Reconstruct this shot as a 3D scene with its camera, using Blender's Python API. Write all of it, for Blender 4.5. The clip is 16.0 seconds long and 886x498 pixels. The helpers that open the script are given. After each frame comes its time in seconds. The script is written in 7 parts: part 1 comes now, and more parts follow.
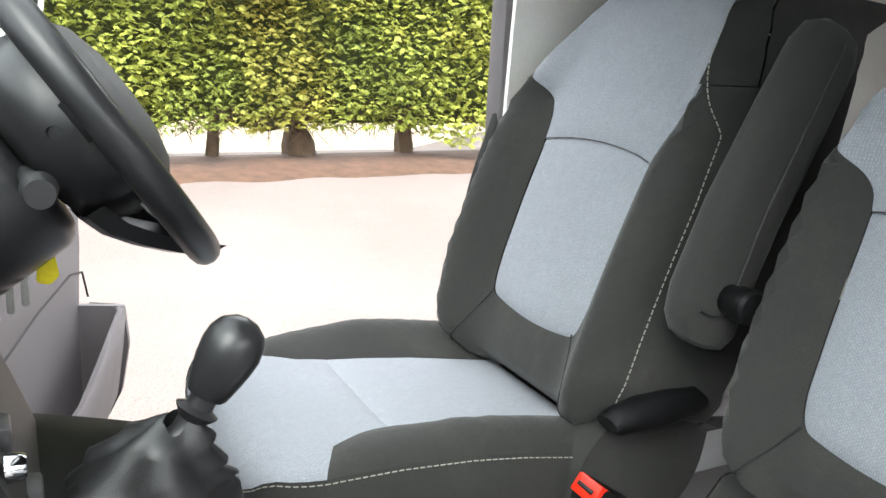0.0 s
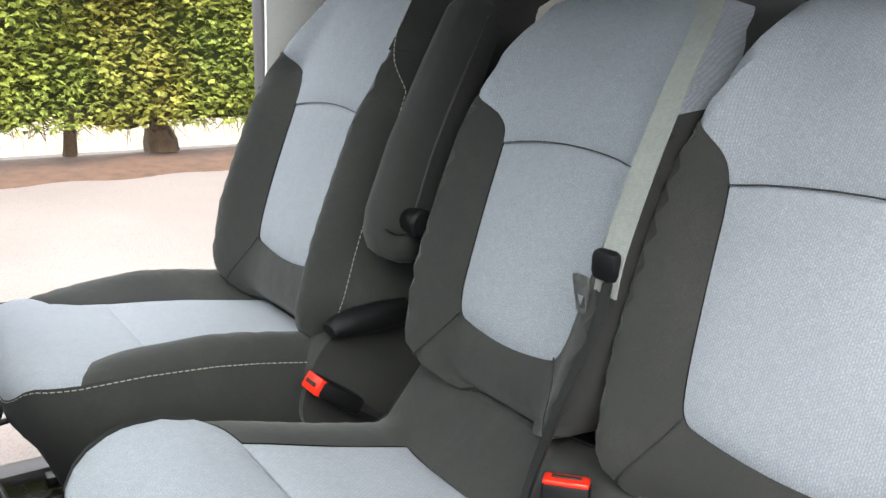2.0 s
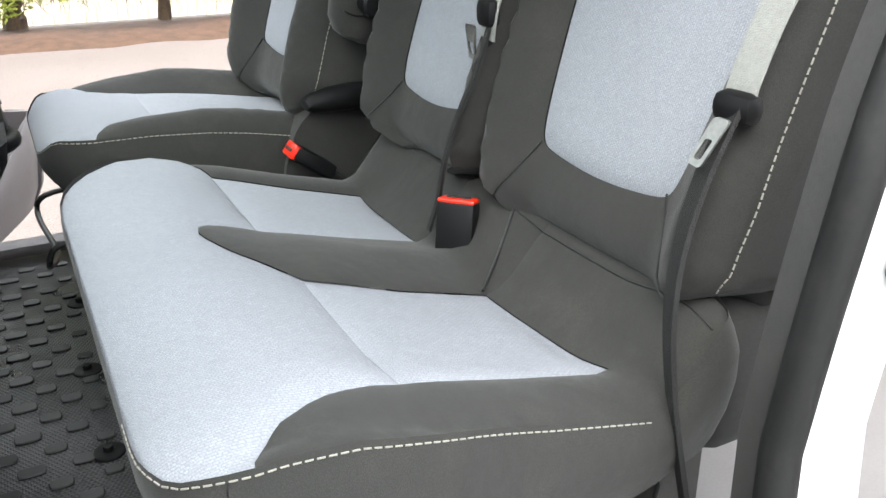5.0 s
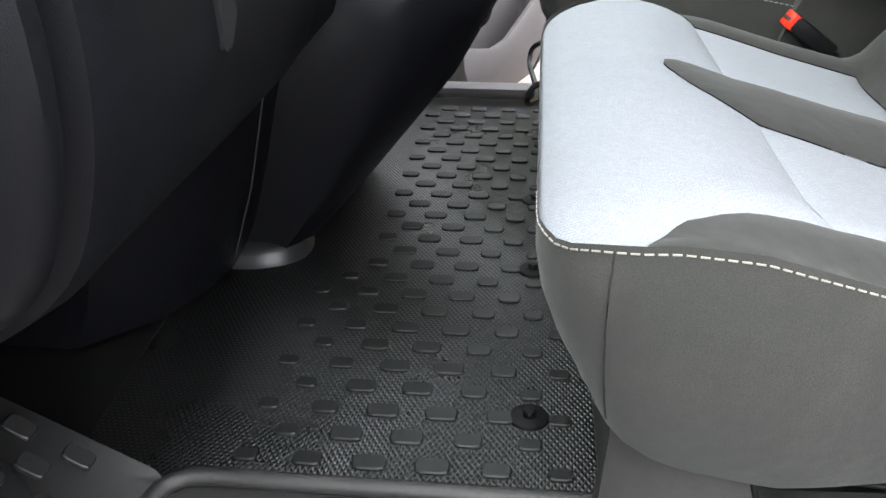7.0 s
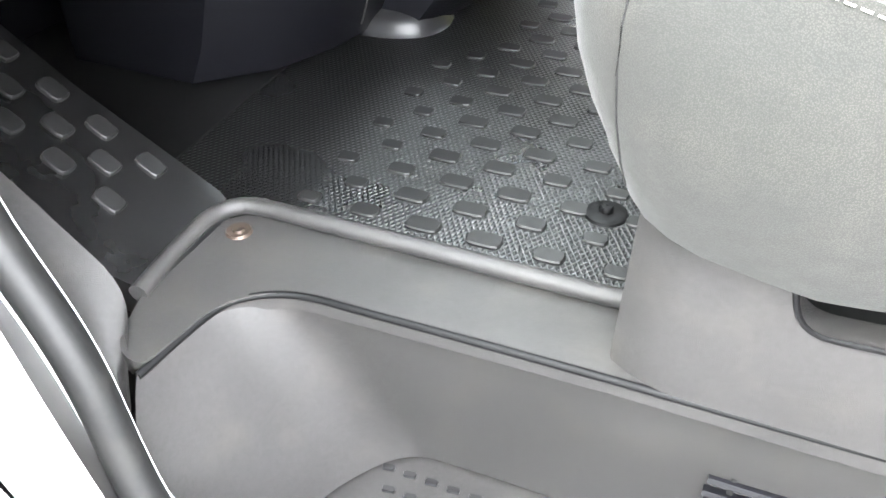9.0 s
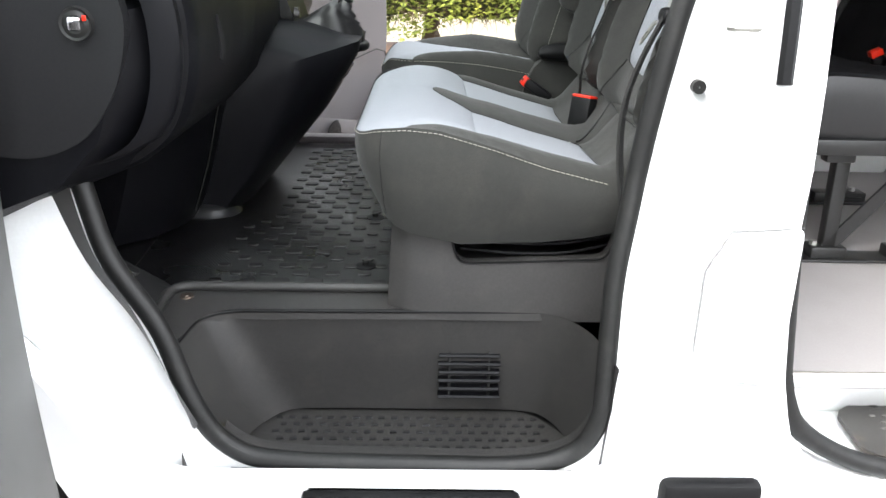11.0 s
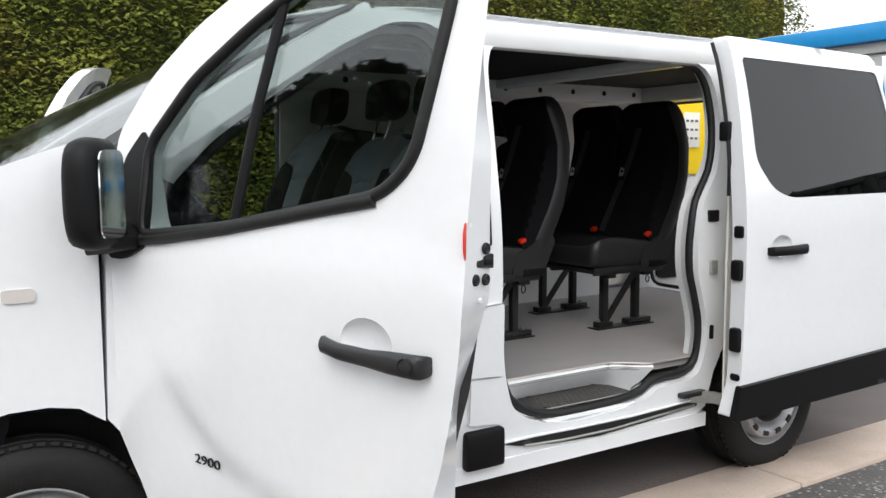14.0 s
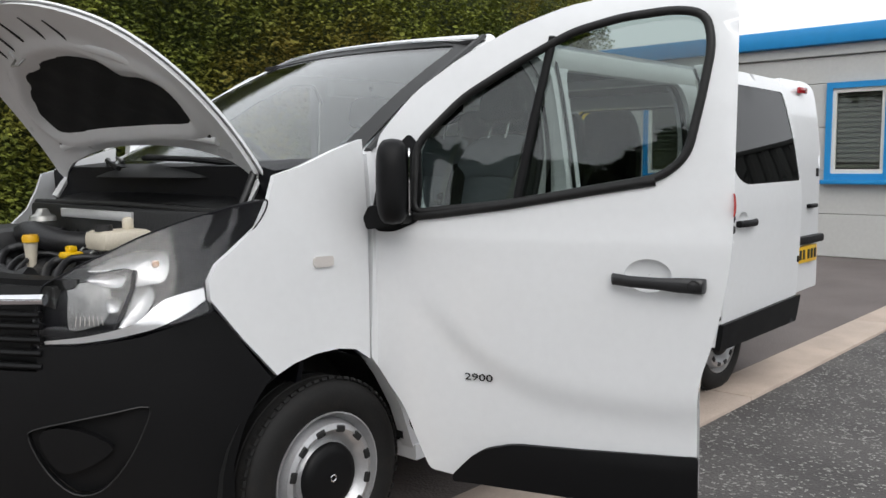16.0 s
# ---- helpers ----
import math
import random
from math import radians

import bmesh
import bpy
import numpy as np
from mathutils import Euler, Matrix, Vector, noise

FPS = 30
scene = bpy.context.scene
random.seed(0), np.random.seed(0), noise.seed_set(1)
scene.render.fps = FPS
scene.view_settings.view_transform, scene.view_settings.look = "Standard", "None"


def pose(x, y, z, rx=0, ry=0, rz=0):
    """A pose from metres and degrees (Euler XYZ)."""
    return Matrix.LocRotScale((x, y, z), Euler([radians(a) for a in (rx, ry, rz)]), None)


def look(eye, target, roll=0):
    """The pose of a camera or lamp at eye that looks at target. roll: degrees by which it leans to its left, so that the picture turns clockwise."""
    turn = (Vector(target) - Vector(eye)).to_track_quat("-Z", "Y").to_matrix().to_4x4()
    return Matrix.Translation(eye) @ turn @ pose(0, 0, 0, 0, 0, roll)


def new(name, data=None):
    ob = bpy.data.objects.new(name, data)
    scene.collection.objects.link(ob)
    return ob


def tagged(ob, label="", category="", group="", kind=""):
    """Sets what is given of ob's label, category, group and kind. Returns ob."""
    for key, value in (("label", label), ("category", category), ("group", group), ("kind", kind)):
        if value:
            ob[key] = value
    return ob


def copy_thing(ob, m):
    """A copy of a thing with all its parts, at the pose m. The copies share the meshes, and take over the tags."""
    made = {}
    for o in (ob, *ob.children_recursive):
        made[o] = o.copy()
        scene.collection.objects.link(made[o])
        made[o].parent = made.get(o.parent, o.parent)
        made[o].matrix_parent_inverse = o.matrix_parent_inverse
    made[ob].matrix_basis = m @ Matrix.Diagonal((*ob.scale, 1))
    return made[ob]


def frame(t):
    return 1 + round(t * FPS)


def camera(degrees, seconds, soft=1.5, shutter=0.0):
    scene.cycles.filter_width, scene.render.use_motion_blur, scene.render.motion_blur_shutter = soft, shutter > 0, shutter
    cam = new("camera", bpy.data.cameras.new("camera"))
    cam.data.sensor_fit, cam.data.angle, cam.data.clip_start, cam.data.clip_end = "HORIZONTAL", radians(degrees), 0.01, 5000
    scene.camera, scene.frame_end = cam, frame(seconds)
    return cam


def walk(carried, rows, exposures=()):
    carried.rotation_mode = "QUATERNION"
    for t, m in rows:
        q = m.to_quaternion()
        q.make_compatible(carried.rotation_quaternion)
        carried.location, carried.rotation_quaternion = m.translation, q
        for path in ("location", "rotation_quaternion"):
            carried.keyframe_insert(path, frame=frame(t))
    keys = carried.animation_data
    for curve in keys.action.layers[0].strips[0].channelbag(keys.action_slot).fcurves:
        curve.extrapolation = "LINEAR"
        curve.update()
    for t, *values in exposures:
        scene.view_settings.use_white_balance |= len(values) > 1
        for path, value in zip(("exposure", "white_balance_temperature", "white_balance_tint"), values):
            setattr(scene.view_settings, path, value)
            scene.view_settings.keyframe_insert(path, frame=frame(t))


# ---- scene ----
cam = camera(54.9, 16.0)
PATH = [
    (0, (0.636, -0.455, 1.499), (1.527, 1.266, 1.005), 2.8),
    (0.5, (0.662, -0.516, 1.523), (1.579, 1.184, 1.005), 2.4),
    (1, (0.743, -0.588, 1.52), (1.701, 1.086, 0.993), 1.8),
    (1.5, (0.756, -0.719, 1.5), (1.812, 0.9, 0.985), 1.4),
    (2, (0.723, -0.801, 1.484), (1.824, 0.792, 0.983), 1.2),
    (2.5, (0.697, -0.858, 1.468), (1.813, 0.724, 0.968), 1.1),
    (3, (0.693, -0.897, 1.435), (1.81, 0.679, 0.917), 0.9),
    (3.5, (0.683, -0.941, 1.417), (1.792, 0.621, 0.843), 0.8),
    (6, (0.884, -1.212, 1.33), (1.297, 0.554, 0.487), -0.9),
    (6.5, (0.86, -1.188, 1.297), (0.966, 0.617, 0.442), -0.6),
    (7, (0.843, -1.159, 1.266), (0.646, 0.605, 0.344), -0.5),
    (7.5, (0.851, -1.071, 1.234), (0.453, 0.517, 0.085), -0.4),
    (8, (0.865, -1.025, 1.212), (0.324, 0.443, -0.035), -0.7),
    (8.5, (0.896, -1.031, 1.19), (0.288, 0.42, -0.045), 0.4),
    (9, (0.996, -1.115, 1.158), (0.347, 0.338, -0.054), -0.7),
    (11.5, (0.97, -2.475, 1.37), (1.296, -0.575, 0.839), 0.7),
    (12, (0.814, -2.805, 1.42), (1.391, -0.943, 0.973), 0.2),
    (12.5, (0.61, -2.962, 1.426), (1.378, -1.162, 1.015), -0.5),
    (13, (0.347, -3.124, 1.427), (1.228, -1.364, 1.069), -0.5),
    (13.5, (0.074, -3.285, 1.416), (1.05, -1.553, 1.195), -0.5),
    (14, (-0.252, -3.339, 1.416), (0.818, -1.661, 1.217), -0.3),
    (14.5, (-0.582, -3.396, 1.402), (0.591, -1.788, 1.206), -0.5),
    (15, (-0.913, -3.445, 1.399), (0.354, -1.91, 1.206), -0.8),
    (15.5, (-1.395, -3.348, 1.405), (-0.005, -1.923, 1.211), -0.4),
    (16, (-1.829, -3.109, 1.407), (-0.36, -1.767, 1.205), -0.5),
]
EXPOSURES = [(0.0, 3.0), (1.0, 2.75), (2.0, 2.88), (3.5, 3.02), (6.0, 2.8), (6.5, 2.88), (7.0, 3.1), (7.5, 3.55), (8.0, 4.5), (8.5, 4.88), (9.0, 5.06), (11.5, 2.35), (12.5, 1.94), (13.0, 1.55), (14.0, 0.86), (15.0, 0.6), (16.0, 0.38)]
walk(cam, [(t, look(eye, target, roll)) for t, eye, target, roll in PATH], EXPOSURES)

# overcast daylight: a bright grey sky and a weak, very soft sun
world = bpy.data.worlds.new("overcast_sky")
scene.world = world
world.use_nodes = True
wn, wl = world.node_tree.nodes, world.node_tree.links
sky = wn.new("ShaderNodeTexSky")
sky.sky_type = "NISHITA"
sky.sun_disc = False
sky.sun_elevation, sky.sun_rotation = radians(46), radians(219)
sky.air_density, sky.dust_density = 1.0, 4.0
grey = wn.new("ShaderNodeHueSaturation")
grey.inputs["Saturation"].default_value = 0.22
wl.new(sky.outputs["Color"], grey.inputs["Color"])
cloud = wn.new("ShaderNodeMix")
cloud.data_type = "RGBA"
cloud.inputs[0].default_value = 0.85
cloud.inputs[7].default_value = (6.6, 6.8, 7.1, 1)
wl.new(grey.outputs["Color"], cloud.inputs[6])
wl.new(cloud.outputs[2], wn["Background"].inputs["Color"])
wn["Background"].inputs["Strength"].default_value = 0.15
sun = new("sun", bpy.data.lights.new("sun", "SUN"))
sun.data.energy, sun.data.angle, sun.data.color = 0.7, radians(40), (1.0, 0.97, 0.93)
sun.matrix_world = look((-8, -10, 13.3), (0, 0, 0))

from mathutils import geometry

# ---------------------------------------------------------------- materials


def rgb(h):
    return tuple(((int(h[i:i + 2], 16) / 255) ** 2.2) for i in (0, 2, 4)) + (1.0,)


def material(name, colour, rough=0.5, metal=0.0, vary=0.08, scale=6.0, fine=180.0, bump=0.0, bump_scale=200.0,
             dirt=0.0, dirt_colour=(0.25, 0.22, 0.18, 1), coat=0.0, spec=0.5, stretch=(1, 1, 1)):
    """A surface with a broad and a fine variation of tone and, where asked, relief and dirt."""
    m = bpy.data.materials.new(name)
    m.use_nodes = True
    n, l = m.node_tree.nodes, m.node_tree.links
    b = n["Principled BSDF"]
    c = colour if isinstance(colour, tuple) else rgb(colour)
    tc = n.new("ShaderNodeTexCoord")
    mp = n.new("ShaderNodeMapping")
    mp.inputs["Scale"].default_value = stretch
    l.new(tc.outputs["Object"], mp.inputs["Vector"])
    broad, tiny = n.new("ShaderNodeTexNoise"), n.new("ShaderNodeTexNoise")
    for t, s in ((broad, scale), (tiny, fine)):
        t.inputs["Scale"].default_value = s
        t.inputs["Detail"].default_value = 4.0
        l.new(mp.outputs["Vector"], t.inputs["Vector"])
    add = n.new("ShaderNodeMath")
    add.operation = "ADD"
    l.new(broad.outputs["Fac"], add.inputs[0])
    l.new(tiny.outputs["Fac"], add.inputs[1])
    ramp = n.new("ShaderNodeMapRange")
    ramp.inputs["From Min"].default_value, ramp.inputs["From Max"].default_value = 0.6, 1.4
    ramp.inputs["To Min"].default_value, ramp.inputs["To Max"].default_value = 1 - vary * 1.5, 1 + vary * 1.5
    l.new(add.outputs[0], ramp.inputs["Value"])
    mul = n.new("ShaderNodeMix")
    mul.data_type, mul.blend_type = "RGBA", "MULTIPLY"
    mul.inputs[0].default_value = 1.0
    mul.inputs[6].default_value = c
    l.new(ramp.outputs[0], mul.inputs[7])
    out = mul.outputs[2]
    if dirt > 0:
        patch = n.new("ShaderNodeTexNoise")
        patch.inputs["Scale"].default_value, patch.inputs["Detail"].default_value = scale * 2.3, 9.0
        l.new(mp.outputs["Vector"], patch.inputs["Vector"])
        cut = n.new("ShaderNodeMapRange")
        cut.inputs["From Min"].default_value, cut.inputs["From Max"].default_value = 0.52, 0.75
        cut.inputs["To Max"].default_value = dirt
        l.new(patch.outputs["Fac"], cut.inputs["Value"])
        over = n.new("ShaderNodeMix")
        over.data_type = "RGBA"
        over.inputs[7].default_value = dirt_colour
        l.new(cut.outputs[0], over.inputs[0])
        l.new(out, over.inputs[6])
        out = over.outputs[2]
    l.new(out, b.inputs["Base Color"])
    rr = n.new("ShaderNodeMapRange")
    rr.inputs["To Min"].default_value, rr.inputs["To Max"].default_value = max(0.02, rough - 0.07), min(1, rough + 0.07)
    l.new(broad.outputs["Fac"], rr.inputs["Value"])
    l.new(rr.outputs[0], b.inputs["Roughness"])
    b.inputs["Metallic"].default_value = metal
    b.inputs["Specular IOR Level"].default_value = spec
    b.inputs["Coat Weight"].default_value = coat
    b.inputs["Coat Roughness"].default_value = 0.04
    if bump:
        tex = n.new("ShaderNodeTexNoise")
        tex.inputs["Scale"].default_value, tex.inputs["Detail"].default_value = bump_scale, 3.0
        l.new(mp.outputs["Vector"], tex.inputs["Vector"])
        bp = n.new("ShaderNodeBump")
        bp.inputs["Strength"].default_value, bp.inputs["Distance"].default_value = bump, 0.003
        l.new(tex.outputs["Fac"], bp.inputs["Height"])
        l.new(bp.outputs["Normal"], b.inputs["Normal"])
    return m


def fabric(name, colour, colour2, cell, dash, vary=0.12, dirt=0.0, knit=0.0, sheen=0.25, relief=0.5):
    """Woven cloth: short dashes of two yarns, soft relief, sheen and faint stains."""
    m = material(name, colour, rough=0.95, vary=vary, scale=5.0, fine=90.0, dirt=dirt, dirt_colour=rgb("8a8478"), spec=0.15)
    n, l = m.node_tree.nodes, m.node_tree.links
    b = n["Principled BSDF"]
    base = b.inputs["Base Color"].links[0].from_socket
    tc = n.new("ShaderNodeTexCoord")
    mp = n.new("ShaderNodeMapping")
    mp.inputs["Scale"].default_value = dash
    l.new(tc.outputs["Object"], mp.inputs["Vector"])
    vo = n.new("ShaderNodeTexVoronoi")
    vo.inputs["Scale"].default_value = cell
    l.new(mp.outputs["Vector"], vo.inputs["Vector"])
    mr = n.new("ShaderNodeMapRange")
    mr.inputs["From Min"].default_value, mr.inputs["From Max"].default_value = 0.15, 0.6
    mr.inputs["To Max"].default_value = 0.75
    l.new(vo.outputs["Distance"], mr.inputs["Value"])
    mix = n.new("ShaderNodeMix")
    mix.data_type = "RGBA"
    mix.inputs[7].default_value = colour2
    l.new(mr.outputs[0], mix.inputs[0])
    l.new(base, mix.inputs[6])
    woven = mix.outputs[2]
    if knit:
        # short upright dashes in rows, across the seat by up and along it
        xyz, up, uv, br = (n.new("ShaderNodeSeparateXYZ"), n.new("ShaderNodeMath"), n.new("ShaderNodeCombineXYZ"), n.new("ShaderNodeTexBrick"))
        l.new(tc.outputs["Object"], xyz.inputs[0])
        l.new(xyz.outputs[0], up.inputs[0])
        l.new(xyz.outputs[2], up.inputs[1])
        l.new(up.outputs[0], uv.inputs[0])
        l.new(xyz.outputs[1], uv.inputs[1])
        l.new(uv.outputs[0], br.inputs["Vector"])
        br.inputs["Scale"].default_value, br.inputs["Mortar Size"].default_value = 1.0, 0.0006
        br.inputs["Brick Width"].default_value, br.inputs["Row Height"].default_value = 0.0052, 0.0030
        br.inputs["Color1"].default_value, br.inputs["Color2"].default_value, br.inputs["Mortar"].default_value = (1, 1, 1, 1), (.88, .88, .88, 1), (1 - knit,) * 3 + (1,)
        mul = n.new("ShaderNodeMix")
        mul.data_type, mul.blend_type = "RGBA", "MULTIPLY"
        mul.inputs[0].default_value = 1.0
        l.new(woven, mul.inputs[6])
        l.new(br.outputs["Color"], mul.inputs[7])
        woven = mul.outputs[2]
    l.new(woven, b.inputs["Base Color"])
    bp = n.new("ShaderNodeBump")
    bp.inputs["Strength"].default_value, bp.inputs["Distance"].default_value = relief, 0.0012
    bp.invert = True
    soft = n.new("ShaderNodeTexNoise")
    soft.inputs["Scale"].default_value = 22.0
    l.new(tc.outputs["Object"], soft.inputs["Vector"])
    bp2 = n.new("ShaderNodeBump")
    bp2.inputs["Strength"].default_value, bp2.inputs["Distance"].default_value = 0.35, 0.006
    l.new(soft.outputs["Fac"], bp2.inputs["Height"])
    l.new(vo.outputs["Distance"], bp.inputs["Height"])
    l.new(bp2.outputs["Normal"], bp.inputs["Normal"])
    l.new(bp.outputs["Normal"], b.inputs["Normal"])
    b.inputs["Sheen Weight"].default_value = sheen
    b.inputs["Sheen Roughness"].default_value = 0.5
    return m


def glass(name, tint=(0.9, 0.95, 0.93, 1), gloss=0.045):
    m = bpy.data.materials.new(name)
    m.use_nodes = True
    n, l = m.node_tree.nodes, m.node_tree.links
    n.remove(n["Principled BSDF"])
    tr, gl, mix, fr = (n.new("ShaderNodeBsdfTransparent"), n.new("ShaderNodeBsdfGlossy"), n.new("ShaderNodeMixShader"), n.new("ShaderNodeLayerWeight"))
    tr.inputs["Color"].default_value = tint
    gl.inputs["Roughness"].default_value = 0.01
    fr.inputs["Blend"].default_value = 0.5
    pw, ma = n.new("ShaderNodeMath"), n.new("ShaderNodeMath")
    pw.operation, ma.operation = "POWER", "MULTIPLY_ADD"
    pw.inputs[1].default_value = 5.0
    ma.inputs[1].default_value, ma.inputs[2].default_value = 0.95 - gloss, gloss
    l.new(fr.outputs["Facing"], pw.inputs[0])
    l.new(pw.outputs[0], ma.inputs[0])
    l.new(ma.outputs[0], mix.inputs[0])
    l.new(tr.outputs[0], mix.inputs[1])
    l.new(gl.outputs[0], mix.inputs[2])
    l.new(mix.outputs[0], n["Material Output"].inputs["Surface"])
    return m


WHITE = material("white_paint", (0.80, 0.81, 0.82, 1), rough=0.22, vary=0.015, scale=1.2, fine=30, coat=0.6, dirt=0.05, dirt_colour=rgb("b8b4a8"))
JAMB = material("white_jamb_paint", (0.80, 0.81, 0.81, 1), rough=0.30, vary=0.03, scale=4, coat=0.4, dirt=0.06, dirt_colour=rgb("a8a498"))
BLACKPL = material("textured_black_plastic", (0.0055, 0.0055, 0.006, 1), rough=0.5, vary=0.10, scale=9, bump=0.10, bump_scale=1600, spec=0.2)
TRIM = material("charcoal_moulded_plastic", (0.037, 0.0355, 0.035, 1), rough=0.34, vary=0.15, scale=8, bump=0.3, bump_scale=1200, dirt=0.10, dirt_colour=rgb("6a665e"))
GREYPL = material("warm_grey_plastic", (0.115, 0.105, 0.108, 1), rough=0.55, vary=0.08, scale=7, bump=0.2, bump_scale=1100)
DASH = material("dark_dashboard_plastic", (0.0045, 0.0046, 0.0062, 1), rough=0.46, vary=0.12, scale=8, bump=0.2, bump_scale=1200, spec=0.16)
SATIN = material("satin_black_plastic", (0.018, 0.018, 0.019, 1), rough=0.34, vary=0.12, scale=10, bump=0.05, bump_scale=1400, spec=0.5)
ENDTRIM = material("dark_end_trim", (0.014, 0.014, 0.0155, 1), rough=0.55, vary=0.12, scale=8, bump=0.15, bump_scale=1200, spec=0.3)
GAP = material("shaded_panel_gap", (0.45, 0.45, 0.45, 1), rough=0.8, vary=0.1)
RUBBER = material("black_rubber_seal", (0.011, 0.011, 0.011, 1), rough=0.5, vary=0.15, scale=14, spec=0.35, dirt=0.08, dirt_colour=rgb("5c5a55"))
MATRUB = material("ribbed_rubber_mat", (0.006, 0.006, 0.0062, 1), rough=0.29, spec=1.0, vary=0.14, scale=6)
STUDRUB = material("worn_rubber_stud", (0.012, 0.012, 0.012, 1), rough=0.46, vary=0.15, scale=14)
TYRE = material("tyre_rubber", (0.010, 0.0097, 0.0095, 1), rough=0.7, vary=0.2, scale=10, bump=0.3, bump_scale=120, spec=0.3, dirt=0.08, dirt_colour=rgb("4e463d"))
STEEL = material("silver_steel_wheel", (0.55, 0.55, 0.56, 1), rough=0.38, metal=0.7, vary=0.08, scale=8, dirt=0.2, dirt_colour=rgb("7a7670"))
CHROME = material("chrome", (0.8, 0.8, 0.82, 1), rough=0.12, metal=1.0, vary=0.03)
DARKMETAL = material("black_painted_steel", (0.016, 0.016, 0.016, 1), rough=0.4, vary=0.15, scale=12, bump=0.1, bump_scale=300)
GALV = material("zinc_plated_steel", (0.5, 0.5, 0.47, 1), rough=0.4, metal=0.9, vary=0.12, scale=20)
LIGHTFAB = fabric("blue_grey_seat_cloth", rgb("9da0a6"), rgb("8b8e95"), 600.0, (1.0, 1.0, 0.7), vary=0.07, dirt=0.10, knit=0.20, sheen=0.05)
DARKFAB = fabric("charcoal_seat_cloth", rgb("3b3b39"), rgb("313130"), 900.0, (1.0, 1.0, 1.0), vary=0.07, dirt=0.10, sheen=0.12, relief=0.15)
BLACKFAB = fabric("black_seat_cloth", rgb("202022"), rgb("18181a"), 420.0, (1.0, 1.0, 1.0), sheen=0.0)
VINYL = material("black_leatherette", (0.020, 0.020, 0.021, 1), rough=0.42, vary=0.10, scale=9, bump=0.12, bump_scale=700)
THREAD = material("pale_thread", rgb("96938b"), rough=0.9, vary=0.1)
RED = material("red_plastic", rgb("e0301c"), rough=0.35, vary=0.05)
BELT = material("grey_webbing", rgb("8b8c88"), rough=0.85, vary=0.1, scale=20, bump=0.6, bump_scale=700)
BELTBLK = material("black_webbing", rgb("1f1f1f"), rough=0.8, vary=0.1, scale=20, bump=0.6, bump_scale=700)
BELTWORN = material("worn_black_webbing", (.028, .028, .029, 1), rough=0.7, vary=0.15, scale=20, bump=0.5, bump_scale=700)
RFLOOR = material("pale_grey_vinyl_floor", rgb("959190"), rough=0.5, vary=0.05, scale=3, fine=250, dirt=0.18, dirt_colour=rgb("7a756e"))
ALU = material("aluminium_edge_strip", (0.62, 0.58, 0.53, 1), rough=0.4, metal=0.8, vary=0.1)
LINING = material("cream_wall_lining", rgb("f0ede6"), rough=0.6, vary=0.04, scale=3, dirt=0.08, dirt_colour=rgb("9c988a"))
HEADLINER = material("dark_headliner", rgb("1c1c1d"), rough=0.9, vary=0.1)
YELLOW = material("reflective_yellow_film", rgb("f2cf12"), rough=0.35, vary=0.05)
PLATEY = material("yellow_plate", rgb("e9b81c"), rough=0.35, vary=0.03)
PAPER = material("white_label", rgb("e6e4dc"), rough=0.6, vary=0.03)
INK = material("black_print", (0.012, 0.012, 0.012, 1), rough=0.5, vary=0.05)
REDLENS = material("red_lens", rgb("a01420"), rough=0.12, vary=0.1, coat=0.6)
CLEARLENS = material("pale_indicator_lens", rgb("cfc9c4"), rough=0.15, vary=0.05, coat=0.6)
GLASS = glass("clear_glass", (0.70, 0.74, 0.72, 1))
DOORGLASS = glass("green_door_glass", (0.58, 0.63, 0.61, 1), 0.065)
TINTED = glass("privacy_glass", (0.06, 0.065, 0.065, 1), 0.07)
LENS = glass("headlamp_lens", (0.97, 0.97, 0.97, 1), 0.025)
MIRROR = material("mirror_glass", (0.9, 0.9, 0.9, 1), rough=0.02, metal=1.0, vary=0.0)
CONCRETE = material("concrete_channel", rgb("b4a497"), rough=0.85, vary=0.14, scale=2.5, fine=160, bump=0.4, bump_scale=140, dirt=0.25, dirt_colour=rgb("8d8273"))
DOTRUB = material("scuffed_tread_dot", (0.10, 0.095, 0.09, 1), rough=0.32, vary=0.2, scale=14)
PADGREY = material("grey_airbag_pad", (0.075, 0.073, 0.074, 1), rough=0.55, vary=0.06, scale=9, bump=0.2, bump_scale=1400, spec=0.3)
SLIDEMAT = material("worn_step_rubber", (0.045, 0.043, 0.041, 1), rough=0.5, vary=0.25, scale=9, bump=0.3, bump_scale=500, spec=0.4, dirt=0.35, dirt_colour=rgb("6b5d4c"))
CARPET = material("smooth_black_footwell", (0.006, 0.006, 0.0062, 1), rough=0.36, vary=0.3, scale=9, fine=60, spec=0.5, dirt=0.10, dirt_colour=rgb("3a3835"))
TONGUE = material("dull_belt_steel", (0.22, 0.22, 0.21, 1), rough=0.38, metal=0.8, vary=0.15, scale=40)
BARK = material("conifer_bark", rgb("544638"), rough=0.95, vary=0.35, scale=9, bump=0.8, bump_scale=30, stretch=(1, 1, 0.25))
MULCH = material("needle_litter", rgb("513d30"), rough=1.0, vary=0.4, scale=8, fine=120, bump=0.9, bump_scale=70)
FENCE = material("weathered_fence_board", rgb("eadfc4"), rough=0.9, vary=0.25, scale=3, bump=0.4, bump_scale=60, stretch=(6, 6, 0.6))
CLAD = material("pale_grey_cladding", rgb("c9c9c6"), rough=0.5, vary=0.04, scale=0.7, fine=20)
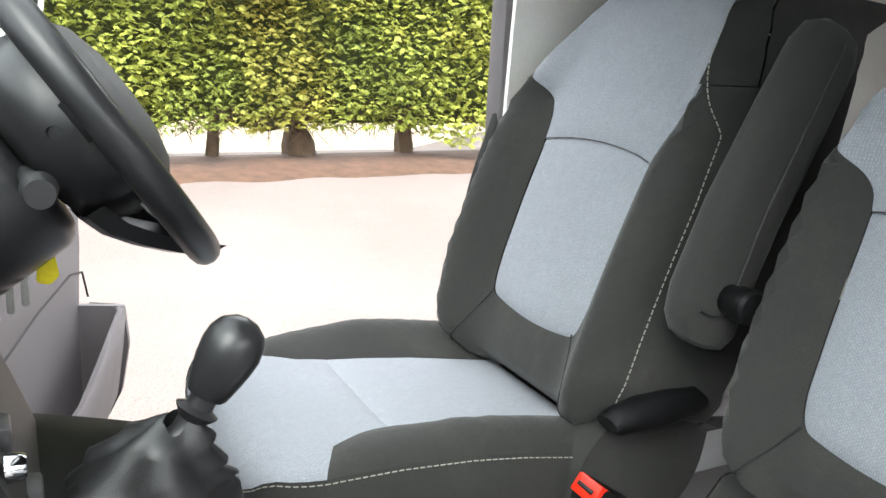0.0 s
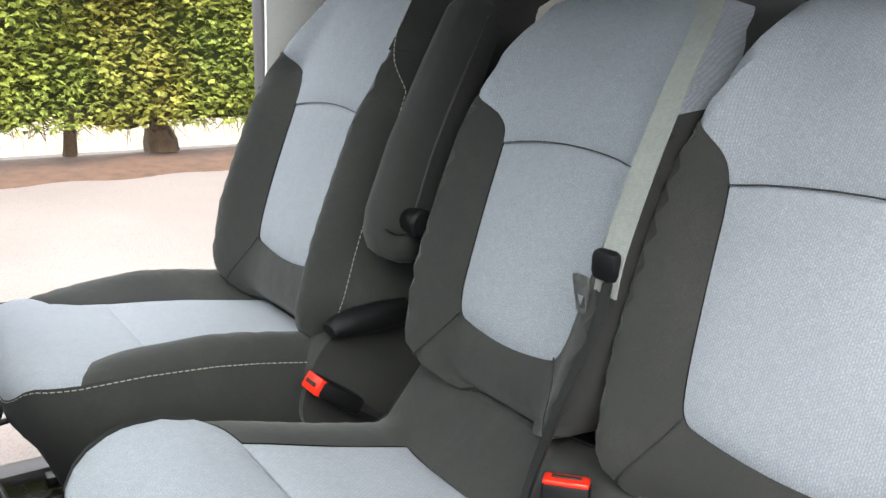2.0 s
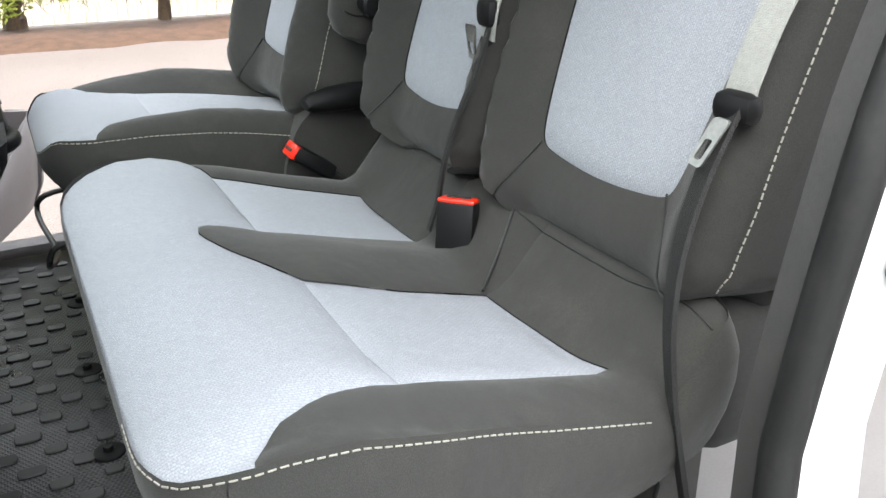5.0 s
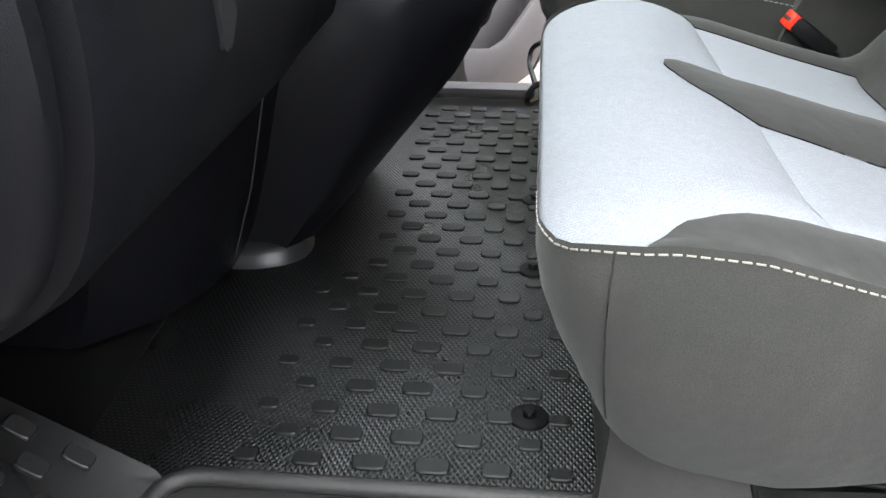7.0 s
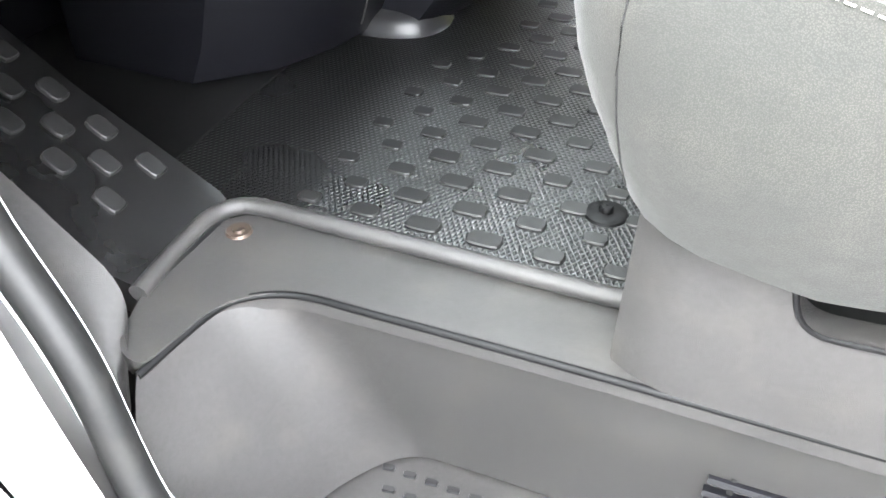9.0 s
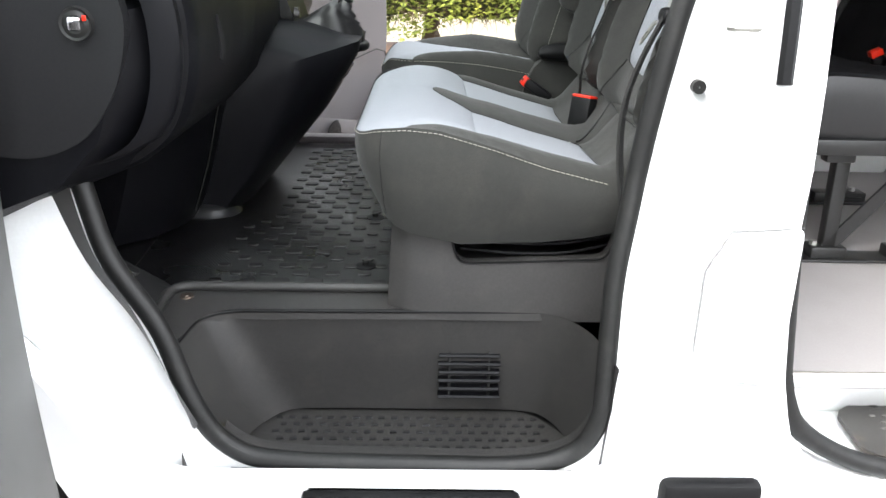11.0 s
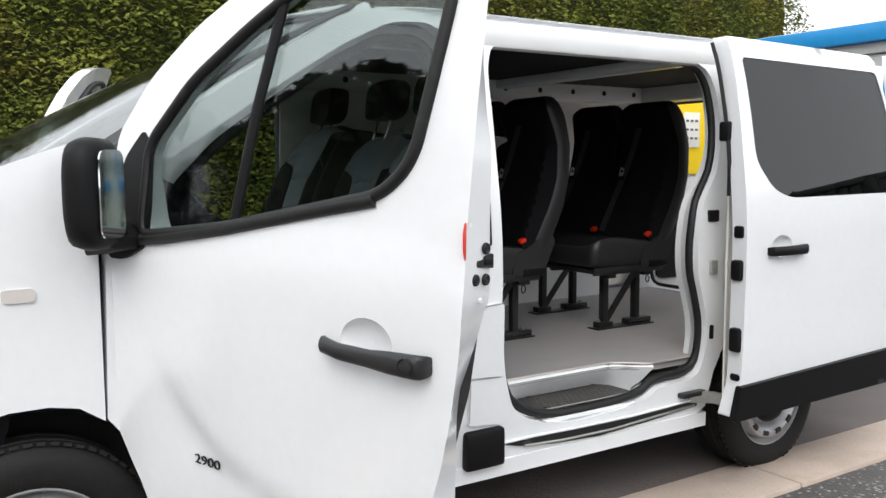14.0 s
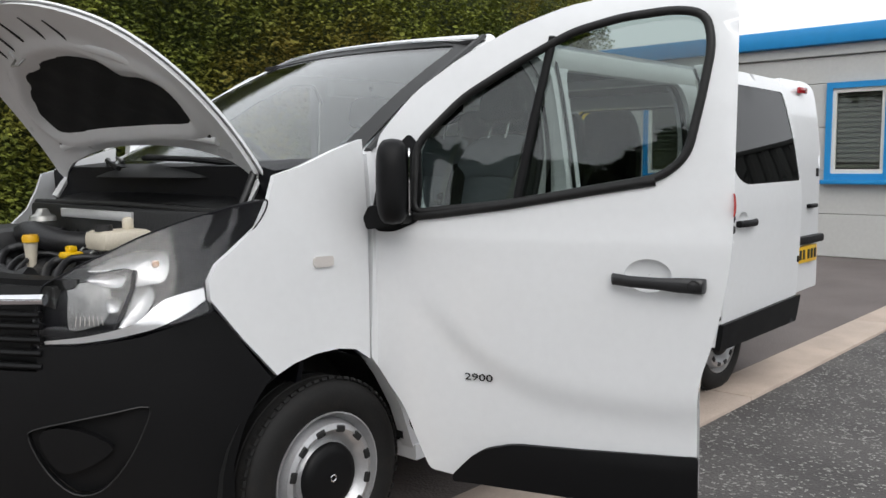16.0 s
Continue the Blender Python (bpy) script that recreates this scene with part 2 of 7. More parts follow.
SHEETING = material("ribbed_grey_sheeting", (.10, .105, .10, 1), rough=.5, vary=.08, scale=.8, fine=20)
BLUE = material("blue_powder_coat", rgb("2b8fd0"), rough=0.35, vary=0.05)
BLIND = material("slatted_blind", rgb("9a948a"), rough=0.7, vary=0.1)
ENGPL = material("engine_black_plastic", (0.010, 0.010, 0.011, 1), rough=0.45, vary=0.2, scale=20, bump=0.4, bump_scale=90)
TANK = material("translucent_tank", rgb("cfc6b4"), rough=0.4, vary=0.08)


def foliage(name, dark, light):
    m = bpy.data.materials.new(name)
    m.use_nodes = True
    n, l = m.node_tree.nodes, m.node_tree.links
    b = n["Principled BSDF"]
    geo, tc, no, mix = n.new("ShaderNodeNewGeometry"), n.new("ShaderNodeTexCoord"), n.new("ShaderNodeTexNoise"), n.new("ShaderNodeMix")
    no.inputs["Scale"].default_value, no.inputs["Detail"].default_value = 1.1, 5.0
    l.new(tc.outputs["Object"], no.inputs["Vector"])
    add = n.new("ShaderNodeMath")
    add.operation = "MULTIPLY_ADD"
    add.inputs[1].default_value = 0.75
    l.new(geo.outputs["Random Per Island"], add.inputs[0])
    sub = n.new("ShaderNodeMapRange")
    sub.inputs["From Min"].default_value, sub.inputs["From Max"].default_value = 0.3, 0.7
    sub.inputs["To Min"].default_value, sub.inputs["To Max"].default_value = -0.25, 0.45
    l.new(no.outputs["Fac"], sub.inputs["Value"])
    l.new(sub.outputs[0], add.inputs[2])
    add.use_clamp = True
    mix.data_type = "RGBA"
    mix.inputs[6].default_value, mix.inputs[7].default_value = dark, light
    l.new(add.outputs[0], mix.inputs[0])
    far, cut, dry = n.new("ShaderNodeTexNoise"), n.new("ShaderNodeMapRange"), n.new("ShaderNodeMix")
    far.inputs["Scale"].default_value, far.inputs["Detail"].default_value = 0.55, 3.0
    l.new(tc.outputs["Object"], far.inputs["Vector"])
    cut.inputs["From Min"].default_value, cut.inputs["From Max"].default_value = 0.50, 0.68
    cut.inputs["To Max"].default_value = 0.65
    l.new(far.outputs["Fac"], cut.inputs["Value"])
    dry.data_type = "RGBA"
    dry.inputs[7].default_value = (light[0] * .75, light[1] * .42, light[2] * .5, 1)
    l.new(cut.outputs[0], dry.inputs[0])
    l.new(mix.outputs[2], dry.inputs[6])
    l.new(dry.outputs[2], b.inputs["Base Color"])
    b.inputs["Roughness"].default_value = 0.65
    b.inputs["Specular IOR Level"].default_value = 0.25
    b.inputs["Subsurface Weight"].default_value = 0.0
    return m


LEAF = foliage("conifer_leaf", (0.05, 0.072, 0.010, 1), (0.30, 0.33, 0.055, 1))
# dark green that paints the shade deep between the sprays
LEAFCORE = material("hedge_inner_shade", (0.036, 0.046, 0.012, 1), rough=1, vary=0.4, scale=9)
FARTREE = foliage("far_tree_leaf", (0.02, 0.03, 0.012, 1), (0.05, 0.07, 0.03, 1))


def ground_material():
    """Tarmac with pale chippings on one side of the channel, worn tarmac beneath the van, then a pale gravel yard."""
    m = bpy.data.materials.new("yard_surface")
    m.use_nodes = True
    n, l = m.node_tree.nodes, m.node_tree.links
    b = n["Principled BSDF"]
    tc, xyz = n.new("ShaderNodeTexCoord"), n.new("ShaderNodeSeparateXYZ")
    l.new(tc.outputs["Object"], xyz.inputs[0])

    def noise_node(s, d=5.0):
        t = n.new("ShaderNodeTexNoise")
        t.inputs["Scale"].default_value, t.inputs["Detail"].default_value = s, d
        l.new(tc.outputs["Object"], t.inputs["Vector"])
        return t.outputs["Fac"]

    def blend(fac, a, c):
        x = n.new("ShaderNodeMix")
        x.data_type = "RGBA"
        l.new(fac, x.inputs[0])
        for s, v in ((6, a), (7, c)):
            if isinstance(v, tuple):
                x.inputs[s].default_value = v
            else:
                l.new(v, x.inputs[s])
        return x.outputs[2]

    def span(v, lo, hi):
        r = n.new("ShaderNodeMapRange")
        r.inputs["From Min"].default_value, r.inputs["From Max"].default_value = lo, hi
        l.new(v, r.inputs["Value"])
        return r.outputs[0]

    vo = n.new("ShaderNodeTexVoronoi")
    vo.inputs["Scale"].default_value = 75.0
    l.new(tc.outputs["Object"], vo.inputs["Vector"])
    chips = n.new("ShaderNodeSeparateColor")
    l.new(vo.outputs["Color"], chips.inputs[0])
    tar = blend(span(noise_node(2.2), 0.35, 0.7), (0.075, 0.070, 0.068, 1), (0.12, 0.112, 0.108, 1))
    tar = blend(span(chips.outputs[0], 0.86, 0.95), tar, (0.34, 0.33, 0.31, 1))
    tar = blend(span(noise_node(120, 3), 0.45, 0.75), tar, (0.05, 0.047, 0.045, 1))
    worn = blend(span(noise_node(1.3), 0.35, 0.7), (0.12, 0.10, 0.094, 1), (0.16, 0.136, 0.127, 1))
    worn = blend(span(noise_node(150, 3), 0.5, 0.8), worn, (0.19, 0.175, 0.165, 1))
    gravel = blend(span(noise_node(0.8), 0.35, 0.7), (0.145, 0.120, 0.107, 1), (0.18, 0.152, 0.137, 1))
    gravel = blend(span(noise_node(90, 3), 0.5, 0.75), gravel, (0.115, 0.094, 0.083, 1))
    edge = n.new("ShaderNodeMath")
    edge.operation = "MULTIPLY_ADD"
    edge.inputs[1].default_value = 0.5
    l.new(noise_node(1.5), edge.inputs[0])
    l.new(xyz.outputs[1], edge.inputs[2])
    side = blend(span(xyz.outputs[1], -1.0, -0.95), tar, worn)
    yard = n.new("ShaderNodeMath")
    yard.operation = "MULTIPLY"
    l.new(span(edge.outputs[0], 1.35, 1.6), yard.inputs[0])
    inv = n.new("ShaderNodeMath")
    inv.operation = "SUBTRACT"
    inv.inputs[0].default_value = 1.0
    l.new(span(xyz.outputs[0], 5.6, 6.4), inv.inputs[1])
    l.new(inv.outputs[0], yard.inputs[1])
    l.new(blend(yard.outputs[0], side, gravel), b.inputs["Base Color"])
    b.inputs["Roughness"].default_value = 0.9
    bp = n.new("ShaderNodeBump")
    bp.inputs["Strength"].default_value, bp.inputs["Distance"].default_value = 0.6, 0.006
    l.new(vo.outputs["Distance"], bp.inputs["Height"])
    l.new(bp.outputs["Normal"], b.inputs["Normal"])
    return m


# ---------------------------------------------------------------- mesh helpers


def link_mesh(name, me, mat, parent=None, label="", m=None):
    ob = new(name, me)
    if mat is not None:
        me.materials.append(mat)
    if m is not None:
        ob.matrix_basis = m
    if parent is not None:
        ob.parent = parent
    if label:
        ob["label"] = label
    return ob


def part(name, bm, mat, parent=None, label="", m=None, sharp=40.0, fix=True):
    """Links a bmesh as ONE mesh object under a thing or a part."""
    if fix:
        bmesh.ops.recalc_face_normals(bm, faces=bm.faces)
    lim = radians(sharp)
    for f in bm.faces:
        f.smooth = True
    for e in bm.edges:
        if len(e.link_faces) == 2 and e.calc_face_angle(0.0) > lim:
            e.smooth = False
    me = bpy.data.meshes.new(name)
    bm.to_mesh(me)
    bm.free()
    return link_mesh(name, me, mat, parent, label, m)


def thing(name, label, category, group="", m=None):
    ob = new(name)
    ob.empty_display_size = 0.1
    if m is not None:
        ob.matrix_basis = m
    return tagged(ob, label, category, group)


def block(x0, x1, y0, y1, z0, z1, bevel=0.004, seg=2, bm=None):
    bm = bm or bmesh.new()
    made = bmesh.ops.create_cube(bm, size=1.0)["verts"]
    bmesh.ops.transform(bm, verts=made, matrix=Matrix.Translation(((x0 + x1) / 2, (y0 + y1) / 2, (z0 + z1) / 2)) @ Matrix.Diagonal((abs(x1 - x0), abs(y1 - y0), abs(z1 - z0), 1)))
    if bevel:
        edges = list({e for v in made for e in v.link_edges})
        bmesh.ops.bevel(bm, geom=edges, offset=min(bevel, 0.45 * min(abs(x1 - x0), abs(y1 - y0), abs(z1 - z0))), segments=seg, affect="EDGES", profile=0.5)
    return bm


def spline(pts, per=6, closed=False):
    """A smooth curve through points of any dimension."""
    p = np.array(pts, float)
    n = len(p)
    out = []
    for i in range(n if closed else n - 1):
        a, b, c, d = (p[(i + k) % n] if closed else p[min(max(i + k, 0), n - 1)] for k in (-1, 0, 1, 2))
        for t in np.arange(per) / per:
            out.append(0.5 * (2 * b + (c - a) * t + (2 * a - 5 * b + 4 * c - d) * t * t + (3 * b - a - 3 * c + d) * t ** 3))
    if not closed:
        out.append(p[-1])
    return np.array(out)


def rounded(pts, r=0.02, seg=5):
    """A closed 2D outline with its corners rounded; r may be a list."""
    p = np.array(pts, float)
    rs = [float(v) for v in np.broadcast_to(r, len(p))]
    out = []
    for i in range(len(p)):
        a, b, c = p[i - 1], p[i], p[(i + 1) % len(p)]
        u, v = a - b, c - b
        k = min(rs[i], 0.48 * np.linalg.norm(u), 0.48 * np.linalg.norm(v))
        s, e = b + u / np.linalg.norm(u) * k, b + v / np.linalg.norm(v) * k
        for t in np.linspace(0, 1, seg + 1):
            out.append((1 - t) ** 2 * s + 2 * t * (1 - t) * b + t * t * e)
    return np.array(out)


def densify(p, step):
    p = np.asarray(p, float)
    out = []
    for a, b in zip(p, np.roll(p, -1, 0)):
        k = max(1, int(math.ceil(np.linalg.norm(b - a) / step)))
        out += [a + (b - a) * i / k for i in range(k)]
    return np.array(out)


def inside(poly, q):
    a, b = poly, np.roll(poly, -1, 0)
    x, y = q[:, 0][:, None], q[:, 1][:, None]
    cross = ((a[:, 1] > y) != (b[:, 1] > y)) & (x < (b[:, 0] - a[:, 0]) * (y - a[:, 1]) / (b[:, 1] - a[:, 1] + 1e-12) + a[:, 0])
    return cross.sum(1) % 2 == 1


def away(poly, q):
    """Distance of points from a closed outline."""
    best = np.full(len(q), 1e9)
    for a, b in zip(poly, np.roll(poly, -1, 0)):
        d = b - a
        t = np.clip(((q - a) @ d) / (d @ d + 1e-12), 0, 1)
        best = np.minimum(best, np.linalg.norm(q - a - t[:, None] * d, axis=1))
    return best


def sheet(outline, warp, step=0.03, holes=(), thick=0.0, sink=0.0, width=0.012):
    """A panel: a flat outline with holes, filled with a fine net, laid into space by warp(a, b, depth). sink draws its border in, as at a seam."""
    loops = [densify(outline, step)] + [densify(h, step) for h in holes]
    lo, hi = loops[0].min(0), loops[0].max(0)
    gx, gy = np.arange(lo[0], hi[0], step), np.arange(lo[1], hi[1], step * 0.87)
    net = np.array([(x + (step / 2 if j % 2 else 0), y) for j, y in enumerate(gy) for x in gx]) if len(gx) and len(gy) else np.zeros((0, 2))
    if len(net):
        ok = inside(loops[0], net) & (away(loops[0], net) > 0.5 * step)
        for h in loops[1:]:
            ok &= ~inside(h, net) & (away(h, net) > 0.5 * step)
        net = net[ok]
    if sink:
        ring = []
        for lp in loops:
            t = np.roll(lp, -1, 0) - np.roll(lp, 1, 0)
            t = np.stack([t[:, 1], -t[:, 0]], 1) / (np.linalg.norm(t, axis=1)[:, None] + 1e-9)
            for k in (0.006, -0.006):
                q = lp + t * k
                ok = inside(loops[0], q) & (away(loops[0], q) > 0.0045)
                ring.append(q[ok])
        ring = np.concatenate(ring)
        far = np.array([np.min(np.linalg.norm(ring - p, axis=1)) for p in net]) if len(net) and len(ring) else np.zeros(0)
        net = np.concatenate([net[far > 0.008] if len(net) else net, ring])
    pts, edges = [], []
    for lp in loops:
        s = len(pts)
        pts += [Vector(p) for p in lp]
        edges += [(s + i, s + (i + 1) % len(lp)) for i in range(len(lp))]
    pts += [Vector(p) for p in net]
    vs, _, tris, *_ = geometry.delaunay_2d_cdt(pts, edges, [], 0, 1e-6)
    v2 = np.array([(v.x, v.y) for v in vs])
    tris = np.array([f for f in tris if len(f) == 3])
    mid = v2[tris].mean(1)
    ok = inside(loops[0], mid)
    for h in loops[1:]:
        ok &= ~inside(h, mid)
    tris = tris[ok]
    depth = np.zeros(len(v2))
    if sink:
        d = away(loops[0], v2)
        for h in loops[1:]:
            d = np.minimum(d, away(h, v2))
        depth = sink * np.exp(-(d / width) ** 1.3)
    bm = bmesh.new()
    front = [bm.verts.new(warp(p[0], p[1], depth[i])) for i, p in enumerate(v2)]
    for t in tris:
        bm.faces.new([front[i] for i in t])
    if thick:
        back = [bm.verts.new(warp(p[0], p[1], thick)) for p in v2]
        for t in tris:
            bm.faces.new([back[i] for i in t[::-1]])
        seen = {}
        for t in tris:
            for a, b in ((t[0], t[1]), (t[1], t[2]), (t[2], t[0])):
                seen[(a, b)] = 1
        for a, b in seen:
            if (b, a) not in seen:
                bm.faces.new((front[b], front[a], back[a], back[b]))
    loose = [v for v in bm.verts if not v.link_faces]
    bmesh.ops.delete(bm, geom=loose, context="VERTS")
    return bm


def loft(rings, closed=True, cap=False):
    """Skin over rings of equal length."""
    bm = bmesh.new()
    vs = [[bm.verts.new(p) for p in r] for r in rings]
    n = len(rings[0])
    for a, b in zip(vs, vs[1:]):
        for i in range(n if closed else n - 1):
            bm.faces.new((a[i], a[(i + 1) % n], b[(i + 1) % n], b[i]))
    if cap:
        for r in (vs[0][::-1], vs[-1]):
            bm.faces.new(r)
    return bm


def tube(path, r, n=8, closed=False, squash=1.0, bm=None, up=(0, 0, 1)):
    """A round or flattened bar along a path; r may vary."""
    p = np.array(path, float)
    rs = [float(v) for v in np.broadcast_to(r, len(p))]
    own = bm or bmesh.new()
    n = max(n, 10) if n >= 8 else n
    rings = []
    for i in range(len(p)):
        a, b = (p[i - 1], p[(i + 1) % len(p)]) if closed else (p[max(i - 1, 0)], p[min(i + 1, len(p) - 1)])
        t = Vector(b - a).normalized()
        s = t.cross(Vector(up))
        s = s.normalized() if s.length > 1e-4 else t.orthogonal().normalized()
        w = s.cross(t).normalized()
        rings.append([own.verts.new(Vector(p[i]) + rs[i] * (math.cos(q) * s + squash * math.sin(q) * w)) for q in np.arange(n) / n * 2 * math.pi])
    k = len(rings)
    for i in range(k if closed else k - 1):
        a, b = rings[i], rings[(i + 1) % k]
        for j in range(n):
            own.faces.new((a[j], a[(j + 1) % n], b[(j + 1) % n], b[j]))
    if not closed:
        own.faces.new(rings[0][::-1])
        own.faces.new(rings[-1])
    return own


def strap(path, width, thick, across):
    """A flat band along a path; across gives its width's direction."""
    p = [Vector(q) for q in path]
    rings = []
    for i, q in enumerate(p):
        t = (p[min(i + 1, len(p) - 1)] - p[max(i - 1, 0)]).normalized()
        w = (Vector(across) - Vector(across).dot(t) * t).normalized()
        nrm = t.cross(w)
        rings.append([q + w * width / 2 + nrm * thick / 2, q - w * width / 2 + nrm * thick / 2, q - w * width / 2 - nrm * thick / 2, q + w * width / 2 - nrm * thick / 2])
    return loft(rings, cap=True)


def lathe(profile, n=32, axis="y", at=(0, 0, 0), closed=False):
    """Turns (radius, along) pairs about an axis."""
    rings = []
    for r, h in profile:
        ring = []
        for q in np.arange(n) / n * 2 * math.pi:
            c, s = r * math.cos(q), r * math.sin(q)
            p = {"x": (h, c, s), "y": (c, h, s), "z": (c, s, h)}[axis]
            ring.append(Vector(at) + Vector(p))
        rings.append(ring)
    if closed:
        rings.append(rings[0])
    bm = loft(rings)
    bmesh.ops.remove_doubles(bm, verts=bm.verts, dist=1e-5)
    return bm


def dashes(path, gap=0.0092, size=0.0064, r=0.0009, lift=(0, 0, 0)):
    """A row of stitches along a path: one small bar each."""
    p = np.array(path, float)
    seg = np.linalg.norm(np.diff(p, axis=0), axis=1)
    cum = np.r_[0, np.cumsum(seg)]
    at = lambda s: np.array([np.interp(s, cum, p[:, k]) for k in range(3)])
    bm = bmesh.new()
    for s in np.arange(0, cum[-1] - size, gap):
        a, b = Vector(at(s)) + Vector(lift), Vector(at(s + size)) + Vector(lift)
        t = (b - a).normalized()
        u = t.orthogonal().normalized()
        v = t.cross(u)
        ring = lambda c: [bm.verts.new(c + r * (x * u + y * v)) for x, y in ((1, 0), (0, 1), (-1, 0), (0, -1))]
        m0, m1 = ring(a), ring(b)
        for i in range(4):
            bm.faces.new((m0[i], m0[(i + 1) % 4], m1[(i + 1) % 4], m1[i]))
        bm.faces.new(m0[::-1])
        bm.faces.new(m1)
    return bm


def flat(axis, value, sign=1.0):
    """warp for a plane: the panel's own two axes are the other two, depth goes along sign."""
    k = "xyz".index(axis)

    def f(a, b, d):
        q = [0, 0, 0]
        q[(0, 0, 0)[k] if k else 1], q[2 if k != 2 else 1] = a, b
        q[k] = value + sign * d
        return Vector(q)

    return f

# ---------------------------------------------------------------- ground, hedge, building

rnd = random.Random(7)
bm = bmesh.new()
xs = [-600, -60, -20, -8, -4, -2, 0, 2, 4, 5, 6, 7, 8, 9, 12, 20, 60, 600]
ys = [-600, -60, -20, -8, -4, -2, -1, 0, 1.2, 1.6, 2, 3, 4, 5, 6, 6.6, 7, 8, 8.6, 9.2, 9.9, 10.6, 12, 20, 60, 600]


def rise(x, y):
    """The yard climbs gently to the hedge and falls away behind it; it is level near the building."""
    t = min(max((y - 1.3) / 5.2, 0.0), 1.0)
    f = min(max((9.0 - x) / 3.0, 0.0), 1.0)
    b = min(max((y - 8.0) / 2.6, 0.0), 1.0)
    return f * (0.24 * (t * t * (3 - 2 * t)) - 0.80 * b * b * (3 - 2 * b))


gv = [[bm.verts.new((x, y, rise(x, y))) for y in ys] for x in xs]
for i in range(len(xs) - 1):
    for j in range(len(ys) - 1):
        bm.faces.new((gv[i][j], gv[i + 1][j], gv[i + 1][j + 1], gv[i][j + 1]))
ground = tagged(part("ground", bm, ground_material(), fix=False), "dark chipped tarmac merging into a pale gravel yard", "ground", kind="structure")

# flush concrete drainage channel beside the van, cast in lengths
kerb = tagged(new("kerb"), "worn buff concrete edging strip set in the tarmac", "kerb", kind="structure")
x = -9.0
while x < 14:
    ln = 3.0
    bm = block(x + 0.004, x + ln - 0.004, -1.145, -0.815, -0.05, 0.022, 0.012)
    part("kerbstone", bm, CONCRETE, kerb)
    x += ln


def needles(count, spread, seed, x0, x1):
    """Flat sprays of a clipped conifer hedge: each a small fan of tapering leaflets."""
    r = np.random.RandomState(seed)
    vs, fs = [], []
    for i in range(count):
        bx, bz = r.uniform(x0, x1), r.beta(1.0, 1.05)
        z = 0.60 + bz * 4.36
        lump = 0.22 * math.sin(bx * 1.7 + math.sin(z * 2.1)) * math.sin(z * 1.9 + bx * 0.6) + 0.12 * math.sin(bx * 5.3) * math.sin(z * 4.7)
        hang = 0.22 * max(0.0, math.sin(bx * 2.3) * math.sin(bx * 0.9 + 1)) * max(0.0, 1 - bz / 0.16)
        y = 6.95 + lump * 0.6 + r.exponential(0.10) - 0.05
        z -= hang
        out = Vector((r.normal(0, 0.55), -1.0, r.normal(-0.32, 0.42))).normalized()
        side = out.cross(Vector((r.normal(0, 0.5), r.normal(0, 0.3), 1))).normalized()
        size = spread * r.uniform(0.6, 1.5)
        c = Vector((bx, y, z))
        for a in (-0.9, -0.45, 0.0, 0.45, 0.9):
            d = (out * math.cos(a) + side * math.sin(a)).normalized()
            w = side * math.cos(a) - out * math.sin(a)
            ln = size * (1.0 - 0.35 * abs(a)) * r.uniform(0.8, 1.2)
            droop = Vector((0, 0, -0.25 * ln * abs(a)))
            n0 = len(vs)
            vs += [c, c + d * ln * 0.55 + w * ln * 0.16, c + d * ln + droop, c + d * ln * 0.55 - w * ln * 0.16]
            fs.append((n0, n0 + 1, n0 + 2, n0 + 3))
    me = bpy.data.meshes.new("sprays")
    me.from_pydata([tuple(v) for v in vs], [], fs)
    return me


hedge = tagged(new("hedge"), "tall clipped yellow-green conifer hedge with bare lower trunks", "hedge")
link_mesh("foliage", needles(125000, 0.052, 3, -5.5, 14.6), LEAF, hedge)
hedge.children[0]["kind"] = "stuff"
# the dense inside of the hedge; its shade is put into the dark colour
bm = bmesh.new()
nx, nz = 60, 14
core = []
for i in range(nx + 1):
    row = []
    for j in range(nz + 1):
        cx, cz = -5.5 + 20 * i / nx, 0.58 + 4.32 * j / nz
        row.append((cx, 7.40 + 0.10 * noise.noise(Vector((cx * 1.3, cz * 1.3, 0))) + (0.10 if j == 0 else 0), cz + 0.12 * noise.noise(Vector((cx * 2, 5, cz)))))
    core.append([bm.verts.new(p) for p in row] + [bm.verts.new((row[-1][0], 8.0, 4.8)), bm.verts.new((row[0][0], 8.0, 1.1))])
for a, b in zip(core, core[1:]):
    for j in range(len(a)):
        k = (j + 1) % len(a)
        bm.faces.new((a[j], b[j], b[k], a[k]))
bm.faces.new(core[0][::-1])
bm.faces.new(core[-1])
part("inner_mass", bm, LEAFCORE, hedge)


